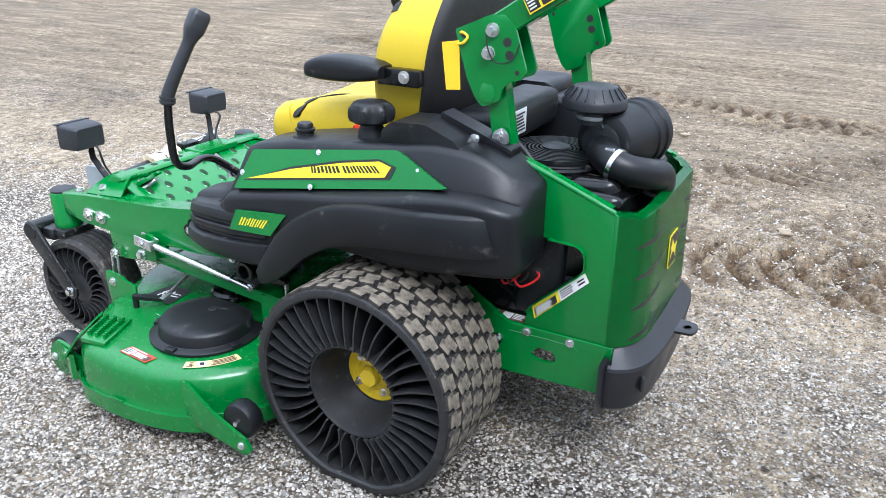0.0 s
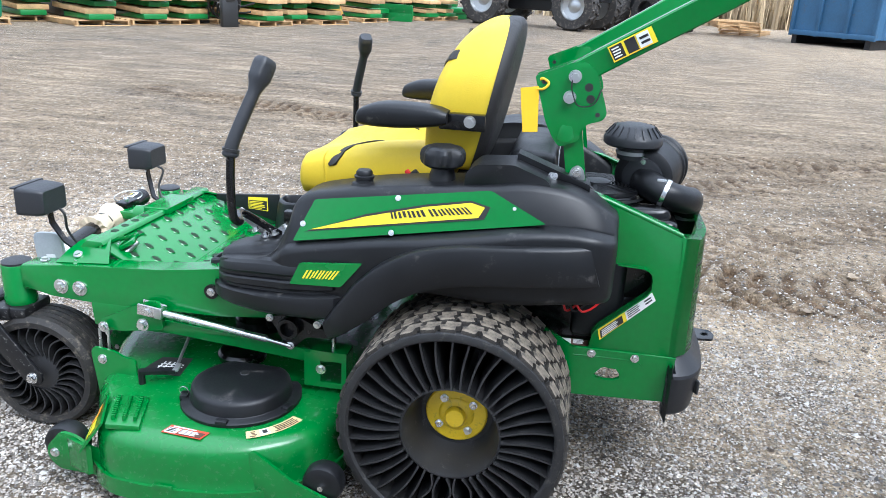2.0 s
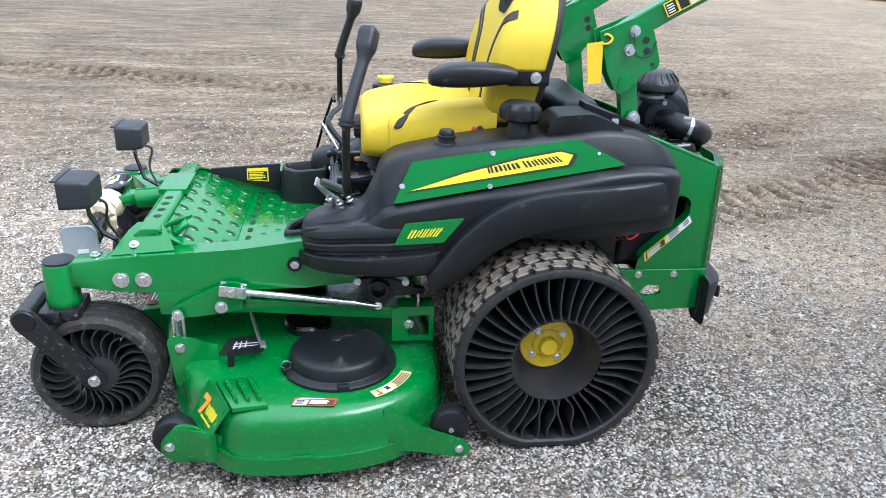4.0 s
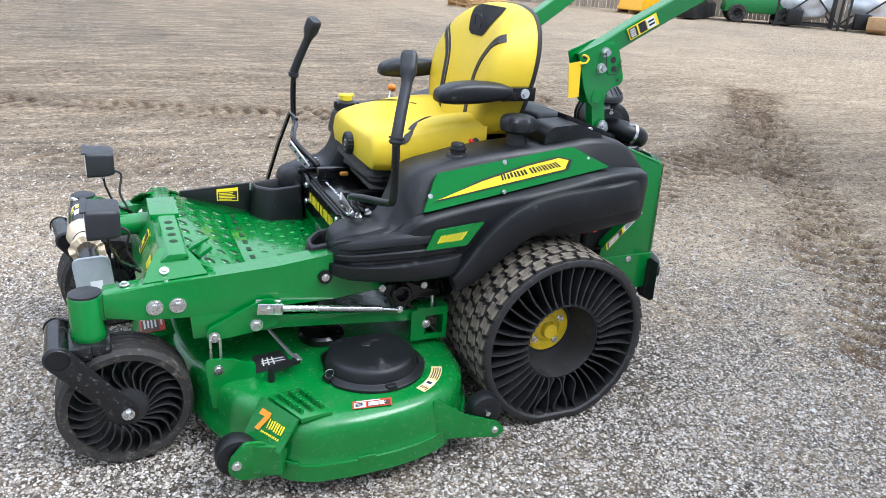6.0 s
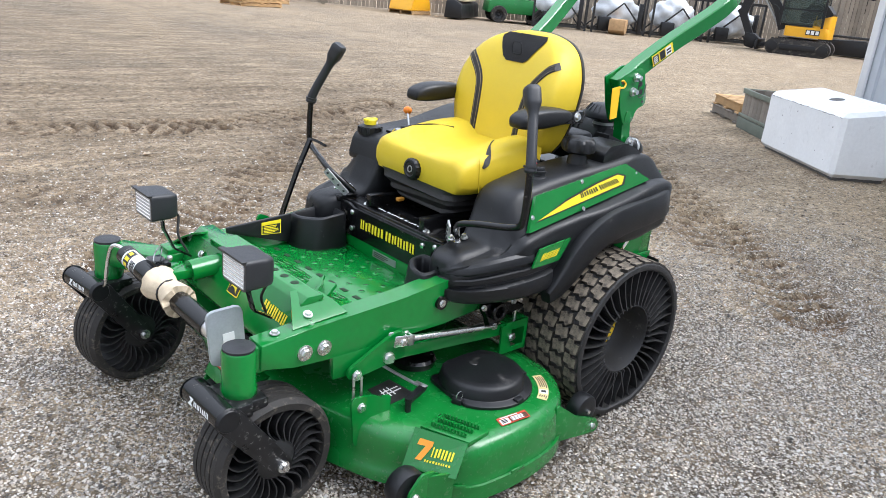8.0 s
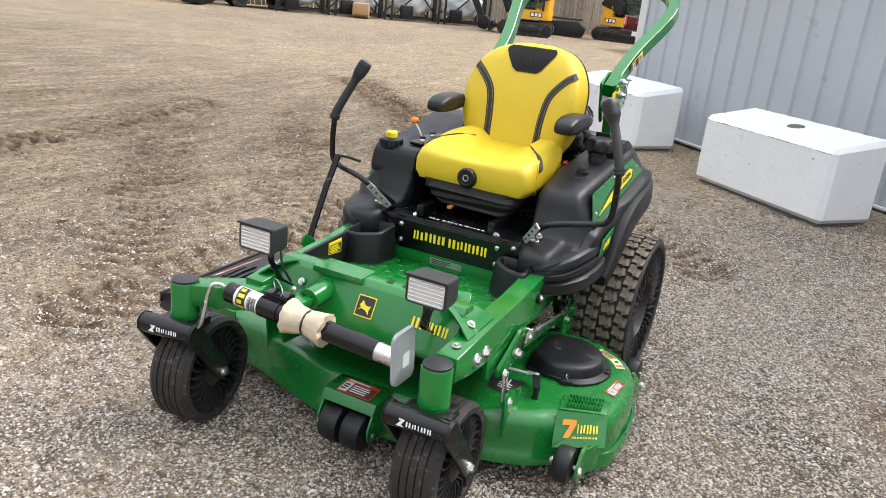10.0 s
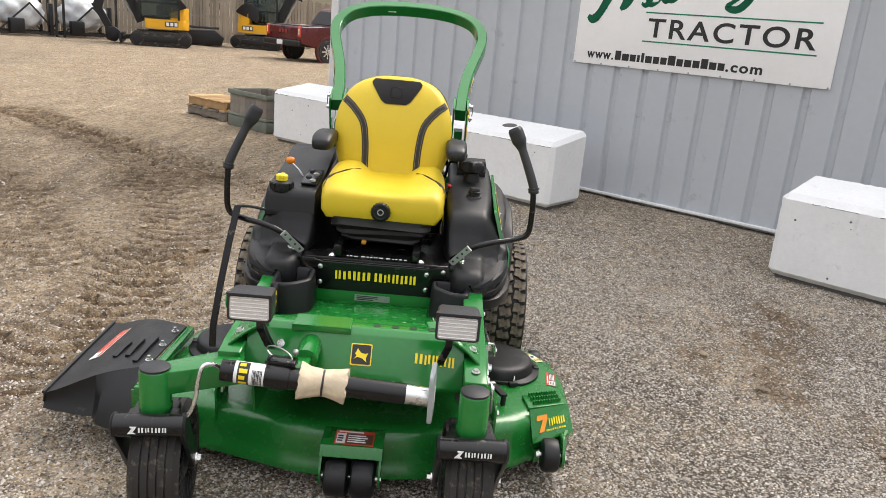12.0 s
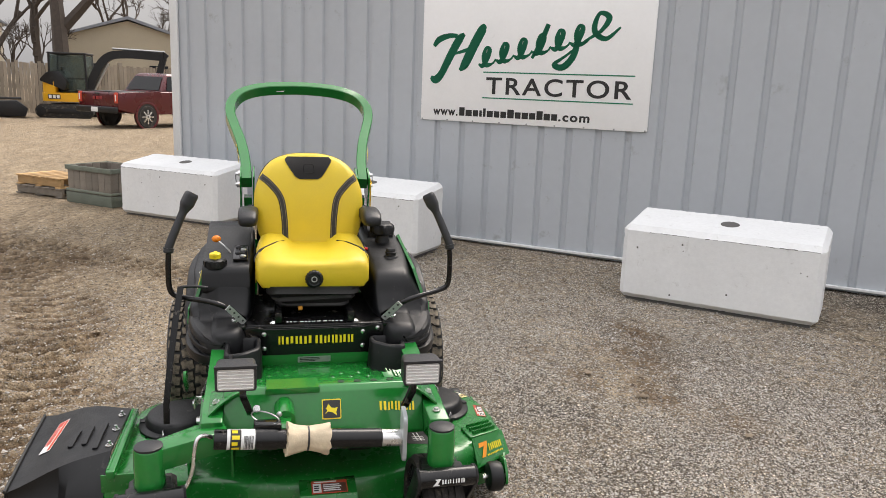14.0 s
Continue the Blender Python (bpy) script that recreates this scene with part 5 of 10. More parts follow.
# fuel cap, fillers and cover block on the left tank
bm = B()
lathe(bm, [(0.040, 0.90), (0.036, 0.935), (0.030, 0.952), (0.030, 0.962)], (0.100, 0.365, 0), (0, 0, 1), 28)
cap = part("filler_neck", bm, M_PLASTIC, mower)
bm = B()
rings = []
for r, z, lobe in ((0.042, 0.958, 0), (0.050, 0.962, 0), (0.060, 0.967, 0.002), (0.064, 0.975, 0.005), (0.0645, 0.990, 0.006), (0.062, 1.000, 0.006), (0.054, 1.009, 0.004), (0.044, 1.014, 0.002), (0.020, 1.017, 0)):
    rings.append([bm.verts.new((0.100 + (r - lobe + lobe * math.cos(7 * a)) * math.cos(a), 0.365 + (r - lobe + lobe * math.cos(7 * a)) * math.sin(a), z)) for a in [2 * math.pi * i / 56 for i in range(56)]])
loft(bm, rings)
part("fuel_cap", bm, M_PLASTIC, cap, "black ribbed fuel cap", 22)
bm = B()
lathe(bm, [(0.040, 0.885), (0.033, 0.897), (0.025, 0.900), (0.024, 0.908), (0.028, 0.910), (0.028, 0.916), (0.023, 0.918), (0.023, 0.926), (0.019, 0.932), (0.0, 0.933)], (0.317, 0.375, 0), (0, 0, 1), 24)
part("vent_cap", bm, M_PLASTIC, mower, "small black ribbed filler cap")
bm = B()
prism(bm, rounded([(0.03, 0.915), (0.028, 0.960), (-0.002, 0.986), (-0.10, 0.992), (-0.19, 0.958), (-0.215, 0.905)], 0.012), "y", 0.30, 0.43, 0.010)
part("tank_cover", bm, M_PLASTIC, mower, "black moulded tank cover")
bm = B()
bolt(bm, (-0.199, 0.345, 0.953), (0, 1, 0.2), 0.009, 0.006)
part("cover_bolt", bm, M_ZINC, mower)
bm = B()
prism(bm, rounded([(-0.10, 0.985), (-0.30, 0.915), (-0.30, 0.935), (-0.10, 1.008)], 0.005), "y", 0.285, 0.345, 0.004)
part("tank_strap", bm, M_PLASTIC, mower)

# console on the right tank
bm = B()
prism(bm, rounded([(0.52, 0.78), (0.49, 0.895), (0.20, 0.928), (-0.02, 0.985), (-0.16, 0.985), (-0.16, 0.80)], 0.03), "y", -0.475, -0.275, 0.014)
con = part("control_console", bm, M_PLASTIC, mower, "black control console with switches")
bm = B()
box(bm, (0.33, -0.315, 0.921), (0.20, 0.065, 0.012), pose(0, 0, 0, 0, 6, 0), 0.004)
part("switch_panel", bm, M_BLACK, con)
for i, (xx, mm) in enumerate(((0.40, M_STEEL), (0.355, M_GREY), (0.31, M_STEEL), (0.27, M_GREY))):
    bm = B()
    lathe(bm, [(0.013, 0), (0.013, 0.007), (0.009, 0.01), (0.0, 0.0105)], (xx, -0.315 + 0.012 * (-1) ** i, 0.925 + 0.1 * (0.33 - xx)), (0, 0, 1), 16)
    part("switch", bm, mm, con)
bm = B()
lathe(bm, [(0.046, 0.885), (0.048, 0.905), (0.044, 0.918), (0.030, 0.925), (0.0, 0.926)], (0.454, -0.42, 0), (0, 0, 1), 28)
for i in range(12):
    a = 2 * math.pi * i / 12
    box(bm, (0.454 + 0.046 * math.cos(a), -0.42 + 0.046 * math.sin(a), 0.905), (0.008, 0.012, 0.022), Matrix.Rotation(a, 4, "Z"), 0)
kc = part("reservoir_cap", bm, M_PLASTIC, con, "black ribbed cap with a yellow top")
bm = B()
lathe(bm, [(0.024, 0.924), (0.025, 0.944), (0.021, 0.948), (0.0, 0.949)], (0.454, -0.42, 0), (0, 0, 1), 12)
box(bm, (0.454, -0.42, 0.944), (0.062, 0.016, 0.012), None, 0.003)
part("yellow_top", bm, M_LYELLOW, kc)
bm = B()
tube(bm, [(0.30, -0.36, 0.915), (0.285, -0.385, 0.94), (0.268, -0.415, 0.962)], 0.0042, 8, 3)
th = part("throttle_lever", bm, M_STEEL, con, "thin steel lever with an orange knob")
bm = B()
ball(bm, (0.26, -0.425, 0.972), 0.017, (1, 1.25, 0.95))
part("orange_knob", bm, M_ORANGE, th)

# -- steering levers --
def lever(s):
    k = 0.020 if s > 0 else 0.0
    low = [(0.60, s * 0.300, 0.690), (0.67, s * 0.370, 0.765), (0.665, s * 0.44, 0.790), (0.632 - k, s * 0.545, 0.802), (0.630 - k, s * 0.588, 0.830), (0.630 - k, s * 0.594, 0.92), (0.628 - k, s * 0.590, 1.0)]
    bm = B()
    tube(bm, low, 0.0115, 12, 6)
    lv = part("steering_lever", bm, M_BLACK, mower, "bent black steering lever with a rubber grip")
    axis = [(0.629 - k, s * 0.591, 0.988), (0.625 - k, s * 0.587, 1.017), (0.606 - k, s * 0.563, 1.080), (0.584 - k, s * 0.535, 1.146), (0.573 - k, s * 0.515, 1.188), (0.564 - k, s * 0.496, 1.226)]
    bm = B()
    rings = []
    line = smooth_path(axis, 5)
    for i, c in enumerate(line):
        t = (line[min(i + 1, len(line) - 1)] - line[max(i - 1, 0)]).normalized()
        u = Vector((0, 0, 1)).cross(t).normalized()
        v = t.cross(u)
        f = i / (len(line) - 1)
        r = float(np.interp(f, [0, 0.02, 0.10, 0.13, 0.16, 0.60, 0.68, 0.74, 0.92, 0.98, 1.0], [0.0160, 0.0205, 0.0200, 0.0160, 0.0165, 0.0155, 0.0195, 0.0238, 0.0245, 0.0235, 0.0195]))
        q = float(np.interp(f, [0.6, 0.75], [1.0, 0.5]))
        rings.append([bm.verts.new(c + u * r * math.copysign(abs(math.cos(a)) ** q, math.cos(a)) + v * r * 1.08 * math.copysign(abs(math.sin(a)) ** q, math.sin(a))) for a in [2 * math.pi * j / 18 for j in range(18)]])
    loft(bm, rings)
    grip = part("grip", bm, M_GREY, lv, "dark grey rubber grip with a thick head", 50)
    # black oval on the head, painted as the shade of its recess
    bm = B()
    c, t = line[-4], (line[-1] - line[-7]).normalized()
    ball(bm, c - Vector((0.0155, 0, 0.004)), 0.014, (0.75, 0.95, 1.5), 14)
    part("grip_recess_shade", bm, M_LBLACK, grip)
    bm = B()
    tube(bm, [line[3], line[4]], 0.0228, 14, 1)
    part("grip_collar", bm, M_LBLACK, grip)
    bm = B()
    bar(bm, [(0.640, s * 0.296, 0.686), (0.699, s * 0.360, 0.772)], Vector((0.059, s * 0.064, 0.086)).cross(Vector((1, 0, 0.35))), 0.026, 0.006)
    part("lever_plate", bm, M_GALV, lv, "slotted steel adjuster plate")
    # black beads on the uncut plate, painted as shaded holes
    bm = B()
    for i in range(4):
        t = (i + 0.5) / 4
        ball(bm, (0.642 + 0.059 * t + 0.002, s * (0.296 + 0.064 * t) - s * 0.002, 0.688 + 0.086 * t), 0.0052, (1, 1, 0.9), 8)
    part("plate_hole", bm, M_LBLACK, lv)
    bm = B()
    for dx, dz in ((0.63, 0.69), (0.66, 0.705), (0.60, 0.70)):
        bolt(bm, (dx, s * 0.335, dz), (0.3, 0, 1), 0.009, 0.014)
    part("lever_bolt", bm, M_ZINC, lv)
    bm = B()
    box(bm, (0.63, s * 0.325, 0.672), (0.10, 0.07, 0.02), None, 0.004)
    part("lever_mount", bm, M_BLACK, lv)


lever(1)
lever(-1)
bm = B()
bar(bm, [(0.655, -0.545, 0.852), (0.70, -0.565, 0.72), (0.745, -0.585, 0.56), (0.79, -0.60, 0.40), (0.80, -0.60, 0.32)], (0, 1, 0), 0.024, 0.010)
tube(bm, [(0.655, -0.548, 0.85), (0.655, -0.50, 0.853), (0.65, -0.44, 0.845)], 0.006, 8, 3)
part("chute_lever", bm, M_BLACK, mower, "long black flat bar working the chute")

# -- cutting deck --
OUT = [(1.040, 0.625), (1.012, 0.680), (0.968, 0.752), (0.90, 0.793), (0.83, 0.803), (0.74, 0.806), (0.61, 0.795), (0.50, 0.762), (0.41, 0.70), (0.345, 0.61), (0.318, 0.50), (0.315, 0.30), (0.34, 0.0), (0.315, -0.30), (0.318, -0.52), (0.36, -0.66), (0.45, -0.76), (0.60, -0.795), (0.90, -0.80), (1.09, -0.80), (1.115, -0.72), (1.12, -0.55), (1.17, -0.38), (1.225, -0.18), (1.235, 0.02), (1.215, 0.22), (1.16, 0.38), (1.125, 0.48), (1.085, 0.57)]


def deck():
    p = [(v.x, v.y) for v in smooth_path([(x, y, 0) for x, y in OUT + OUT[:1]], 4)][:-1]
    n = len(p)
    nor = []
    for i in range(n):
        a, b = Vector(p[i - 1]), Vector(p[(i + 1) % n])
        d = (b - a).normalized()
        nor.append(Vector((-d.y, d.x)))
    area = sum(p[i][0] * p[(i + 1) % n][1] - p[(i + 1) % n][0] * p[i][1] for i in range(n))
    sign = 1 if area > 0 else -1
    bm = B()
    rings = []
    for off, z in ((0.006, 0.078), (0.000, 0.075), (0.000, 0.112), (0.004, 0.116), (0.006, 0.150), (0.008, 0.190), (0.011, 0.214), (0.018, 0.232), (0.031, 0.244), (0.048, 0.2505), (0.075, 0.2525)):
        rings.append([bm.verts.new((q[0] + sign * m.x * off, q[1] + sign * m.y * off, z)) for q, m in zip(p, nor)])
    for k, z in ((0.6, 0.2527), (0.25, 0.2528)):
        rings.append([bm.verts.new((0.74 + (v.co.x - 0.74) * k, v.co.y * k, z)) for v in rings[10]])
    loft(bm, rings, cap=False)
    bm.faces.new(rings[-1])
    d = part("mower_deck", bm, M_DECK, mower, "dusty green stamped cutting deck", 55)
    # skirt band round the rim, with small welded tabs
    bm = B()
    band = []
    for q, m in list(zip(p, nor))[2:58]:
        o = Vector((q[0], q[1], 0)) - sign * Vector((m.x, m.y, 0)) * 0.007
        i_ = Vector((q[0], q[1], 0)) + sign * Vector((m.x, m.y, 0)) * 0.002
        band.append([bm.verts.new(v) for v in (o + Vector((0, 0, 0.070)), o + Vector((0, 0, 0.122)), i_ + Vector((0, 0, 0.122)), i_ + Vector((0, 0, 0.070)))])
    loft(bm, band)
    part("deck_lip", bm, M_DECK, mower, "green skirt band welded round the deck")
    for k in (9, 20, 31, 44):
        q, m = p[k], nor[k]
        bm = B()
        box(bm, (q[0] - sign * m.x * 0.005, q[1] - sign * m.y * 0.005, 0.124), (0.055, 0.006, 0.014), Matrix.Rotation(math.atan2(-m.x, m.y), 4, "Z"), 0.001)
        part("skirt_tab", bm, M_DECK, mower)
    return d


deck()


def belt_cover(cx, cy, s):
    bm = B()
    rings = []
    for r, z in ((0.174, 0.254), (0.174, 0.262), (0.171, 0.2645), (0.150, 0.2655), (0.147, 0.268), (0.142, 0.297), (0.137, 0.305), (0.128, 0.3095), (0.10, 0.311)):
        ring_ = []
        for i in range(56):
            a = 2 * math.pi * i / 56
            x, y = r * math.cos(a), r * math.sin(a)
            lim = -0.106 if r > 0.15 else -0.098
            y2 = max(y, lim)
            x2 = min(x, 0.150) if r > 0.15 else x
            ring_.append(bm.verts.new((cx + x2 - 0.12 * max(0.0, -y2) * (x2 > 0), cy + s * y2, z)))
        rings.append(ring_)
    loft(bm, rings, cap=False)
    bm.faces.new(rings[-1])
    c = part("belt_cover", bm, M_PLASTIC, mower, "black domed belt cover")
    # black disc on the closed dome, painted as the shade of a hole
    bm = B()
    lathe(bm, [(0.015, 0.3105), (0.013, 0.3122), (0.0, 0.3123)], (cx + 0.004, cy - s * 0.035, 0), (0, 0, 1), 20)
    part("cover_hole", bm, M_LBLACK, c)
    for a in (20, 95, 165):
        bm = B()
        x, y = cx + 0.163 * math.cos(radians(a)), cy + s * 0.163 * math.sin(radians(a))
        box(bm, (x, y, 0.262), (0.034, 0.022, 0.020), Matrix.Rotation(radians(a + 90), 4, "Z"), 0.004)
        part("cover_clip", bm, M_PLASTIC, c)
    bm = B()
    tube(bm, [(cx + 0.15 + 0.014 * math.cos(t), cy + s * 0.06, 0.281 + 0.014 * math.sin(t)) for t in np.linspace(0, 6.2, 14)], 0.0014, 6, 1)
    part("clip_ring", bm, M_ZINC, c)


belt_cover(0.640, 0.520, 1)
belt_cover(0.655, -0.555, -1)

# dark spindle cover between the rails and the underside gloom
bm = B()
lathe(bm, [(0.10, 0.253), (0.10, 0.285), (0.085, 0.30), (0.0, 0.302)], (0.78, 0.02, 0), (0, 0, 1), 32)
part("belt_pulley", bm, M_BLACK, mower, "black spindle pulley cover")
bm = B()
lathe(bm, [(0.075, 0.255), (0.078, 0.275), (0.070, 0.285), (0.03, 0.29), (0.0, 0.29)], (0.74, 0.29, 0), (0, 0, 1), 32)
part("belt_pulley", bm, M_BLACK, mower)

# step pad and its badge plate
bm = B()
STEP = [(0.985, 0.622), (0.885, 0.604), (0.828, 0.756), (0.922, 0.768)]
prism(bm, STEP, "z", 0.248, 0.264, 0.003)
step = part("deck_step", bm, M_DECK, mower, "green step pad with serrated grips")
A0, A1, A2, A3 = (Vector((x, y, 0.264)) for x, y in STEP)
for k in range(3):
    bm = B()
    t = 0.20 + 0.32 * k
    a, b = A0.lerp(A1, t), A3.lerp(A2, t)
    a, b = a.lerp(b, 0.16), a.lerp(b, 0.84)
    for i in range(11):
        c = a.lerp(b, i / 10)
        ang = math.atan2(b.y - a.y, b.x - a.x)
        box(bm, (c.x, c.y, 0.272), (0.006, 0.009, 0.014), Matrix.Rotation(ang, 4, "Z"), 0)
    bar(bm, [a, b], (0, 0, 1), 0.008, 0.006)
    part("grip_strip", bm, M_DECK, step)
# slots laid on the step as dark sheets, their shade in the colour
for k in range(2):
    bm = B()
    t = 0.24 + 0.32 * k
    a, b, c, d = A0.lerp(A1, t), A0.lerp(A1, t + 0.20), A3.lerp(A2, t + 0.20), A3.lerp(A2, t)
    q = [a.lerp(d, 0.18), b.lerp(c, 0.18), b.lerp(c, 0.82), a.lerp(d, 0.82)]
    patch(bm, q, FULL, 0.0004, 0.001)
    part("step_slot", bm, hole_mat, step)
BQ = [(1.058, 0.640, 0.160), (0.988, 0.795, 0.182), (0.930, 0.772, 0.266), (1.003, 0.622, 0.266)]
bm = B()
patch(bm, BQ, FULL, -0.004, 0.006)
badge = part("badge_plate", bm, M_DECK, mower, "green badge plate on the deck front")
bm = B()
patch(bm, BQ, [(0.14, 0.62), (0.16, 0.78), (0.42, 0.78), (0.42, 0.66), (0.30, 0.26), (0.18, 0.26), (0.30, 0.63)], 0.0024, 0.001)
part("badge_figure", bm, mat("badge_orange", (0.85, 0.30, 0.02), 0.45, var=0.15, scale=20), badge, "orange and yellow seven-shaped mark")
bm = B()
word(bm, BQ, 0.44, 0.40, 0.84, 0.66, (0.4, 1, 1, 1), 0.0024)
word(bm, BQ, 0.36, 0.25, 0.84, 0.31, (1, 1.2, 1, 0.8, 1.2), 0.0024)
tagged(part("wordmark", bm, M_LYELLOW, badge, "yellow mark as plain bars"), kind="stuff")


def label(name, quad, base, fields, text, parent=None, words="warning label"):
    """A stuck-on label: base sheet, coloured fields and rows of unreadable print."""
    bm = B()
    patch(bm, quad, FULL, 0.0006, 0.001)
    ob = part(name, bm, base, parent or mower, words)
    for i, (m, polys) in enumerate(fields):
        bm = B()
        for p in polys:
            patch(bm, quad, p, 0.0017 + 0.0006 * i, 0.0006)
        part("label_field", bm, m, ob)
    for m, u0, v0, u1, v1, n in text:
        bm = B()
        text_lines(bm, quad, u0, v0, u1, v1, n, 0.0030, n)
        tagged(part("label_print", bm, m, ob), kind="stuff")
    return ob


Z = 0.2532
label("danger_label", [(0.768, 0.751, Z), (0.651, 0.760, Z), (0.640, 0.724, Z), (0.757, 0.713, Z)], M_LRED, [(M_WHITE, [rect(0.04, 0.08, 0.34, 0.72)]), (M_LBROWN, [rect(0.37, 0.08, 0.96, 0.72)])], [(M_LBLACK, 0.07, 0.15, 0.3, 0.65, 3), (M_WHITE, 0.40, 0.12, 0.94, 0.68, 4), (M_WHITE, 0.1, 0.76, 0.9, 0.94, 1)], words="red and white danger label on the deck")
def arc_sheet(r0, r1, a0, a1, z, thick=0.0008):
    bm = B()
    rows = []
    for k in range(15):
        a = radians(a0 + (a1 - a0) * k / 14)
        rows.append([bm.verts.new((0.640 + r * math.cos(a), 0.520 + r * math.sin(a), zz)) for r, zz in ((r0, z), (r1, z), (r1, z + thick), (r0, z + thick))])
    return loft(bm, rows)


curved = part("curved_label", arc_sheet(0.196, 0.230, 160, 117, Z + 0.0006), mat("label_tan", (0.66, 0.56, 0.27), 0.5, var=0.06), mower, "curved tan caution label")
part("label_field", arc_sheet(0.199, 0.227, 134, 127, Z + 0.0015), M_WHITE, curved)
for r in (0.202, 0.209, 0.216, 0.223):
    for a0, a1 in ((158, 137), (125, 119)):
        tagged(part("label_print", arc_sheet(r, r + 0.0036, a0 - (r * 97 % 1.7), a1 + (r * 53 % 2.3), Z + 0.0015), M_LBROWN, curved), kind="stuff")
part("label_mark", arc_sheet(0.205, 0.221, 132.5, 129, Z + 0.0024), M_LBLACK, curved)
label("height_label", [(1.004, 0.470, Z), (0.871, 0.459, Z), (0.886, 0.344, Z), (0.982, 0.359, Z)], M_LBLACK, [(M_WHITE, [rect(0.25, 0.42, 0.9, 0.46), rect(0.25, 0.56, 0.9, 0.60), rect(0.28, 0.30, 0.32, 0.72), rect(0.42, 0.30, 0.46, 0.72), rect(0.56, 0.30, 0.60, 0.72)])], [], words="black height-gauge label with white outline")
bm = B()
bar(bm, [(0.958, 0.528, 0.292), (0.865, 0.490, 0.290)], (0, 0, 1), 0.012, 0.024)
cyl(bm, (0.955, 0.527, 0.253), (0.955, 0.527, 0.298), 0.010, n=12)
part("gauge_handle", bm, M_PLASTIC, mower, "small black lever on the deck")
bm = B()
tube(bm, [(0.862, 0.487, 0.292), (0.875, 0.46, 0.292), (0.914, 0.315, 0.31), (0.93, 0.27, 0.33)], 0.0055, 8, 3)
box(bm, (0.866, 0.478, 0.294), (0.018, 0.045, 0.007), pose(0, 0, 0, 0, 0, 12), 0.002)
part("gauge_rod", bm, M_STEEL, mower, "dull steel rod with a flattened end")

# anti-scalp wheels
def scalp_wheel(c, r, w, arm=None, bolt_side=1, label_=""):
    bm = B()
    lathe(bm, [(r * 0.35, -w / 2), (r * 0.72, -w / 2), (r * 0.93, -w * 0.42), (r, -w * 0.25), (r, w * 0.25), (r * 0.93, w * 0.42), (r * 0.72, w / 2), (r * 0.35, w / 2)], c, (0, 1, 0), 32)
    wh = part("anti_scalp_wheel", bm, M_PLASTIC, mower, "small black anti-scalp deck wheel")
    bm = B()
    cyl(bm, (c[0], c[1] - w * 0.62, c[2]), (c[0], c[1] + w * 0.62, c[2]), 0.008, n=10)
    bolt(bm, (c[0], c[1] + bolt_side * w * 0.62, c[2]), (0, bolt_side, 0), 0.010, 0.010)
    part("wheel_axle", bm, M_ZINC, wh)


scalp_wheel((1.092, 0.700, 0.140), 0.060, 0.062, bolt_side=-1)
scalp_wheel((0.322, 0.715, 0.150), 0.056, 0.058, bolt_side=-1)
for e in (-1, 1):
    scalp_wheel((1.312, 0.010 + e * 0.044, 0.128), 0.066, 0.080, bolt_side=e)
scalp_wheel((1.095, -0.66, 0.140), 0.060, 0.062, bolt_side=-1)
bm = B()
prism(bm, rounded([(1.122, 0.118), (1.118, 0.155), (1.075, 0.205), (1.03, 0.198), (0.985, 0.168), (0.875, 0.152), (0.835, 0.125), (0.842, 0.095), (0.90, 0.078), (1.09, 0.085)], 0.012), "y", 0.742, 0.752, 0.001)
prism(bm, [(1.07, 0.742), (1.055, 0.752), (0.98, 0.78), (0.97, 0.77)], "z", 0.10, 0.19)
br = part("wheel_bracket", bm, M_DECK, mower, "green anti-scalp wheel bracket")
bm = B()
bolt(bm, (1.098, 0.752, 0.136), (0, 1, 0), 0.010, 0.008)
part("bracket_bolt", bm, M_ZINC, br)
bm = B()
prism(bm, rounded([(0.515, 0.235), (0.50, 0.238), (0.40, 0.165), (0.285, 0.118), (0.262, 0.085), (0.285, 0.062), (0.42, 0.088), (0.515, 0.10)], 0.010), "y", 0.748, 0.758, 0.001)
br = part("wheel_bracket", bm, M_DECK, mower, "green anti-scalp wheel bracket")
bm = B()
bolt(bm, (0.298, 0.758, 0.092), (0, 1, 0), 0.009, 0.008)
part("bracket_bolt", bm, M_ZINC, br)
for e in (-1, 1):
    bm = B()
    prism(bm, rounded([(1.20, 0.13), (1.20, 0.245), (1.30, 0.235), (1.345, 0.15), (1.33, 0.10), (1.26, 0.11)], 0.012), "y", 0.010 + e * 0.094, 0.010 + e * 0.101, 0.001)
    part("wheel_bracket", bm, M_DECK, mower)
bm = B()
prism(bm, [(1.19, 0.246), (1.305, 0.238), (1.325, 0.205), (1.318, 0.200), (1.298, 0.230), (1.19, 0.238)], "y", -0.093, 0.113, 0.001)
part("bracket_top", bm, M_DECK, mower)
label("danger_label", [(1.302, -0.050, 0.2405), (1.302, 0.080, 0.2405), (1.222, 0.080, 0.2462), (1.222, -0.050, 0.2462)], M_LRED, [(M_LBROWN, [rect(0.30, 0.06, 0.97, 0.76)]), (M_WHITE, [rect(0.04, 0.06, 0.27, 0.76)])], [(M_WHITE, 0.33, 0.12, 0.94, 0.70, 4), (M_LBLACK, 0.07, 0.15, 0.24, 0.65, 3), (M_WHITE, 0.08, 0.80, 0.92, 0.95, 1)], words="red, white and brown danger label on the front bracket")

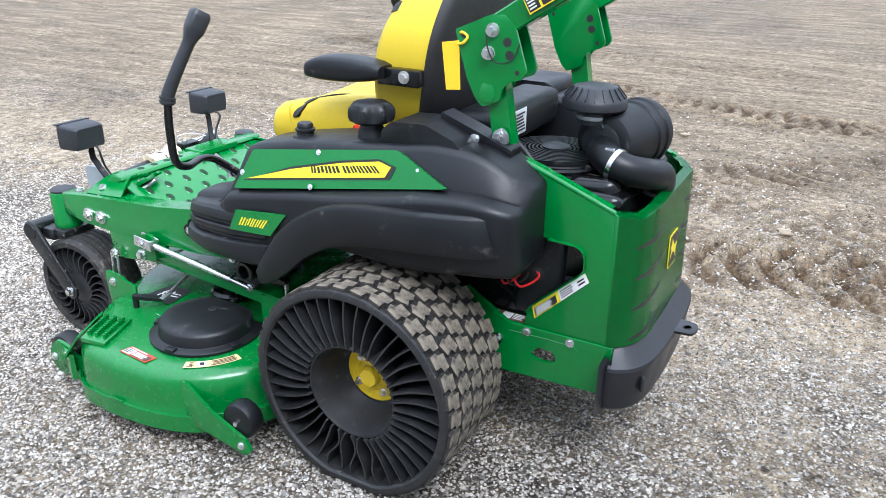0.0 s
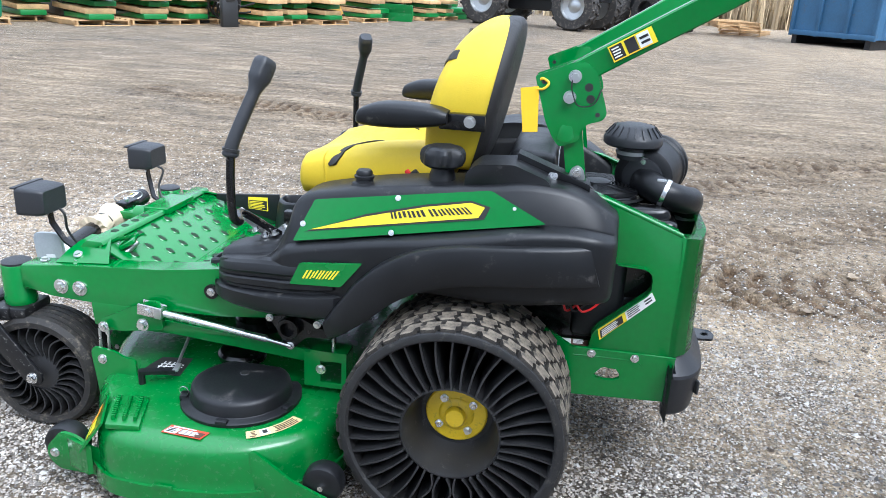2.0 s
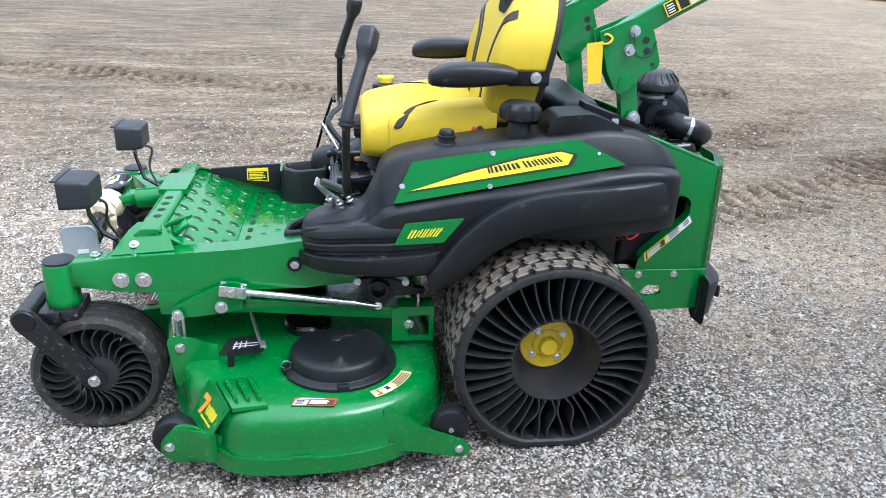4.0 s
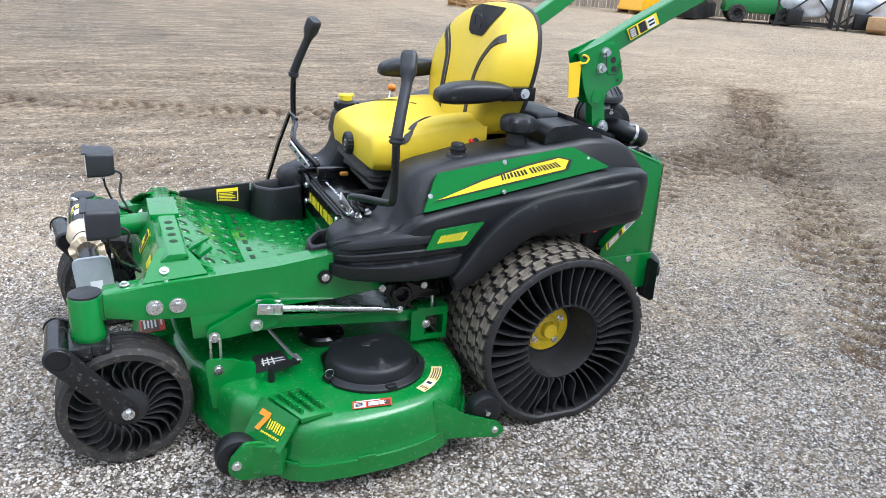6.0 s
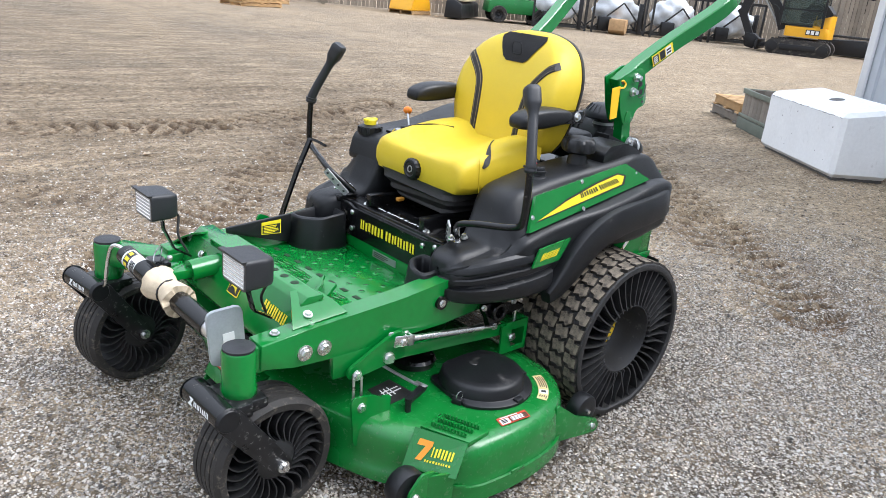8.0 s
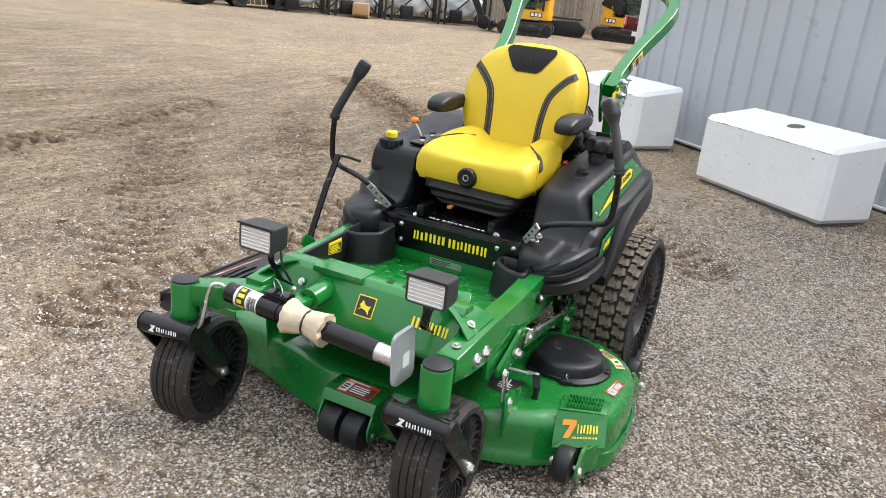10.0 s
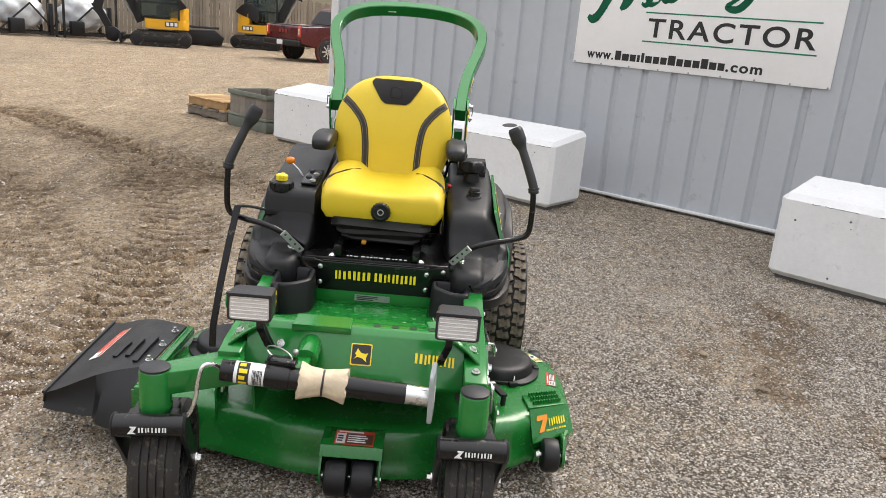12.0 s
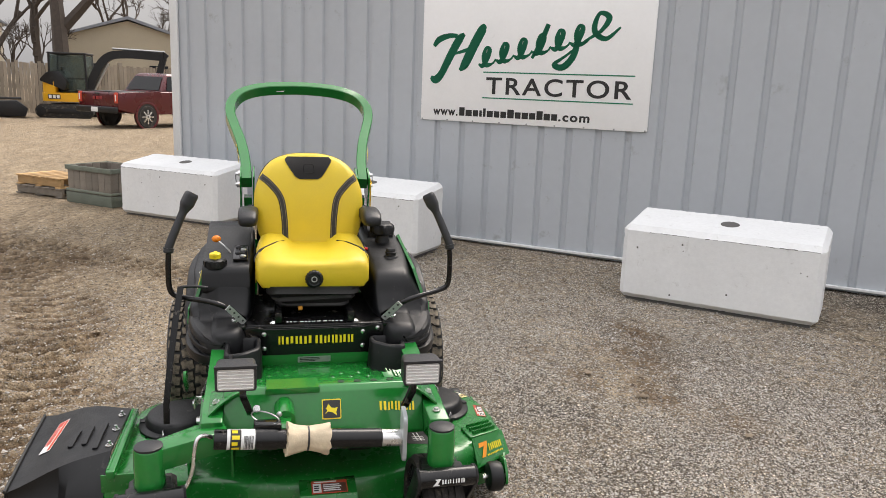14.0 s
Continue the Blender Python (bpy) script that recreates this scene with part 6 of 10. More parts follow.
# -- lift linkage on both sides --
for s in (1, -1):
    bm = B()
    prism(bm, rounded([(1.142, 0.318), (1.13, 0.335), (1.06, 0.325), (1.035, 0.31), (0.995, 0.305), (0.995, 0.235), (1.045, 0.225), (1.06, 0.18), (1.125, 0.165)], 0.010), "y", s * 0.482, s * 0.490, 0.001)
    tw = part("deck_tower", bm, M_GREEN, mower, "green deck hanger plate")
    bm = B()
    bolt(bm, (1.104, s * 0.490, 0.296), (0, s, 0), 0.011, 0.010)
    part("tower_bolt", bm, M_ZINC, tw)
    bm = B()
    for dx in (-0.014, 0.014):
        tube(bm, [(1.107 + dx, s * 0.470, 0.30), (1.107 + dx, s * 0.466, 0.385)], 0.0045, 8, 1)
    bolt(bm, (1.108, s * 0.462, 0.392), (0, s, 0), 0.012, 0.012)
    part("hanger_link", bm, M_ZINC, mower, "zinc hanger link")
    bm = B()
    prism(bm, rounded([(1.130, 0.375), (1.128, 0.408), (0.965, 0.488), (0.925, 0.488), (0.918, 0.400), (0.985, 0.388), (1.06, 0.378)], 0.012), "y", s * 0.438, s * 0.450, 0.001)
    ar = part("lift_arm", bm, M_GREEN, mower, "green lift bell crank")
    bm = B()
    bolt(bm, (0.983, s * 0.450, 0.410), (0, s, 0), 0.014, 0.018)
    part("arm_bolt", bm, M_ZINC, ar)
    bm = B()
    prism(bm, [(1.17, 0.45), (0.90, 0.45), (0.90, 0.375), (1.165, 0.375)], "y", s * 0.405, s * 0.425, 0.003)
    part("hanger_plate", bm, M_GREEN, mower)
    bm = B()
    prism(bm, [(0.95, 0.425), (0.95, 0.385), (0.45, 0.345), (0.36, 0.360), (0.36, 0.385), (0.47, 0.385)], "y", s * 0.420, s * 0.432, 0.001)
    part("rocker_bar", bm, M_GREEN, mower, "green rocker bar")
    bm = B()
    cyl(bm, (0.925, s * 0.458, 0.461), (0.585, s * 0.450, 0.413), 0.0105, n=12)
    cyl(bm, (0.595, s * 0.450, 0.414), (0.515, s * 0.446, 0.398), 0.0065, n=10)
    rod = part("lift_rod", bm, M_ZINC, mower, "bright zinc adjuster rod")
    bm = B()
    for e in (-1, 1):
        box(bm, (0.945, s * 0.458 + e * 0.016, 0.467), (0.078, 0.006, 0.036), pose(0, 0, 0, 0, -8, 0), 0.006)
    box(bm, (0.912, s * 0.458, 0.462), (0.014, 0.038, 0.034), None, 0.006)
    bolt(bm, (0.950, s * 0.475, 0.466), (0, s, 0), 0.010, 0.008)
    part("rod_clevis", bm, M_ZINC, rod)
    bm = B()
    prism(bm, rounded([(0.585, 0.480), (0.55, 0.49), (0.49, 0.49), (0.41, 0.455), (0.372, 0.45), (0.38, 0.435), (0.47, 0.43), (0.505, 0.39), (0.535, 0.39), (0.55, 0.43), (0.57, 0.46)], 0.010), "y", s * 0.415, s * 0.440, 0.002)
    lathe(bm, [(0.020, 0.0), (0.033, 0.0), (0.034, 0.028), (0.031, 0.032), (0.022, 0.032), (0.019, 0.028), (0.019, 0.004)], (0.518, s * 0.432, 0.458), (0, s, 0), 24, closed=True)
    bc = part("bell_crank", bm, M_BLACK, mower, "black cast bell crank")
    for cx_, cz_, cr_ in ((0.518, 0.398, 0.009), (0.580, 0.480, 0.008), (0.435, 0.475, 0.008)):
        bm = B()
        bolt(bm, (cx_, s * 0.441, cz_), (0, s, 0), cr_, 0.010)
        part("crank_bolt", bm, M_ZINC, bc)
    bm = B()
    cyl(bm, (0.392, s * 0.418, 0.36), (0.392, s * 0.418, 0.44), 0.007, n=10)
    ball(bm, (0.392, s * 0.418, 0.44), 0.011, n=10)
    part("hanger_stud", bm, M_ZINC, mower, "zinc hanger stud")
    bm = B()
    for x0, x1, z0, z1 in ((0.345, 0.360, 0.275, 0.392), (0.425, 0.475, 0.275, 0.385), (0.36, 0.425, 0.275, 0.292), (0.36, 0.425, 0.362, 0.392)):
        box(bm, ((x0 + x1) / 2, s * 0.440, (z0 + z1) / 2), (x1 - x0, 0.008, z1 - z0))
    box(bm, (0.40, s * 0.410, 0.388), (0.11, 0.065, 0.008))
    box(bm, (0.349, s * 0.410, 0.33), (0.008, 0.065, 0.12))
    tw = part("deck_tower", bm, M_GREEN, mower, "green rear deck hanger box")
    bm = B()
    bolt(bm, (0.423, s * 0.445, 0.335), (0, s, 0), 0.011, 0.010)
    part("tower_bolt", bm, M_ZINC, tw)
bm = B()
prism(bm, rounded([(0.80, 0.45), (0.84, 0.47), (0.91, 0.54), (0.90, 0.58), (0.85, 0.56), (0.79, 0.48)], 0.02), "y", -0.52, -0.51, 0.001)
part("chute_shield", bm, M_GREEN, mower, "curved green guard beside the wheel")

# discharge chute: a sloping sheet, a folded outer lip, and a hollowed front apron
IB, OB, OF, IF = Vector((0.600, -0.767, 0.309)), Vector((0.372, -1.166, 0.197)), Vector((1.058, -1.128, 0.203)), Vector((0.985, -0.778, 0.309))
bm = B()
grid = []
for i in range(13):
    u = i / 12
    row = []
    for j in range(9):
        v = j / 8
        p = IB.lerp(IF, u).lerp(OB.lerp(OF, u), v)
        dome = 0.026 * math.sin(math.pi * min(1, v * 1.15)) ** 1.3 * (1 - 0.35 * u)
        row.append(bm.verts.new(p + Vector((0, 0, dome))))
    grid.append(row)
for r0, r1 in zip(grid, grid[1:]):
    for j in range(8):
        bm.faces.new((r0[j], r0[j + 1], r1[j + 1], r1[j]))
# outer lip and back edge
lip = [bm.verts.new(r[-1].co + Vector((0, -0.004, -0.034))) for r in grid]
for i in range(12):
    bm.faces.new((grid[i][-1], lip[i], lip[i + 1], grid[i + 1][-1]))
back = [bm.verts.new(v.co + Vector((-0.004, 0, -0.03))) for v in grid[0]]
for j in range(8):
    bm.faces.new((grid[0][j], back[j], back[j + 1], grid[0][j + 1]))
# front apron falling from the sheet's front edge
foot = [Vector((1.125, -0.80, 0.112)), Vector((1.122, -0.84, 0.112)), Vector((1.115, -0.885, 0.115)), Vector((1.100, -0.930, 0.120)), Vector((1.066, -0.955, 0.128)), Vector((1.064, -1.005, 0.130)), Vector((1.063, -1.05, 0.134)), Vector((1.062, -1.095, 0.138)), Vector((1.062, -1.132, 0.146))]
prev = grid[-1]
for k in range(1, 5):
    w = k / 4
    cur = [bm.verts.new(grid[-1][j].co.lerp(foot[j], w) + Vector((0.018 * math.sin(math.pi * w) * (1 if j < 4 else -0.6), 0, 0))) for j in range(9)]
    for j in range(8):
        bm.faces.new((prev[j], prev[j + 1], cur[j + 1], cur[j]))
    prev = cur
bmesh.ops.recalc_face_normals(bm, faces=bm.faces[:])
bmesh.ops.solidify(bm, geom=bm.faces[:], thickness=0.006)
chute = part("discharge_chute", bm, M_PLASTIC, mower, "black moulded discharge chute with ribs", 28)


def on_chute(x, y):
    u = (x - 0.60 + (0.60 - 0.372) * min(1, (-0.767 - y) / 0.4)) / 0.50
    v = min(1.0, max(0.0, (-0.767 - y) / 0.375))
    return Vector((x, y, 0.309 - 0.108 * v + 0.026 * math.sin(math.pi * min(1, v * 1.15)) ** 1.3 * (1 - 0.35 * min(1, max(0, u)))))


for (x0, y0), (x1, y1) in (((0.877, -0.946), (0.755, -0.938)), ((0.890, -0.893), (0.744, -0.890)), ((0.947, -0.842), (0.734, -0.840))):
    bm = B()
    bar(bm, [on_chute(x0, y0), on_chute((x0 + x1) / 2, (y0 + y1) / 2) + Vector((0, 0, 0.005)), on_chute(x1, y1) + Vector((0, 0, 0.003))], (0, 1, 0), 0.017, 0.016)
    part("chute_rib", bm, M_PLASTIC, chute)
bm = B()
tube(bm, [OB + Vector((0, 0, 0.004)), OB.lerp(OF, 0.5) + Vector((0, -0.002, 0.004)), OF + Vector((0, 0, 0.004))], 0.006, 8, 6)
part("chute_rim", bm, M_LBLACK, chute, "rolled black rim")
for x in (0.664, 0.801, 0.940):
    bm = B()
    p = on_chute(x, -0.792)
    cyl(bm, p, p + Vector((0, 0, 0.022)), 0.006, n=10)
    bolt(bm, p + Vector((0, 0, 0.004)), (0, 0, 1), 0.010, 0.008)
    part("chute_bolt", bm, M_ZINC, chute)
q = [on_chute(0.545, -1.060) + Vector((0, 0, 0.003)), on_chute(0.815, -1.075) + Vector((0, 0, 0.003)), on_chute(0.815, -1.035) + Vector((0, 0, 0.003)), on_chute(0.545, -1.020) + Vector((0, 0, 0.003))]
label("danger_label", q, M_WHITE, [(M_LRED, [rect(0.02, 0.68, 0.98, 0.96), rect(0.02, 0.08, 0.2, 0.6)])], [(M_LRED, 0.24, 0.08, 0.95, 0.62, 4)], words="red and white label on the chute")
bm = B()
box(bm, (0.86, -0.755, 0.285), (0.56, 0.03, 0.03), None, 0.004)
cyl(bm, (0.58, -0.765, 0.292), (1.12, -0.765, 0.292), 0.010, n=10)
part("chute_hinge", bm, M_GREEN, mower, "green chute hinge bar")
bm = B()
box(bm, (1.100, -0.735, 0.235), (0.010, 0.12, 0.07), None, 0.003)
part("deck_end_plate", bm, M_DECK, mower)

# -- headlights --
for yy, zz in ((0.315, 0.733), (-0.302, 0.742)):
    bm = B()
    pts = rounded([(-0.066, -0.044), (0.066, -0.044), (0.066, 0.044), (-0.066, 0.044)], 0.014)
    rings = []
    for dx, k in ((1.335, 0.80), (1.342, 0.90), (1.36, 0.96), (1.415, 1.0), (1.424, 1.0)):
        rings.append([bm.verts.new((dx, yy + a * k, zz + b * k)) for a, b in pts])
    loft(bm, rings)
    lh = part("work_light", bm, M_GREY, mower, "rectangular grey work light on a stalk")
    bm = B()
    prism(bm, rounded([(yy - 0.058, zz - 0.038), (yy + 0.058, zz - 0.038), (yy + 0.058, zz + 0.032), (yy - 0.058, zz + 0.032)], 0.008), "x", 1.4235, 1.4255)
    part("lens", bm, M_LENS, lh, "clear ribbed lens")
    bm = B()
    for i in range(6):
        z = zz - 0.032 + 0.0115 * i
        box(bm, (1.4262, yy, z), (0.002, 0.108, 0.0022))
    tagged(part("lens_rib", bm, M_WHITE, lh), kind="stuff")
    bm = B()
    prism(bm, rounded([(-0.067, 0.040), (0.067, 0.040), (0.067, 0.046), (-0.067, 0.046)], 0.003), "x", 1.42, 1.436)
    for v in bm.verts:
        v.co.y, v.co.z = v.co.y + yy, v.co.z + zz
    part("light_brow", bm, M_GREY, lh)
    ins = -0.02 if yy > 0 else 0.02
    bm = B()
    bar(bm, [(1.375, yy + ins, zz - 0.040), (1.370, yy + ins, zz - 0.085), (1.345, yy + ins * 2, zz - 0.15), (1.29, yy + ins * 2, zz - 0.185)], (0, 1, 0), 0.022, 0.006)
    part("light_stalk", bm, M_BLACK, lh)
    bm = B()
    tube(bm, [(1.345, yy + ins, zz - 0.03), (1.315, yy + ins * 0.5, zz - 0.05), (1.325, yy + ins * 1.5, zz - 0.11), (1.30, yy + ins * 2.4, zz - 0.17)], 0.0042, 8, 6)
    part("light_cable", bm, M_HOSE, lh)
    bm = B()
    bolt(bm, (1.372, yy + ins, zz - 0.052), (1, 0, 0), 0.008, 0.010)
    part("stalk_bolt", bm, M_ZINC, lh)

# -- jack carried across the front --
JA, JB = Vector((1.462, -0.372, 0.553)), Vector((1.428, 0.175, 0.506))
JD = (JB - JA).normalized()
bm = B()
cyl(bm, JA, JB, 0.0325, n=28)
jack = part("trailer_jack", bm, M_BLACK, mower, "black tubular jack strapped across the front")
bm = B()
cyl(bm, JB - JD * 0.02, JB + JD * 0.075, 0.0295, n=28)
part("inner_tube", bm, M_ZINC, jack, "bright zinc inner tube")
bm = B()
prism(bm, rounded([(-0.052, -0.085), (0.052, -0.085), (0.052, 0.085), (-0.052, 0.085)], 0.02), "y", -0.004, 0.010, 0.004)
ft = part("jack_foot", bm, mat("galvanised_foot", (0.42, 0.45, 0.46), 0.5, metal=0.3, var=0.12, scale=12), jack, "dull galvanised foot plate")
ft.matrix_basis = pose(JB.x - 0.010, 0.253, 0.512, 0, 5, -4)
bm = B()
patch(bm, [(0.012, 0.0108, -0.035), (-0.022, 0.0108, -0.035), (-0.022, 0.0108, 0.012), (0.012, 0.0108, 0.012)], FULL, 0, 0.001)
st = part("foot_label", bm, M_WHITE, jack)
st.matrix_basis = ft.matrix_basis
bm = B()
prof = [(0.0345, 0.228), (0.058, 0.230), (0.053, 0.242), (0.047, 0.262), (0.042, 0.282), (0.0395, 0.296), (0.040, 0.306), (0.043, 0.322), (0.046, 0.342), (0.051, 0.360), (0.054, 0.370), (0.0345, 0.371)]
lathe(bm, prof, JA, JD, 44)
for v in bm.verts:
    along = (v.co - JA).dot(JD)
    out = (v.co - JA - JD * along).normalized()
    v.co += out * (0.0035 * noise.noise(v.co * 60) + 0.004 * noise.noise(v.co * 21)) + JD * 0.010 * noise.noise(out * 3.0 + Vector((along * 9, 0, 0)))
part("cardboard_wrap", bm, M_CARD, jack, "torn cardboard wrap tied round the tube", 25)
bm = B()
lathe(bm, [(0.0385, 0.297), (0.0418, 0.298), (0.0418, 0.303), (0.0385, 0.304)], JA, JD, 14, closed=True)
part("wrap_tie", bm, M_LBLACK, jack)
def tube_label(t0, t1, a0, a1, r, material, words=""):
    """A thin sheet bent round the jack's tube."""
    bm = B()
    d, u, v = frame_of(JD)
    rows = []
    for k in range(13):
        a = radians(a0 + (a1 - a0) * k / 12)
        w = u * math.cos(a) + v * math.sin(a)
        rows.append([bm.verts.new(JA + JD * t + w * q) for t, q in ((t0, r), (t1, r), (t1, r - 0.0004), (t0, r - 0.0004))])
    loft(bm, rows)
    return part("jack_label", bm, material, jack, words)


tube_label(0.040, 0.128, -75, 110, 0.0331, M_WHITE, "white label with yellow print and a bar field")
tube_label(0.050, 0.084, -60, 95, 0.0334, M_LBLACK)
for k in range(4):
    tube_label(0.055, 0.079 - 0.006 * (k % 2), -48 + 36 * k, -26 + 36 * k, 0.0337, M_LYELLOW)
for k in range(9):
    tube_label(0.093 + 0.0033 * k, 0.0945 + 0.0033 * k + 0.0006 * (k % 3), -45, 45, 0.0334, M_LBLACK)
bm = B()
lathe(bm, [(0.034, 0.13), (0.036, 0.131), (0.036, 0.20), (0.034, 0.201)], JA, JD, 24, closed=True)
box(bm, JA + JD * 0.17 + Vector((-0.03, 0, 0.035)), (0.05, 0.09, 0.025), None, 0.005)
part("jack_clamp", bm, M_BLACK, jack)
bm = B()
cyl(bm, (1.24, -0.145, 0.560), (1.345, -0.145, 0.552), 0.036, n=24)
box(bm, (1.385, -0.17, 0.55), (0.09, 0.09, 0.03), None, 0.005)
part("jack_mount", bm, M_GREEN, mower, "green mounting boss for the jack")
bm = B()
tube(bm, [(1.46, -0.378, 0.56), (1.475, -0.400, 0.575), (1.49, -0.42, 0.57), (1.50, -0.43, 0.53), (1.507, -0.435, 0.48), (1.51, -0.455, 0.425), (1.525, -0.485, 0.405), (1.535, -0.515, 0.400)], 0.0068, 10, 6)
part("crank_handle", bm, M_ZINC, jack, "bent zinc crank handle")
bm = B()
tube(bm, [(1.42 + 0.02 * math.cos(t) * 1.6, -0.21 + 0.045 * math.cos(t), 0.60 + 0.02 * math.sin(t)) for t in np.linspace(0, 6.28, 12)], 0.0022, 6, 3)
ball(bm, (1.40, -0.165, 0.60), 0.010, n=8)
part("lanyard", bm, M_STEEL, jack, "thin wire lanyard")
bm = B()
cyl(bm, (1.27, -0.05, 0.40), (1.26, 0.08, 0.395), 0.005, n=8)
lathe(bm, [(0.010, 0.0), (0.010, 0.09)], (1.26, 0.08, 0.395), (0, 1, 0), 12)
for i in range(9):
    lathe(bm, [(0.010, 0.004 + 0.009 * i), (0.014, 0.0085 + 0.009 * i), (0.010, 0.013 + 0.009 * i)], (1.26, 0.08, 0.395), (0, 1, 0), 12)
part("tension_spring", bm, M_BLACK, mower, "black coil spring under the front panel")
bm = B()
prism(bm, [(1.28, 0.45), (1.24, 0.30), (0.70, 0.28), (0.70, 0.45)], "y", -0.33, -0.322, 0.001)
part("under_plate", bm, M_GREEN, mower)

# -- rear body and engine --
HOLE = [(-0.370, 0.362), (-0.388, 0.384), (-0.400, 0.389), (-0.413, 0.386), (-0.432, 0.387), (-0.443, 0.372), (-0.444, 0.358), (-0.428, 0.349), (-0.398, 0.347), (-0.378, 0.352)]
for s in (1, -1):
    bm = B()
    prism(bm, [(-0.30, 0.905), (-0.36, 0.885), (-0.560, 0.809), (-0.575, 0.800), (-0.575, 0.441), (-0.345, 0.441), (-0.352, 0.487), (-0.362, 0.508), (-0.492, 0.628), (-0.503, 0.645), (-0.503, 0.672), (-0.499, 0.690), (-0.489, 0.702), (-0.474, 0.708), (-0.30, 0.712)], "y", s * 0.300, s * 0.306, 0.0015)
    sp_ = part("rear_side_panel", bm, M_GREEN, mower, "green rear side panel")
    # the drawn lip round the opening, and the folded top edge
    bm = B()
    bar(bm, [(-0.352, s * 0.297, 0.487), (-0.362, s * 0.297, 0.506), (-0.490, s * 0.297, 0.626), (-0.501, s * 0.297, 0.645), (-0.501, s * 0.297, 0.672), (-0.497, s * 0.297, 0.689), (-0.487, s * 0.297, 0.700), (-0.474, s * 0.297, 0.706), (-0.40, s * 0.297, 0.709)], (0, 1, 0), 0.040, 0.003)
    part("opening_lip", bm, M_GREEN, sp_)
    bm = B()
    tube(bm, [(-0.30, s * 0.300, 0.903), (-0.36, s * 0.300, 0.884), (-0.46, s * 0.300, 0.846), (-0.563, s * 0.300, 0.806)], 0.0075, 10, 3)
    bar(bm, [(-0.30, s * 0.288, 0.9085), (-0.36, s * 0.288, 0.8895), (-0.46, s * 0.288, 0.8515), (-0.553, s * 0.288, 0.8155)], (0, 1, 0), 0.026, 0.003)
    part("folded_edge", bm, M_GREEN, sp_)
    bm = B()
    prism(bm, [(0.06, 0.46), (-0.17, 0.52), (-0.30, 0.441), (-0.594, 0.441), (-0.592, 0.360), HOLE[6]] + HOLE[5:0:-1] + [HOLE[0], (0.06, 0.40)], "y", s * 0.297, s * 0.311, 0)
    prism(bm, [(0.06, 0.40), HOLE[0]] + HOLE[:6:-1] + [HOLE[6], (-0.592, 0.360), (-0.588, 0.300), (-0.30, 0.288), (0.06, 0.35)], "y", s * 0.297, s * 0.311, 0)
    lo = part("rear_skirt", bm, M_GREEN, mower, "green lower rear skirt with an oval opening")
    bm = B()
    tube(bm, [(-0.595, s * 0.308, 0.4405), (-0.45, s * 0.308, 0.4405), (-0.31, s * 0.308, 0.4405)], 0.0035, 8, 2)
    tube(bm, [(-0.305, s * 0.3105, 0.418), (-0.40, s * 0.3105, 0.420), (-0.485, s * 0.3105, 0.418), (-0.505, s * 0.3105, 0.405)], 0.0022, 6, 3)
    part("skirt_bead", bm, M_GREEN, lo, "pressed bead along the skirt")
    for x in (-0.357, -0.481):
        bm = B()
        bolt(bm, (x, s * 0.311, 0.428), (0, s, 0), 0.009, 0.007)
        part("skirt_bolt", bm, M_ZINC, lo)
bm = B()
bolt(bm, (-0.27, 0.313, 0.385), (0, 1, 0), 0.012, 0.016)
part("hitch_bolt", bm, M_ZINC, mower)
label("caution_label", [(-0.375, 0.3070, 0.472), (-0.516, 0.3070, 0.613), (-0.503, 0.3070, 0.636), (-0.366, 0.3070, 0.508)], M_LYELLOW, [(M_LBLACK, [rect(0.03, 0.06, 0.44, 0.74)]), (M_WHITE, [rect(0.5, 0.0, 1.0, 1.0)])], [(M_WHITE, 0.06, 0.1, 0.42, 0.7, 4), (M_LBLACK, 0.53, 0.12, 0.80, 0.88, 4), (M_LBLACK, 0.84, 0.2, 0.96, 0.8, 2)], words="yellow, black and white caution label on the rear panel")
bm = B()
box(bm, (-0.28, 0.245, 0.436), (0.16, 0.11, 0.008), None, 0.001)
part("battery_shelf", bm, M_GREEN, mower, "green shelf inside the rear opening")
label("shelf_label", [(-0.215, 0.295, 0.4405), (-0.345, 0.295, 0.4405), (-0.345, 0.255, 0.4405), (-0.215, 0.255, 0.4405)], M_LBROWN, [(M_WHITE, [rect(0.4, 0.1, 0.62, 0.9)])], [(M_WHITE, 0.04, 0.1, 0.36, 0.9, 4), (M_WHITE, 0.66, 0.1, 0.96, 0.9, 4)], words="brown label on the shelf")
bm = B()
box(bm, (-0.36, 0.20, 0.58), (0.15, 0.13, 0.26), None, 0.025, 3)
box(bm, (-0.20, 0.15, 0.56), (0.16, 0.16, 0.20), None, 0.02)
part("oil_tank", bm, M_PLASTIC, mower, "black moulded tank in the rear opening")
for k, dx in enumerate((0.0, 0.014, 0.03)):
    bm = B()
    tube(bm, [(-0.255 - dx, 0.262, 0.665), (-0.258 - dx, 0.285, 0.60), (-0.27 - dx * 1.6, 0.288, 0.545), (-0.30 - dx * 2.2, 0.27, 0.56 + 0.01 * k), (-0.32, 0.25, 0.60)], 0.0035, 6, 5)
    part("red_cable", bm, M_RED if k != 1 else M_HOSE, mower, "loose battery cable")
bm = B()
pts = []
corner = [(-0.574, 0.3062), (-0.586, 0.3045), (-0.5955, 0.2985), (-0.602, 0.289)]
pts += corner
for y in np.linspace(0.276, -0.276, 23):
    a = abs(y) / 0.300
    pts.append((-0.600 - 0.052 * (1 - max(0, (a - 0.55) / 0.45) ** 2.2), y))
pts += [(x, -y) for x, y in corner[::-1]]
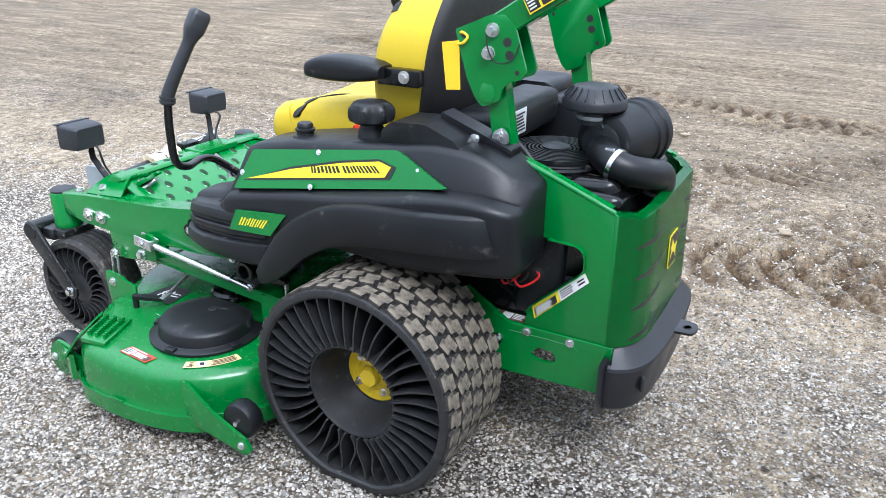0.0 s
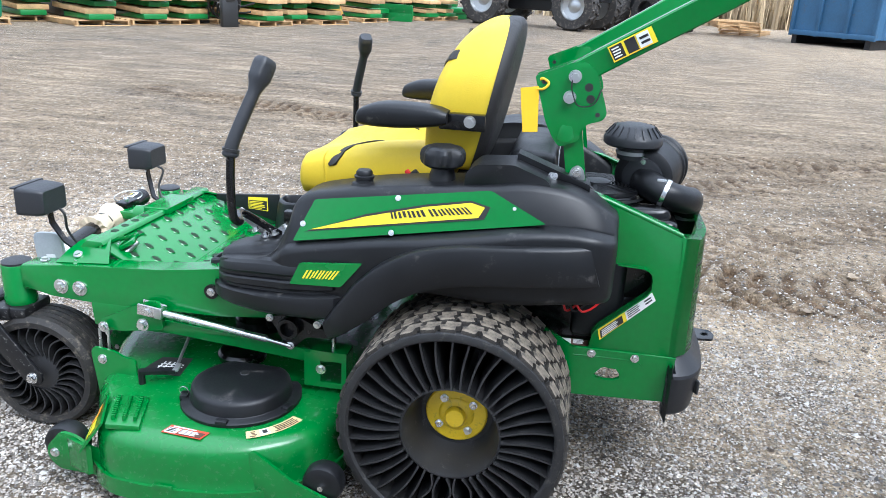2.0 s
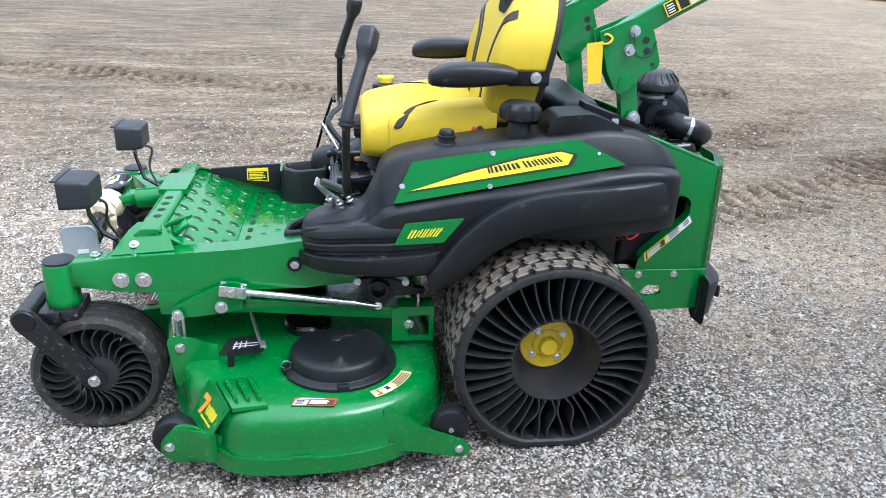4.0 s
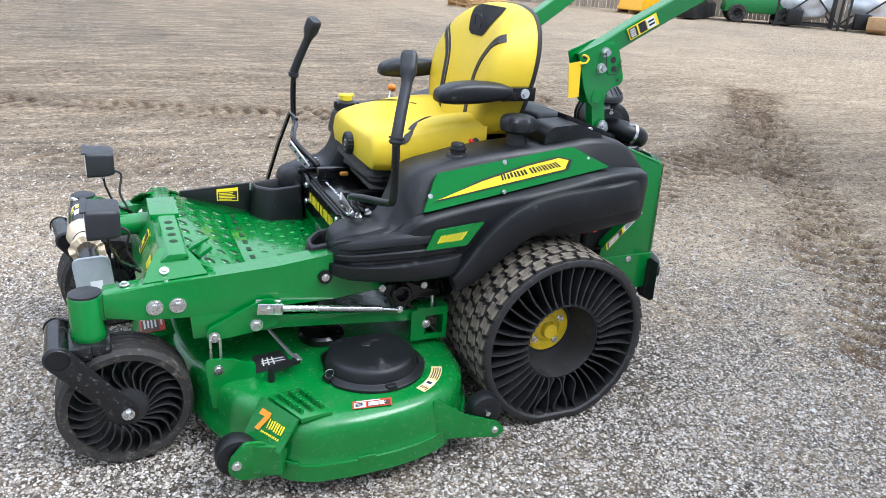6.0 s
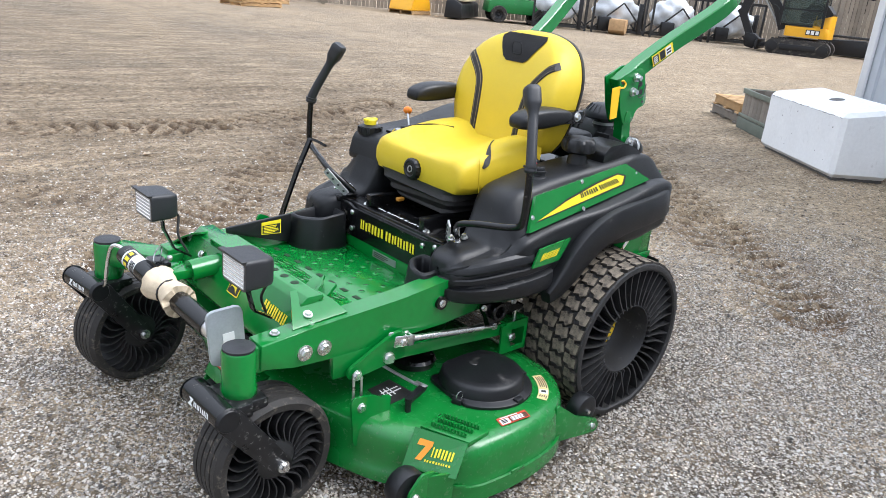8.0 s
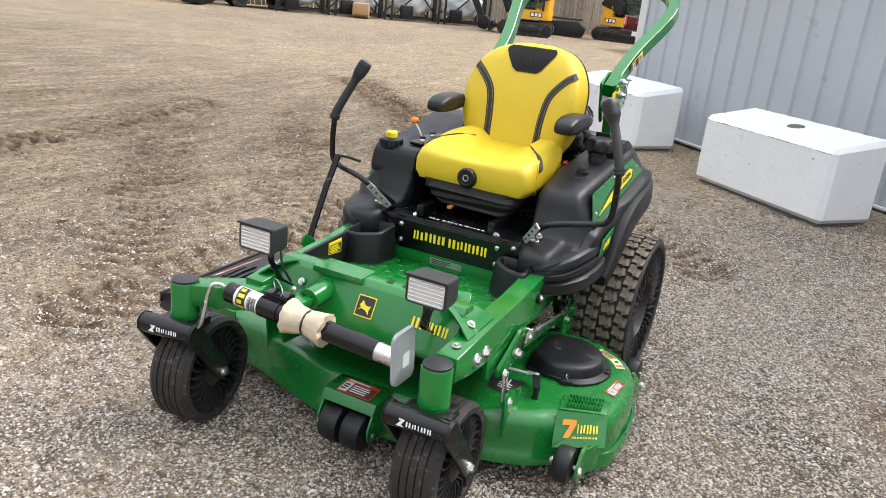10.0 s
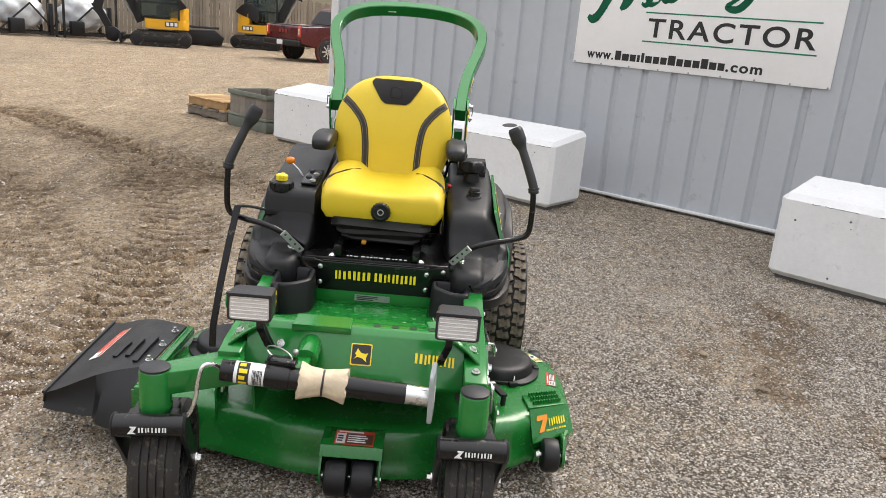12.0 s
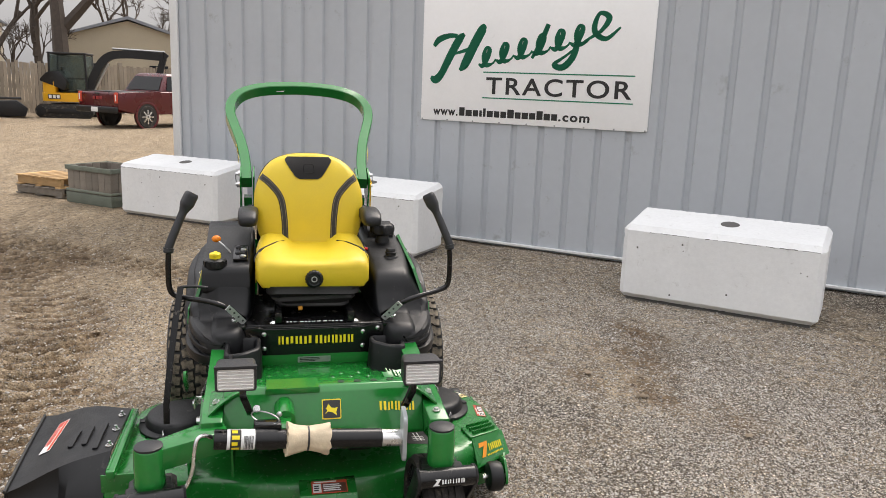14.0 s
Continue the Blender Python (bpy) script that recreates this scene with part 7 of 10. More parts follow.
lo = [bm.verts.new((x, y, 0.441)) for x, y in pts]
mid = [bm.verts.new((x + 0.009, y, 0.770)) for x, y in pts]
hi = [bm.verts.new((x + 0.0105, y, 0.803 - 0.016 * max(0, 1 - abs(abs(y) - 0.25) / 0.06))) for x, y in pts]
lip = [bm.verts.new((v.co.x + 0.026, v.co.y * 0.93, v.co.z + 0.006)) for v in hi]
for a, b in ((lo, mid), (mid, hi), (hi, lip)):
    for i in range(len(pts) - 1):
        bm.faces.new((a[i], a[i + 1], b[i + 1], b[i]))
bmesh.ops.solidify(bm, geom=bm.faces[:], thickness=0.006)
guard = part("rear_guard", bm, M_GREEN, mower, "green louvred rear engine guard")
# black strips on the uncut guard, coloured as the shade in its slots
for s in (1, -1):
    for k in range(4):
        bm = B()
        z = 0.735 - 0.085 * k
        g = []
        for t in np.linspace(0, 1, 7):
            y = s * (0.265 - 0.155 * t)
            a = abs(y) / 0.300
            x = -0.600 - 0.052 * (1 - max(0, (a - 0.55) / 0.45) ** 2.2) + 0.0285 * (z - 0.42)
            g.append(((x - 0.0008), y, z - 0.045 * (1 - t) * 0.5))
        loft(bm, [[bm.verts.new((x - 0.0012 + d, y, z + e * (0.0015 + 0.0055 * math.sin(math.pi * (0.1 + 0.8 * i / 6))))) for d, e in ((0, -1), (0, 1), (0.003, 1), (0.003, -1))] for i, (x, y, z) in enumerate(g)])
        part("louvre_slot", bm, M_LBLACK, guard)
EQ = [(-0.6492, 0.045, 0.575), (-0.6492, -0.045, 0.575), (-0.6462, -0.045, 0.675), (-0.6462, 0.045, 0.675)]
bm = B()
patch(bm, EQ, rounded(FULL, 0.15), 0.001, 0.002)
em = part("emblem", bm, M_LYELLOW, mower, "yellow-edged emblem badge on the guard")
bm = B()
patch(bm, EQ, rounded(rect(0.06, 0.05, 0.94, 0.95), 0.12), 0.003, 0.001)
part("badge_field", bm, M_LBLACK, em)
bm = B()
patch(bm, EQ, [(0.16, 0.30), (0.36, 0.44), (0.60, 0.38), (0.84, 0.16), (0.78, 0.40), (0.90, 0.62), (0.70, 0.58), (0.48, 0.64), (0.30, 0.84), (0.26, 0.68), (0.16, 0.60), (0.28, 0.52)], 0.004, 0.001)
part("badge_shape", bm, M_LYELLOW, em)
# bumper
bm = B()
out = [(-0.575, 0.325), (-0.610, 0.322), (-0.655, 0.285), (-0.683, 0.20), (-0.692, 0.0)]
plan = smooth_path([(x, y, 0) for x, y in out] + [(x, -y, 0) for x, y in out[::-1][1:]], 4)
rings = []
for i, c in enumerate(plan):
    t = (plan[min(i + 1, len(plan) - 1)] - plan[max(i - 1, 0)]).normalized()
    n = Vector((t.y, -t.x, 0))
    n = n if n.x < 0.01 else -n
    mid = abs(c.y) < 0.12
    zt = 0.455 if c.x < -0.60 else 0.44
    rings.append([bm.verts.new((c.x + n.x * d, c.y + n.y * d, z)) for d, z in ((-0.03, 0.256), (-0.012, 0.262), (-0.008, 0.268), (0.006, 0.385), (0.003, 0.394), (-0.004, 0.400), (-0.040, zt - 0.018), (-0.046, zt - 0.02), (-0.05, 0.27))])
loft(bm, rings)
bp_ = part("rear_bumper", bm, mat("dark_grey_bumper", (0.015, 0.0155, 0.018), 0.40, var=0.12, scale=9, bump=0.1), mower, "dark grey wraparound rear bumper", 24)
# black block on the face, coloured as the shade of a pocket
bm = B()
box(bm, (-0.664, 0.255, 0.34), (0.01, 0.05, 0.045), pose(0, 0, 0, 0, 0, 30), 0.01)
part("bumper_pocket", bm, M_LBLACK, bp_)
bm = B()
prism(bm, rounded([(-0.66, -0.045), (-0.742, -0.036), (-0.752, 0.0), (-0.742, 0.036), (-0.66, 0.045)], 0.01), "z", 0.388, 0.395, 0.001)
lathe(bm, [(0.013, 0.3953), (0.011, 0.3968), (0.009, 0.3953)], (-0.722, 0.0, 0), (0, 0, 1), 16)
part("hitch_tongue", bm, M_BLACK, mower, "black hitch tongue")

# engine block, screen, air cleaner
bm = B()
box(bm, (-0.33, 0.0, 0.70), (0.46, 0.50, 0.26), None, 0.03, 3)
box(bm, (-0.42, 0.05, 0.80), (0.24, 0.36, 0.09), pose(0, 0, 0, 4, 4, 0), 0.03, 3)
box(bm, (-0.30, 0.0, 0.50), (0.52, 0.50, 0.20), None, 0.02)
eng = part("engine", bm, M_BLACK, mower, "black engine with shrouds")
bm = B()
lathe(bm, [(0.135, 0.80), (0.140, 0.835), (0.136, 0.872), (0.128, 0.878)], (-0.325, 0.105, 0), (0, 0, 1), 40)
part("cooling_screen", bm, M_BLACK, eng, "round black slatted cooling screen")
for r in np.linspace(0.04, 0.128, 9):
    bm = B()
    lathe(bm, [(r - 0.0025, 0.878), (r - 0.0025, 0.889 + 0.03 * (0.13 - r)), (r + 0.0025, 0.889 + 0.03 * (0.13 - r)), (r + 0.0025, 0.878)], (-0.325, 0.105, 0), (0, 0, 1), 40, closed=True)
    part("screen_ring", bm, M_PLASTIC, eng)
bm = B()
lathe(bm, [(0.038, 0.878), (0.038, 0.896), (0.030, 0.899), (0.0, 0.90)], (-0.325, 0.105, 0), (0, 0, 1), 28)
part("screen_cap", bm, M_GREY, eng)
for k in range(4):
    bm = B()
    z = 0.812 + 0.016 * k
    lathe(bm, [(0.138, z), (0.147, z + 0.004), (0.138, z + 0.008)], (-0.325, 0.105, 0), (0, 0, 1), 40)
    part("screen_fin", bm, M_PLASTIC, eng)
AC = Vector((-0.455, 0.095, 0.915))
AD = Vector((-0.30, -0.93, 0.05)).normalized()
bm = B()
lathe(bm, [(0.040, -0.012), (0.075, -0.008), (0.086, 0.0), (0.089, 0.02), (0.089, 0.12), (0.094, 0.125), (0.094, 0.132), (0.090, 0.136), (0.090, 0.155), (0.095, 0.16), (0.095, 0.17), (0.088, 0.176), (0.086, 0.195), (0.07, 0.208), (0.0, 0.212)], AC, AD, 36)
ac = part("air_cleaner", bm, M_PLASTIC, mower, "black canister air cleaner with a rain cap")
bm = B()
lathe(bm, [(0.055, -0.018), (0.060, -0.016), (0.060, -0.008), (0.055, -0.006)], AC, AD, 32)
part("end_ring", bm, M_GREY, ac)
bm = B()
bolt(bm, AC - AD * 0.014 + Vector((0, 0, 0.05)), -AD, 0.009, 0.008)
part("canister_bolt", bm, M_ZINC, ac)
bm = B()
lathe(bm, [(0.042, 0.965), (0.042, 1.002), (0.078, 1.004), (0.085, 1.010), (0.086, 1.026), (0.080, 1.036), (0.058, 1.062), (0.034, 1.068), (0.0, 1.069)], (-0.414, 0.078, 0), (0, 0, 1), 36)
part("rain_cap", bm, M_GREY, ac, "dark grey mushroom rain cap")
for i in range(20):
    a = 2 * math.pi * i / 20
    bm = B()
    c0 = Vector((-0.414 + 0.081 * math.cos(a), 0.078 + 0.081 * math.sin(a), 1.0365))
    c1 = Vector((-0.414 + 0.058 * math.cos(a), 0.078 + 0.058 * math.sin(a), 1.0630))
    bar(bm, [c0, c1], (-math.sin(a), math.cos(a), 0), 0.003, 0.004)
    part("cap_rib", bm, M_GREY, ac)
bm = B()
lathe(bm, [(0.043, 0.978), (0.045, 0.979), (0.045, 0.989), (0.043, 0.99)], (-0.414, 0.078, 0), (0, 0, 1), 28, closed=True)
part("band_clamp", bm, M_STEEL, ac)
bm = B()
el = [AC + Vector((0.0, 0.01, -0.01)), (-0.470, 0.145, 0.905), (-0.505, 0.172, 0.893), (-0.545, 0.165, 0.878), (-0.585, 0.120, 0.862), (-0.602, 0.060, 0.845), (-0.598, 0.030, 0.80), (-0.59, 0.02, 0.74)]
tube(bm, el, 0.040, 18, 5)
eb = part("intake_elbow", bm, M_PLASTIC, mower, "black rubber intake elbow with band clamps")
bm = B()
d = Vector((-0.04, -0.005, -0.013)).normalized()
lathe(bm, [(0.0405, -0.007), (0.0425, -0.006), (0.0425, 0.006), (0.0405, 0.007)], (-0.513, 0.173, 0.890), (-0.8, 0.15, -0.25), 26, closed=True)
box(bm, (-0.500, 0.186, 0.928), (0.026, 0.012, 0.012), None, 0.002)
part("band_clamp", bm, M_ZINC, eb)
bm = B()
lathe(bm, [(0.0405, -0.007), (0.0425, -0.006), (0.0425, 0.006), (0.0405, 0.007)], (-0.598, 0.028, 0.792), (0, 0, 1), 26, closed=True)
part("band_clamp", bm, M_STEEL, eb)
for k in range(3):
    bm = B()
    tube(bm, [(-0.24, 0.27 - 0.02 * k, 0.95), (-0.27 - 0.02 * k, 0.255, 0.90), (-0.30 - 0.025 * k, 0.245, 0.85), (-0.36, 0.20, 0.80)], 0.0065, 8, 5)
    part("engine_hose", bm, M_HOSE, mower, "black rubber hose")
bm = B()
box(bm, (-0.13, -0.02, 0.93), (0.14, 0.46, 0.11), None, 0.03, 3)
part("rear_cover", bm, M_PLASTIC, mower, "black moulded cover behind the seat")
label("spec_label", [(-0.203, 0.115, 0.905), (-0.203, 0.035, 0.905), (-0.203, 0.035, 0.975), (-0.203, 0.115, 0.975)], M_WHITE, [], [(M_LBLACK, 0.08, 0.1, 0.9, 0.9, 6)], words="white specification label")

# -- folded roll bar --
for s in (1, -1):
    bm = B()
    bar(bm, [(-0.298, s * 0.292, 0.72), (-0.252, s * 0.292, 0.985), (-0.232, s * 0.292, 1.10)], (0, 1, 0), 0.040, 0.052)
    part("roll_bar_post", bm, M_GREEN, mower, "green square roll bar post")
    shape = [(-0.128, 1.212), (-0.182, 1.234), (-0.222, 1.252), (-0.258, 1.254), (-0.286, 1.232), (-0.322, 1.126), (-0.313, 1.108), (-0.274, 1.095), (-0.259, 1.076), (-0.255, 1.050), (-0.206, 1.030), (-0.188, 1.050), (-0.164, 1.095)]
    for e, y in ((1, 0.326), (-1, 0.262)):
        bm = B()
        prism(bm, rounded(shape, 0.007), "y", s * (y - 0.004), s * (y + 0.004), 0.001)
        hp = part("hinge_plate", bm, M_GREEN, mower, "green roll bar hinge plate with holes")
        # black discs stand in for the holes, shade put into their colour
        for hx, hz in ((-0.269, 1.191), (-0.276, 1.161), (-0.152, 1.198), (-0.298, 1.122)):
            bm = B()
            d_ = 0.0046 if e > 0 else -0.0046
            r_ = 0.011 if hx < -0.2 and hz > 1.13 else 0.006
            cyl(bm, (hx, s * y, hz), (hx, s * (y + d_), hz), r_, n=14)
            part("plate_hole", bm, M_LBLACK, hp)
    for hx, hz in ((-0.231, 1.217), (-0.222, 1.163)):
        bm = B()
        cyl(bm, (hx, s * 0.330, hz), (hx, s * 0.334, hz), 0.017, n=18)
        bolt(bm, (hx, s * 0.334, hz), (0, s, 0), 0.011, 0.020)
        part("hinge_bolt", bm, M_ZINC, mower, "zinc hinge bolt and washer")
    bm = B()
    prism(bm, rounded([(-0.196, 1.050), (-0.222, 1.040), (-0.245, 1.055), (-0.236, 1.088), (-0.206, 1.090)], 0.010), "y", s * 0.329, s * 0.3325, 0.001)
    part("embossed_pad", bm, M_GREEN, mower)
    bm = B()
    tube(bm, [(-0.225, s * 0.352, 1.215), (-0.226, s * 0.352, 1.185), (-0.245, s * 0.345, 1.145), (-0.285, s * 0.34, 1.150), (-0.302, s * 0.332, 1.19)], 0.0018, 6, 5)
    part("pin_wire", bm, M_HOSE, mower)
    bm = B()
    prism(bm, rounded([(-0.235, 0.945), (-0.245, 0.975), (-0.262, 0.985), (-0.278, 0.972), (-0.285, 0.945)], 0.008), "y", s * 0.322, s * 0.334, 0.002)
    fb_ = part("foot_bracket", bm, M_STEEL, mower, "dull steel foot bracket")
    bm = B()
    bolt(bm, (-0.26, s * 0.334, 0.965), (0, s, 0), 0.009, 0.010)
    part("foot_bolt", bm, M_ZINC, fb_)
bm = B()
HP = [(-0.165, 0.293, 1.178), (-0.30, 0.300, 1.262), (-0.44, 0.322, 1.348), (-0.575, 0.358, 1.432), (-0.665, 0.380, 1.492), (-0.745, 0.376, 1.548), (-0.815, 0.325, 1.602), (-0.855, 0.22, 1.636), (-0.870, 0.08, 1.650), (-0.870, -0.08, 1.650)]
HP = HP + [(x, -y - 0.012 * min(1, abs(x) / 0.6), z) for x, y, z in HP[::-1][2:]]
sm = smooth_path(HP, 6)
rings = []
fwd = Vector((0.50, 0, 0.866))
for i, c in enumerate(sm):
    t = (sm[min(i + 1, len(sm) - 1)] - sm[max(i - 1, 0)]).normalized()
    a = (fwd - t * fwd.dot(t)).normalized()
    b = t.cross(a)
    rings.append([bm.verts.new(c + a * x + b * y) for x, y in ((-0.027, -0.026), (-0.031, -0.022), (-0.031, 0.022), (-0.027, 0.026), (0.027, 0.026), (0.031, 0.022), (0.031, -0.022), (0.027, -0.026))])
loft(bm, rings)
part("roll_bar_hoop", bm, M_GREEN, mower, "green square-tube roll bar hoop folded back", 24)
hd = Vector((-0.14, 0.022, 0.083)).normalized()
up = Vector((0.5, 0, 0.866))
up = (up - hd * up.dot(hd)).normalized()
for s in (1, -1):
    a = Vector((-0.325, 0.334, 1.258))
    b = Vector((-0.425, 0.348, 1.317))
    q = [a, b, b + up * 0.042, a + up * 0.042]
    if s < 0:
        q = [Vector((v.x, -v.y - 0.004, v.z)) for v in q]
        q = [q[1], q[0], q[3], q[2]]
    label("roll_bar_label", q, M_LYELLOW, [(M_LBLACK, [rect(0.03, 0.08, 0.30, 0.92), rect(0.36, 0.08, 0.60, 0.92)]), (M_WHITE, [rect(0.63, 0.08, 0.90, 0.92)])], [(M_WHITE, 0.06, 0.15, 0.28, 0.85, 4), (M_LBLACK, 0.68, 0.2, 0.88, 0.8, 2)], words="yellow and black roll bar label")
bm = B()
box(bm, (-0.850, -0.115, 1.637), (0.003, 0.045, 0.016), pose(0, 0, 0, 0, -30, 0))
part("hoop_label", bm, M_WHITE, mower)
bm = B()
prism(bm, [(-0.092, 1.178), (-0.140, 1.186), (-0.146, 1.066), (-0.106, 1.062)], "y", 0.329, 0.331)
tube(bm, [(-0.138, 0.331, 1.178), (-0.155, 0.338, 1.182), (-0.165, 0.334, 1.196), (-0.150, 0.331, 1.206), (-0.142, 0.328, 1.203)], 0.0035, 6, 4)
part("hanging_tag", bm, M_TAG, mower, "yellow plastic hang tag")

# ---- building with its sign ----
WA, WD = Vector((-4.46, 1.85, 0)), Vector((0.635, 0.772, 0)).normalized()
WN = Vector((WD.y, -WD.x, 0))
WALL = Matrix((( WD.x, -WN.x, 0, WA.x), (WD.y, -WN.y, 0, WA.y), (0, 0, 1, 0), (0, 0, 0, 1)))
M_SIDING = mat("grey_painted_siding", (0.465, 0.495, 0.528), 0.45, var=0.05, scale=0.8, dirt=((0.2, 0.19, 0.17), 0.03, 3))
M_TRIM = mat("white_trim", (0.72, 0.73, 0.73), 0.5, var=0.06, scale=2)
M_CONC = mat("cast_concrete", (0.80, 0.81, 0.81), 0.9, var=0.07, scale=2.5, bump=0.35, bscale=90, dirt=((0.46, 0.45, 0.43), 0.04, 7))
M_WOOD = mat("pallet_wood", (0.50, 0.32, 0.15), 0.85, var=0.3, scale=6, objrand=0.35)
M_OLDWOOD = mat("weathered_wood", (0.21, 0.185, 0.155), 0.9, var=0.3, scale=5, bump=0.4, bscale=80, objrand=0.3)
M_GREENWOOD = mat("weathered_green_wood", (0.16, 0.18, 0.145), 0.88, var=0.25, scale=6, objrand=0.25)


def building():
    x0, x1, h = -4.14, 16.0, 4.6
    bm = B()
    prof = []
    x = x0
    while x < x1:
        prof += [(x, 0.0), (x + 0.205, 0.0), (x + 0.222, 0.026), (x + 0.265, 0.026), (x + 0.282, 0.0)]
        x += 0.305
    prof.append((x1, 0.0))
    lo = [bm.verts.new((u, v, 0.03)) for u, v in prof]
    hi = [bm.verts.new((u, v, h)) for u, v in prof]
    for i in range(len(prof) - 1):
        bm.faces.new((lo[i], lo[i + 1], hi[i + 1], hi[i]))
    me = mesh_of("siding_panel", bm, M_SIDING, 20)
    wall = tagged(new("wall_north", None), "grey ribbed metal wall of a yard building", "wall", kind="structure")
    wall.matrix_basis = WALL
    shared("siding_panel", me, wall, Matrix())
    bm = B()
    box(bm, ((x0 + x1) / 2, 0.14, h / 2), (x1 - x0, 0.20, h))
    part("wall_core", bm, M_SIDING, wall)
    bm = B()
    box(bm, (x0 + 0.01, -0.022, h / 2), (0.13, 0.028, h), None, 0.003)
    box(bm, (x0 - 0.05, 0.05, h / 2), (0.02, 0.16, h), None, 0.003)
    part("corner_trim", bm, M_TRIM, wall, "white corner trim")
    bm = B()
    box(bm, ((x0 + x1) / 2, -0.022, 0.045), (x1 - x0, 0.045, 0.024), None, 0.003)
    part("base_flashing", bm, M_TRIM, wall, "white base flashing")
    bm = B()
    rnd = random.Random(2)
    for zrow in (0.35, 1.25, 2.15, 3.05):
        xx = x0 + 0.30
        while xx < 6.0:
            lathe(bm, [(0.006, 0.0), (0.005, 0.005), (0.0, 0.006)], (xx, -0.001, zrow + rnd.uniform(-0.01, 0.01)), (0, -1, 0), 8)
            xx += 0.305
    tagged(part("siding_screw", bm, M_STEEL, wall), kind="stuff")
    side = tagged(new("wall_west", None), "grey metal side wall of the yard building", "wall", kind="structure")
    side.matrix_basis = WALL
    bm = B()
    box(bm, (x0 + 0.1, 6.2, h / 2), (0.2, 12.0, h))
    part("side_siding", bm, M_SIDING, side)
    bm = B()
    prism(bm, [(0.0, h), (12.4, h), (6.2, h + 1.6)], "x", x0 - 0.2, x1 + 0.2)
    rf = tagged(part("roof", bm, M_SIDING), "grey metal roof of the yard building", "roof", kind="structure")
    rf.matrix_basis = WALL


building()


def stroke(bm, pts, w, y):
    """A flat brush stroke of changing width in the sign's plane: pts of (x, z, width)."""
    p = smooth_path([(a, b, c) for a, b, c in pts], 6)
    rows = []
    for i, c in enumerate(p):
        t = (p[min(i + 1, len(p) - 1)] - p[max(i - 1, 0)])
        n = Vector((-t.y, t.x)).normalized() if t.xy.length > 1e-6 else Vector((0, 1))
        r = w * c.z / 2
        rows.append((bm.verts.new((c.x + n.x * r, y, c.y + n.y * r)), bm.verts.new((c.x - n.x * r, y, c.y - n.y * r))))
    for a, b in zip(rows, rows[1:]):
        bm.faces.new((a[0], b[0], b[1], a[1]))


def text_on(name, body, size, x, z, y, material, parent, width=None):
    cu = bpy.data.curves.new(name, "FONT")
    cu.body, cu.size, cu.extrude, cu.space_character, cu.offset = body, size, 0.001, 1.18, 0.0035
    ob = bpy.data.objects.new(name, cu)
    me = bpy.data.meshes.new_from_object(ob)
    bpy.data.objects.remove(ob)
    xs = [v.co.x for v in me.vertices]
    k = (width / (max(xs) - min(xs))) if width else 1.0
    for v in me.vertices:
        v.co = Vector((x + (v.co.x - min(xs)) * k, y - v.co.z, z + v.co.y))
    me.materials.append(material)
    ob = new(name, me)
    ob.parent = parent
    return ob


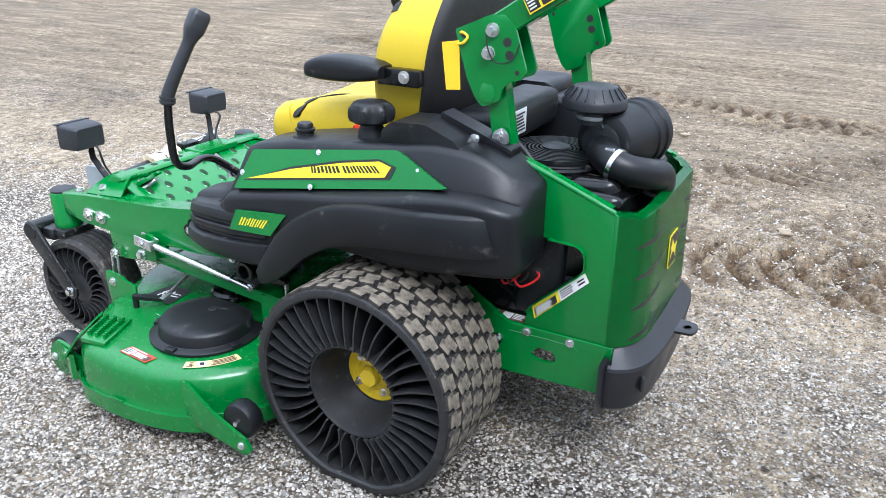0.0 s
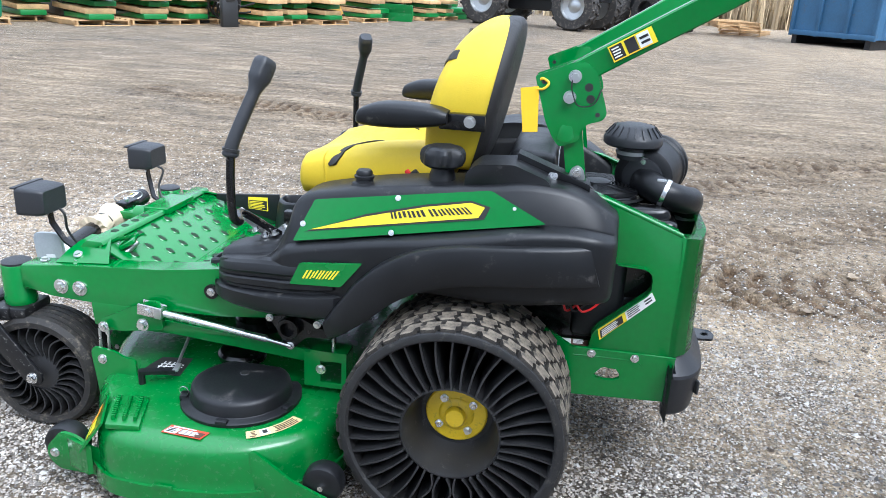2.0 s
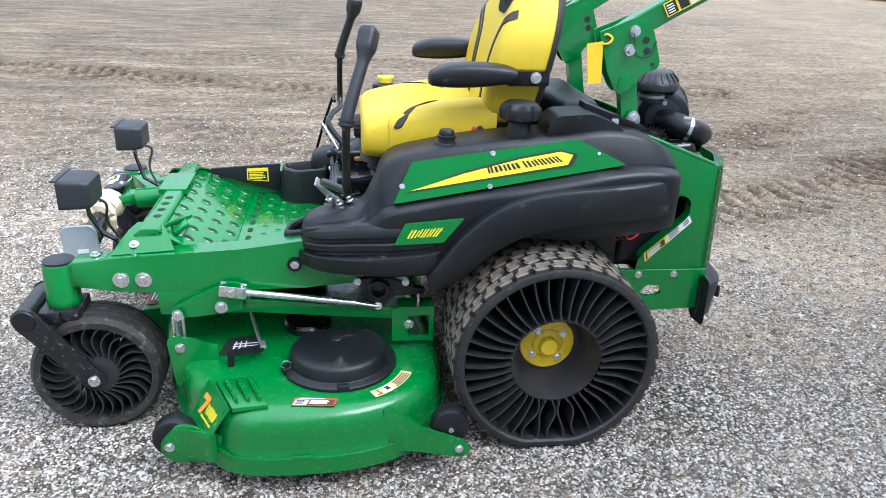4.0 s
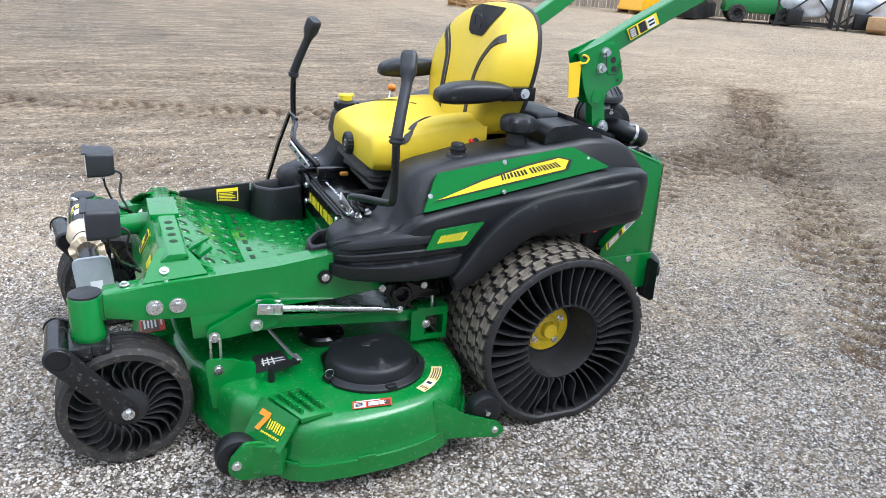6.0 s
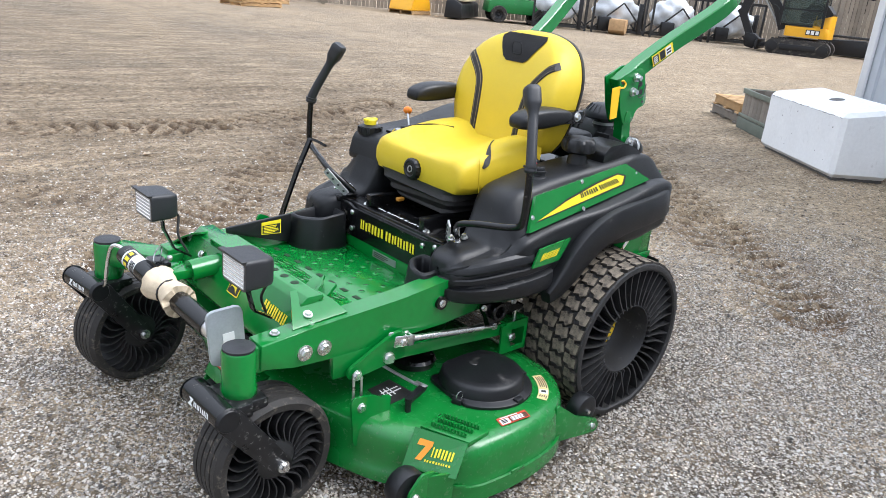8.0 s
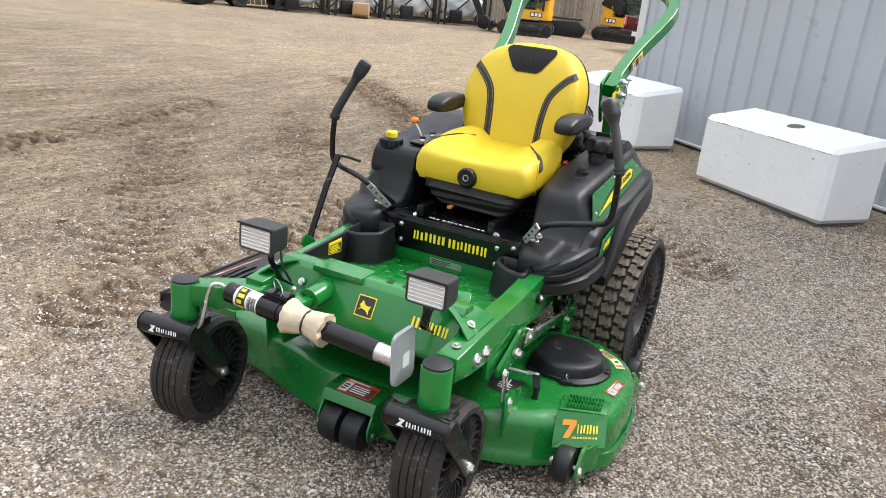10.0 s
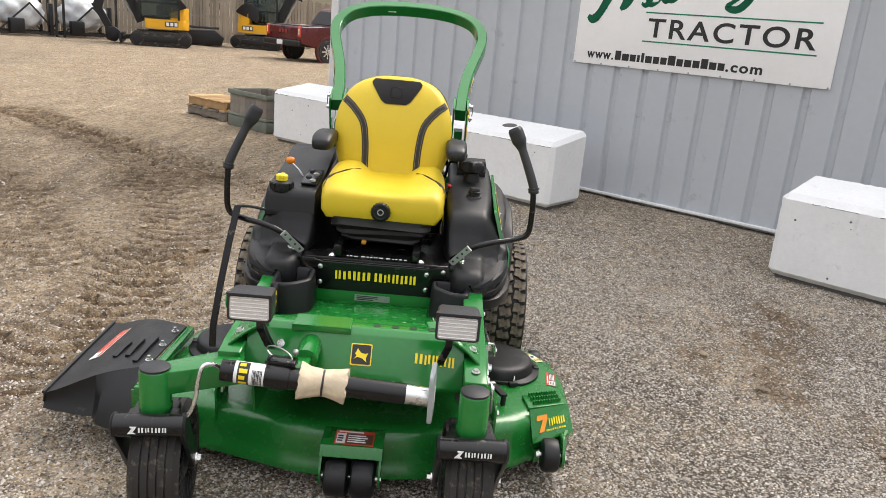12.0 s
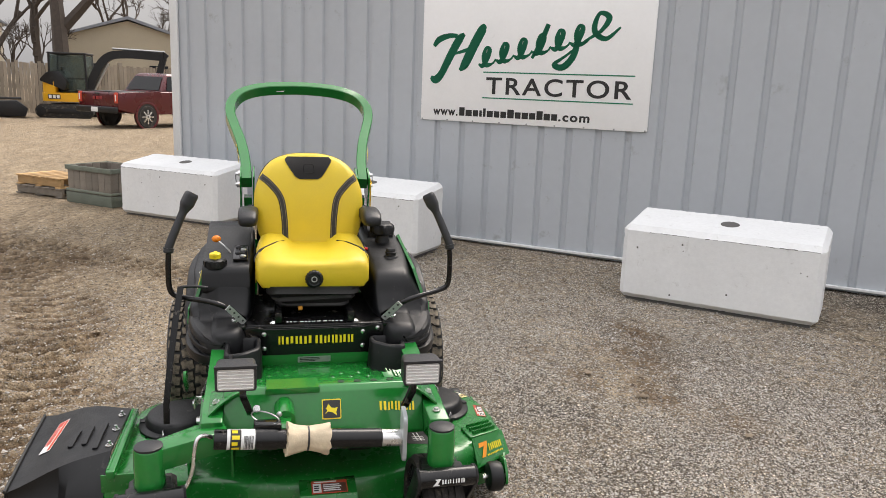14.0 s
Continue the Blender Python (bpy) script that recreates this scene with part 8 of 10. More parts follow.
def sign():
    sg = thing("wall_sign", WALL, "large white wall sign with green script and black capitals", "sign")
    bm = B()
    box(bm, (0.82, -0.012, 2.11), (2.52, 0.016, 1.55), None, 0.003)
    part("sign_board", bm, mat("white_sign_board", (0.92, 0.92, 0.915), 0.35, var=0.03, scale=2), sg)
    y = -0.0215
    mg = mat("sign_green", (0.0, 0.20, 0.10), 0.45, var=0.05)
    # the script name stands as a plain flowing flourish
    bm = B()
    WIDE = 1.35
    stroke(bm, [(-0.33, 1.80, 0.5), (-0.27, 1.775, 1.1), (-0.20, 1.84, 1.0), (-0.10, 2.03, 1.1), (0.0, 2.20, 1.1), (0.06, 2.26, 0.5)], 0.06 * WIDE, y)
    stroke(bm, [(-0.30, 2.13, 0.6), (-0.24, 2.20, 1.0), (-0.12, 2.24, 0.8), (-0.02, 2.24, 0.6)], 0.05 * WIDE, y)
    stroke(bm, [(0.02, 1.88, 0.4), (0.08, 1.95, 1.1), (0.18, 2.15, 1.2), (0.27, 2.31, 1.1), (0.31, 2.34, 0.4)], 0.065 * WIDE, y)
    stroke(bm, [(-0.06, 2.05, 0.5), (0.08, 2.09, 0.8), (0.22, 2.14, 0.5)], 0.035 * WIDE, y)
    x = 0.24
    for k in range(6):
        b0 = 1.93 + 0.045 * k
        stroke(bm, [(x, b0 + 0.02, 0.4), (x + 0.05, b0 + 0.005, 0.9), (x + 0.10, b0 + 0.09, 1.0), (x + 0.12, b0 + 0.17, 0.9), (x + 0.08, b0 + 0.185, 0.6), (x + 0.06, b0 + 0.10, 1.0), (x + 0.09, b0 + 0.015, 1.0), (x + 0.16, b0 + 0.03, 0.4), (x + 0.20, b0 + 0.075, 0.4)], 0.042 * WIDE, y)
        x += 0.20
    stroke(bm, [(0.84, 2.02, 0.5), (0.92, 2.16, 1.0), (1.0, 2.36, 0.8)], 0.045 * WIDE, y)
    stroke(bm, [(1.33, 2.25, 0.8), (1.28, 2.05, 1.0), (1.18, 1.94, 1.0), (1.08, 1.96, 0.7), (1.20, 2.05, 0.4), (1.40, 2.20, 0.4), (1.55, 2.30, 0.6), (1.62, 2.42, 0.9), (1.52, 2.46, 0.6), (1.48, 2.30, 0.9), (1.60, 2.22, 0.7), (1.74, 2.33, 0.3)], 0.05 * WIDE, y)
    bmesh.ops.solidify(bm, geom=bm.faces[:], thickness=0.001)
    tagged(part("script_flourish", bm, mg, sg, "flowing green flourish in place of the script name"), kind="stuff")
    text_on("lettering", "TRACTOR", 0.245, 0.34, 1.645, y, M_LBLACK, sg, 1.56)
    for z in (1.600, 1.868):
        bm = B()
        box(bm, (1.11, y - 0.0003, z), (1.62, 0.001, 0.012))
        part("rule_line", bm, mg, sg)
    text_on("lettering", "www.", 0.125, -0.285, 1.398, y, M_LBLACK, sg, 0.30)
    bm = B()
    rnd = random.Random(8)
    xx = 0.035
    for i in range(15):
        w = 0.030 if i in (3, 4) else rnd.uniform(0.060, 0.074)
        h = 0.066 if i % 4 else 0.090
        box(bm, (xx + w / 2, y - 0.0003, 1.398 + h / 2), (w, 0.001, h))
        xx += w + 0.014
    tagged(part("address_line", bm, M_LBLACK, sg, "line of black bars"), kind="stuff")
    text_on("lettering", ".com", 0.125, xx, 1.398, y, M_LBLACK, sg, 0.33)
    for i in range(9):
        for z in (1.345, 2.875):
            bm = B()
            lathe(bm, [(0.009, 0.020), (0.007, 0.026), (0.0, 0.027)], (-0.42 + 0.31 * i, 0, z), (0, -1, 0), 10)
            part("sign_screw", bm, M_STEEL, sg)


sign()


# painted shade for the blocks' foot and hollow, and their dark casting line
M_SHADE_SEAM = mat("shade_and_seam_grey", (0.12, 0.115, 0.11), 0.9)


def concrete_block(at, yaw, size, seed):
    bm = B()
    rnd = random.Random(seed)
    l, d, h = size
    # flat cast faces, wide rough chamfers
    c = 0.040

    def cuts(n, half):
        return [-half] + list(np.linspace(-half + c, half - c, n)) + [half]

    gx, gy, gz = cuts(60, l / 2), cuts(18, d / 2), cuts(24, h / 2)
    grid = {}

    def vert(p):
        key = tuple(round(q, 4) for q in p)
        if key not in grid:
            at_edge = [abs(abs(q) - s_ / 2) < 1e-4 for q, s_ in zip(p, size)]
            v = Vector(p)
            if sum(at_edge) >= 2:
                for k in range(3):
                    if at_edge[k]:
                        v[k] -= math.copysign(c * (0.5 if sum(at_edge) == 2 else 0.62), v[k])
            grid[key] = bm.verts.new(v)
        return grid[key]

    for ax, (ga, gb) in enumerate(((gy, gz), (gz, gx), (gx, gy))):
        for e in (-1, 1):
            for a0, a1 in zip(ga, ga[1:]):
                for b0, b1 in zip(gb, gb[1:]):
                    q = []
                    for a_, b_ in ((a0, b0), (a1, b0), (a1, b1), (a0, b1)):
                        p = [0, 0, 0]
                        p[ax], p[(ax + 1) % 3], p[(ax + 2) % 3] = e * size[ax] / 2, a_, b_
                        q.append(vert(tuple(p)))
                    bm.faces.new(q if e > 0 else q[::-1])
    for v in bm.verts:
        q = v.co * 61.0 + Vector((seed * 7, 0, 0))
        near = sum(abs(abs(v.co[k]) - size[k] / 2) < c + 0.02 for k in range(3))
        amp = 0.0045 if near >= 2 else 0.0008
        v.co += Vector((noise.noise(q), noise.noise(q + Vector((31, 0, 0))), noise.noise(q + Vector((0, 17, 0))))) * amp
    for v in bm.verts:
        v.co.z = 0.026 + max(0.0, (v.co.z + h / 2)) * (1.0 - 0.026 / h) * (1.0 + 0.15 * (v.co.y + d / 2) / d)
    me = mesh_of("concrete_block", bm, M_CONC, 22)
    ob = thing("concrete_block", pose(*at, 0, 0, 0, yaw) if len(at) == 3 else pose(at[0], at[1], 0, 0, 0, yaw), "large pale cast concrete block on the gravel", "concrete block", "concrete blocks along the wall")
    shared("block_body", me, ob, Matrix())
    # inset foot coloured dark, as the shade in the gap below the block
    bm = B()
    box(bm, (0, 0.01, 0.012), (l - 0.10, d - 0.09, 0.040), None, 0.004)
    part("block_foot", bm, M_SHADE_SEAM, ob, "recessed foot of the block, darkened as the shade under it")
    # ragged casting line under the top chamfer, and small pits
    bm = B()
    run = [(x, -d / 2 - 0.0008 + 0.001 * rnd.random(), h - c + 0.003 * rnd.uniform(-1, 1)) for x in np.linspace(-l / 2 + 0.05, l / 2 - 0.04, 46)]
    for i in range(0, 45, 1):
        if rnd.random() < 0.72:
            tube(bm, run[i : i + 2], 0.0012 + 0.0026 * rnd.random() ** 2, 5, 1)
    for i in range(7):
        x, z, r = rnd.uniform(-0.45, 0.45) * l, rnd.uniform(0.15, 0.85) * h, rnd.uniform(0.003, 0.009)
        lathe(bm, [(r, 0.0), (r * 0.8, 0.0012), (0.0, 0.0014)], (x, -d / 2 - 0.0006, z), (0, -1, 0), 7)
    tagged(part("casting_line", bm, M_SHADE_SEAM, ob, "ragged casting line and pits"), kind="stuff")
    # flat disc coloured dark, as the shade in a lifting hollow
    bm = B()
    lathe(bm, [(0.075, 0.0), (0.07, 0.004), (0.0, 0.0045)], (0.02, 0.02, h * 1.08 - 0.002), (0, -0.155, 1), 18)
    part("lifting_recess", bm, M_SHADE_SEAM, ob)
    return ob




def block_from(corner, yaw, length, seed):
    """Placed by the front left foot corner."""
    a = radians(yaw)
    u, v = Vector((math.cos(a), math.sin(a))), Vector((-math.sin(a), math.cos(a)))
    c = Vector(corner) + u * length / 2 + v * 0.30
    return concrete_block((c.x, c.y), yaw, (length, 0.60, 0.635), seed)


block_from((-1.93, 2.69), 48, 1.53, 1)
block_from((-4.42, 0.06), 50.5, 1.52, 2)
block_from((-6.22, -1.97), 52, 1.52, 3)


def pallet(at, yaw, size=(1.2, 1.0), h=0.13, material=None, label="bare wooden pallet lying on the gravel", z=0.0):
    m = material or M_WOOD
    p = thing("pallet", pose(at[0], at[1], z, 0, 0, yaw), label, "pallet", "pallets in the yard")
    l, w = size
    for k in range(3):
        bm = B()
        box(bm, (0, (k - 1) * (w / 2 - 0.05), h / 2), (l, 0.045, h - 0.036), None, 0.003)
        part("stringer", bm, m, p)
    n = 7
    bm = B()
    box(bm, (0, 0, 0), (0.10, w, 0.018), None, 0.002)
    me = mesh_of("board", bm, m)
    for k in range(n):
        x = -l / 2 + 0.05 + (l - 0.10) * k / (n - 1)
        shared("board", me, p, pose(x, 0, h - 0.009))
        if k % 3 == 0:
            shared("board", me, p, pose(x, 0, 0.009))
    return p


pallet((-8.02, -3.12), 50, (0.95, 0.62), 0.13, M_OLDWOOD, "grey wooden pallet below another beside a planter")
pallet((-8.02, -3.12), 50, (0.92, 0.60), 0.14, M_WOOD, "orange-brown wooden pallet stacked on another", 0.131)


def planter(at, yaw):
    p = thing("planter_box", pose(at[0], at[1], 0, 0, 0, yaw), "weathered grey-green wooden planter box on gravel", "planter")
    l, w, h = 0.86, 0.62, 0.50
    n = 7
    bm = B()
    box(bm, (0, 0, 0), (l / n - 0.006, 0.022, h - 0.10), None, 0.003)
    me = mesh_of("board", bm, M_OLDWOOD)
    for s in (-1, 1):
        for k in range(n):
            shared("board", me, p, pose(-l / 2 + l * (k + 0.5) / n, s * (w / 2 - 0.011), h / 2 + 0.04))
        for k in range(5):
            shared("board", me, p, pose(s * (l / 2 - 0.011), -w / 2 + w * (k + 0.5) / 5, h / 2 + 0.04, 0, 0, 90))
    for z, d in ((0.07, 0.14), (0.17, 0.03), (h - 0.03, 0.06)):
        for s in (-1, 1):
            bm = B()
            box(bm, (0, s * (w / 2 + 0.008), z), (l + 0.05, 0.025, d), None, 0.003)
            part("rail", bm, M_GREENWOOD, p)
            bm = B()
            box(bm, (s * (l / 2 + 0.008), 0, z), (0.025, w + 0.02, d - 0.002), None, 0.003)
            part("rail", bm, M_GREENWOOD, p)
    bm = B()
    box(bm, (0, 0, 0.30), (l - 0.05, w - 0.05, 0.05), None, 0.01)
    part("soil", bm, mat("dark_soil", (0.05, 0.04, 0.03), 0.95), p)


planter((-7.22, -2.62 + 0.35), 48)

# ---- machines and stock round the yard ----
M_YPAINT = mat("machine_yellow", (0.78, 0.40, 0.01), 0.4, var=0.08, scale=3, coat=0.2)
M_DARK = mat("machine_dark_grey", (0.011, 0.0115, 0.013), 0.45, var=0.2, scale=4, spec=0.4, dirt=((0.06, 0.055, 0.05), 0.04, 5))
M_TRACK = mat("track_rubber", (0.026, 0.024, 0.022), 0.85, var=0.3, scale=10, dirt=((0.2, 0.17, 0.14), 0.2, 8))
M_GLASS = mat("tinted_glass", (0.008, 0.009, 0.010), 0.10, var=0.1, scale=2, spec=0.3)
M_MAROON = mat("maroon_car_paint", (0.085, 0.0025, 0.007), 0.28, var=0.1, scale=2, coat=0.4)
M_BLUE = mat("blue_container_paint", (0.035, 0.105, 0.20), 0.5, var=0.2, scale=1.5, dirt=((0.10, 0.07, 0.05), 0.08, 4))
M_FENCE = mat("fence_wood", (0.30, 0.255, 0.20), 0.9, var=0.2, scale=2, island=0.3)
M_WRAP = mat("white_wrap", (0.62, 0.65, 0.68), 0.4, var=0.15, scale=5, bump=0.4, bscale=25)
M_GIMP = mat("implement_green", (0.012, 0.17, 0.035), 0.4, var=0.15, scale=4, dirt=(DUST, 0.06, 6))
M_TAN = mat("tan_siding", (0.42, 0.37, 0.28), 0.8, var=0.08, scale=1)
M_ROOF = mat("grey_roofing", (0.22, 0.24, 0.27), 0.6, var=0.1, scale=1)
M_BARK = mat("bark", (0.068, 0.054, 0.044), 0.95, var=0.3, scale=6, bump=0.6, bscale=20)
M_STRAW = mat("dry_grass", (0.46, 0.36, 0.22), 0.9, var=0.2, scale=1, island=0.45)


def tyre_wheel(parent, c, r, w, rim_r, rim_mat, lugs=0, axis=(0, 1, 0)):
    bm = B()
    lathe(bm, [(rim_r, -w / 2), (r * 0.93, -w / 2), (r, -w * 0.36), (r, w * 0.36), (r * 0.93, w / 2), (rim_r, w / 2)], c, axis, 36, closed=True)
    if lugs:
        d, u, v = frame_of(axis)
        for i in range(lugs):
            for s in (-1, 1):
                a = 2 * math.pi * (i + 0.25 * s) / lugs
                m = Matrix((u * math.cos(a) + v * math.sin(a), d, -u * math.sin(a) + v * math.cos(a))).transposed()
                p = Vector(c) + (u * math.cos(a) + v * math.sin(a)) * r + d * s * w * 0.22
                box(bm, p, (r * 0.09, w * 0.50, r * 0.075), m.to_4x4() @ Matrix.Rotation(s * 0.5, 4, "X"))
    tw = part("wheel", bm, M_TRACK, parent, "dusty black tyre")
    bm = B()
    lathe(bm, [(rim_r, -w * 0.42), (rim_r * 1.02, w * 0.40), (rim_r * 0.94, w * 0.42), (rim_r * 0.88, w * 0.2), (rim_r * 0.5, w * 0.12), (rim_r * 0.3, w * 0.26), (0.0, w * 0.27)], c, axis, 32)
    part("rim", bm, rim_mat, tw)
    return tw


def pickup(at, yaw):
    p = thing("pickup_truck", pose(at[0], at[1], 0, 0, 0, yaw), "maroon pickup truck parked with its tailgate showing", "truck")
    W = 0.94
    bm = B()
    prof = [(-1.12, 0.62), (-1.14, 1.10), (-1.10, 1.16), (0.55, 1.17), (0.60, 1.20), (2.95, 1.19), (4.15, 1.10), (4.28, 0.95), (4.25, 0.55), (3.75, 0.45), (0.5, 0.45), (-0.5, 0.48)]
    prism(bm, prof, "y", -W, W, 0.035, 3)
    body = part("body", bm, M_MAROON, p)
    bm = B()
    rings = []
    for z, x0, x1, w in ((1.15, 0.62, 3.05, W - 0.03), (1.45, 0.80, 2.72, W - 0.12), (1.74, 1.00, 2.25, W - 0.22), (1.80, 1.12, 2.10, W - 0.28)):
        rings.append([bm.verts.new((x, y, z)) for x, y in ((x0, -w), (x1, -w), (x1, w), (x0, w))])
    loft(bm, rings)
    bevel(bm, bm.faces[:], 0.03)
    cab = part("cab", bm, M_MAROON, p)
    bm = B()
    patch(bm, [(0.655, W - 0.16, 1.24), (0.655, -W + 0.16, 1.24), (0.945, -W + 0.28, 1.68), (0.945, W - 0.28, 1.68)], rounded(FULL, 0.06), -0.012, 0.03)
    part("rear_window", bm, M_GLASS, cab)
    for s in (-1, 1):
        bm = B()
        q = [(0.86, s * (W - 0.045), 1.23), (1.72, s * (W - 0.045), 1.23), (1.72, s * (W - 0.205), 1.69), (1.06, s * (W - 0.205), 1.69)]
        q = q if s < 0 else [q[1], q[0], q[3], q[2]]
        patch(bm, q, rounded(FULL, 0.06), 0.012, 0.01)
        part("side_window", bm, M_GLASS, cab)
        bm = B()
        q = [(1.80, s * (W - 0.045), 1.23), (2.80, s * (W - 0.045), 1.23), (2.30, s * (W - 0.205), 1.69), (1.80, s * (W - 0.205), 1.69)]
        q = q if s < 0 else [q[1], q[0], q[3], q[2]]
        patch(bm, q, rounded(FULL, 0.06), 0.012, 0.01)
        part("side_window", bm, M_GLASS, cab)
        for cx in (0.0, 3.26):
            bm = B()
            lathe(bm, [(0.47, W - 0.04), (0.475, W + 0.012), (0.43, W + 0.02), (0.40, W + 0.012), (0.40, W - 0.04)], (cx, 0, 0.40), (0, s, 0), 32, closed=True)
            part("wheel_arch", bm, M_MAROON, body)
            # black disc paints the shade inside the wheel arch
            bm = B()
            lathe(bm, [(0.42, W - 0.10), (0.42, W + 0.004), (0.0, W + 0.006)], (cx, 0, 0.40), (0, s, 0), 32)
            part("arch_shade", bm, M_LBLACK, body)
            tw = tyre_wheel(p, (cx, s * (W - 0.10), 0.375), 0.375, 0.25, 0.245, M_DARK, 0, (0, s, 0))
            for k in range(8):
                bm = B()
                a = 2 * math.pi * k / 8
                bar(bm, [(cx + 0.03 * math.cos(a), s * (W + 0.028), 0.375 + 0.03 * math.sin(a)), (cx + 0.235 * math.cos(a), s * (W + 0.020), 0.375 + 0.235 * math.sin(a))], (0, 1, 0), 0.03, 0.045)
                part("spoke", bm, M_ZINC, tw)
        bm = B()
        box(bm, (-1.125, s * (W - 0.09), 0.98), (0.06, 0.17, 0.34), None, 0.03)
        tl = part("tail_light", bm, M_LRED, p, "red tail light with white centre")
        bm = B()
        box(bm, (-1.157, s * (W - 0.08), 0.98), (0.01, 0.05, 0.20), None, 0.01)
        part("lamp_centre", bm, M_WHITE, tl)
        bm = B()
        box(bm, (2.15, s * (W + 0.005), 0.50), (2.1, 0.06, 0.06), None, 0.02)
        part("side_step", bm, M_STEEL, p)
    bm = B()
    box(bm, (-1.19, 0, 0.60), (0.17, 1.84, 0.20), None, 0.04, 3)
    bu = part("rear_bumper", bm, M_DARK, p, "dark rear bumper")
    bm = B()
    box(bm, (-1.282, 0.0, 0.60), (0.012, 0.31, 0.15), None, 0.004)
    part("number_plate", bm, M_WHITE, bu, "pale plate with no characters")
    bm = B()
    box(bm, (-1.152, 0, 1.10), (0.012, 0.22, 0.06), None, 0.01)
    part("tailgate_handle", bm, M_LBLACK, body)
    bm = B()
    for k in range(3):
        box(bm, (-1.150, -0.16 + 0.16 * k, 0.965), (0.012, 0.12, 0.10), None, 0.01)
    part("tailgate_badge", bm, mat("badge_dull_red", (0.3, 0.03, 0.03), 0.4), body, "plain badge bars")
    bm = B()
    box(bm, (-0.28, 0, 1.172), (1.62, 1.66, 0.02), None, 0.006)
    part("bed_cover", bm, M_LBLACK, p, "black bed cover")


pickup((-24.0, -4.72), 139)


M_CABGLASS = mat("cab_glass", (0.40, 0.47, 0.45), 0.04, var=0.03, scale=2)
M_CABGLASS.node_tree.nodes["Principled BSDF"].inputs["Transmission Weight"].default_value = 0.92
M_CABGLASS.node_tree.nodes["Principled BSDF"].inputs["IOR"].default_value = 1.05


def excavator(at, yaw, swing, label, fold):
    p = thing("mini_excavator", pose(at[0], at[1], 0, 0, 0, yaw), label, "excavator", "mini excavators")
    for s in (-1, 1):
        bm = B()
        pts = []
        for cx, a0 in ((0.80, -90), (-0.80, 90)):
            for k in range(9):
                a = radians(a0 + 180 * k / 8)
                pts.append((cx + 0.24 * math.cos(a), 0.25 + 0.25 * math.sin(a)))
        prism(bm, pts, "y", s * 0.60, s * 0.90, 0.02)
        for k in range(20):
            x = -0.85 + 1.7 * k / 19
            box(bm, (x, s * 0.75, 0.505), (0.045, 0.30, 0.03))
            box(bm, (x, s * 0.75, 0.008), (0.045, 0.30, 0.02))
        tr = part("track", bm, M_TRACK, p, "dusty rubber track")
        bm = B()
        box(bm, (0, s * 0.905, 0.26), (1.15, 0.03, 0.20), None, 0.02)
        part("track_frame", bm, M_DARK, tr)
        for cx in (0.80, -0.80):
            bm = B()
            lathe(bm, [(0.17, 0.88), (0.17, 0.92), (0.08, 0.93), (0.0, 0.93)], (cx, 0, 0.25), (0, s, 0), 20)
            part("sprocket", bm, M_DARK, tr)
    bm = B()
    box(bm, (0, 0, 0.40), (1.0, 1.2, 0.30), None, 0.04)
    part("undercarriage", bm, M_DARK, p)
    bm = B()
    prism(bm, [(1.30, 0.06), (1.36, 0.06), (1.40, 0.22), (1.36, 0.40), (1.30, 0.40)], "y", -0.85, 0.85, 0.01)
    for s in (-1, 1):
        bar(bm, [(0.5, s * 0.3, 0.35), (1.32, s * 0.45, 0.22)], (0, 0, 1), 0.12, 0.08)
    part("dozer_blade", bm, M_DARK, p, "dark dozer blade")
    t = Matrix.Rotation(radians(swing), 4, "Z")

    def up(name, bm, m, parent=p, lab=""):
        bmesh.ops.transform(bm, matrix=t, verts=bm.verts)
        return part(name, bm, m, parent, lab)

    bm = B()
    pl = [(0.55, -0.72), (0.55, 0.72), (-0.45, 0.75), (-0.80, 0.60), (-0.92, 0.3), (-0.95, 0.0), (-0.92, -0.3), (-0.80, -0.60), (-0.45, -0.75)]
    prism(bm, rounded(pl, 0.1), "z", 0.62, 0.95, 0.04)
    up("lower_house", bm, M_YPAINT)
    bm = B()
    prism(bm, rounded([(-0.30, -0.75), (-0.30, 0.75), (-0.80, 0.60), (-0.95, 0.0), (-0.80, -0.60)], 0.12), "z", 0.95, 1.38, 0.08, 3)
    up("counterweight", bm, M_YPAINT, p, "rounded yellow engine cover")
    bm = B()
    prism(bm, rounded([(-0.90, 1.40), (-0.60, 1.72), (-0.15, 1.78), (0.10, 1.40), (0.02, 1.02), (-0.35, 1.20)], 0.10), "y", -0.72, 0.72, 0.05)
    up("engine_hood", bm, M_DARK, p, "dark sweeping engine hood")
    bm = B()
    for k in range(3):
        box(bm, (-0.50 + 0.14 * k, 0.765, 0.80), (0.10, 0.012, 0.12))
        box(bm, (-0.50 + 0.14 * k, -0.765, 0.80), (0.10, 0.012, 0.12))
    tagged(up("model_mark", bm, M_WHITE, p, "white model mark as plain bars"), kind="stuff")
    bm = B()
    for s in (-1, 1):
        box(bm, (-0.36, s * 0.758, 0.80), (0.44, 0.010, 0.17))
    tagged(up("mark_field", bm, M_LBLACK, p), kind="stuff")
    bm = B()
    cx0, cx1, y0, y1, zb, zt = -0.60, 0.74, -0.40, 0.74, 0.95, 2.42
    for x, y in ((cx0, y0), (cx1, y0), (cx0, y1), (cx1, y1)):
        bar(bm, [(x, y, zb), (x * 0.96, y * 0.98, zt)], (0, 1, 0), 0.07, 0.07)
    box(bm, ((cx0 + cx1) / 2, (y0 + y1) / 2, zt + 0.02), (1.42, 1.20, 0.08), None, 0.03)
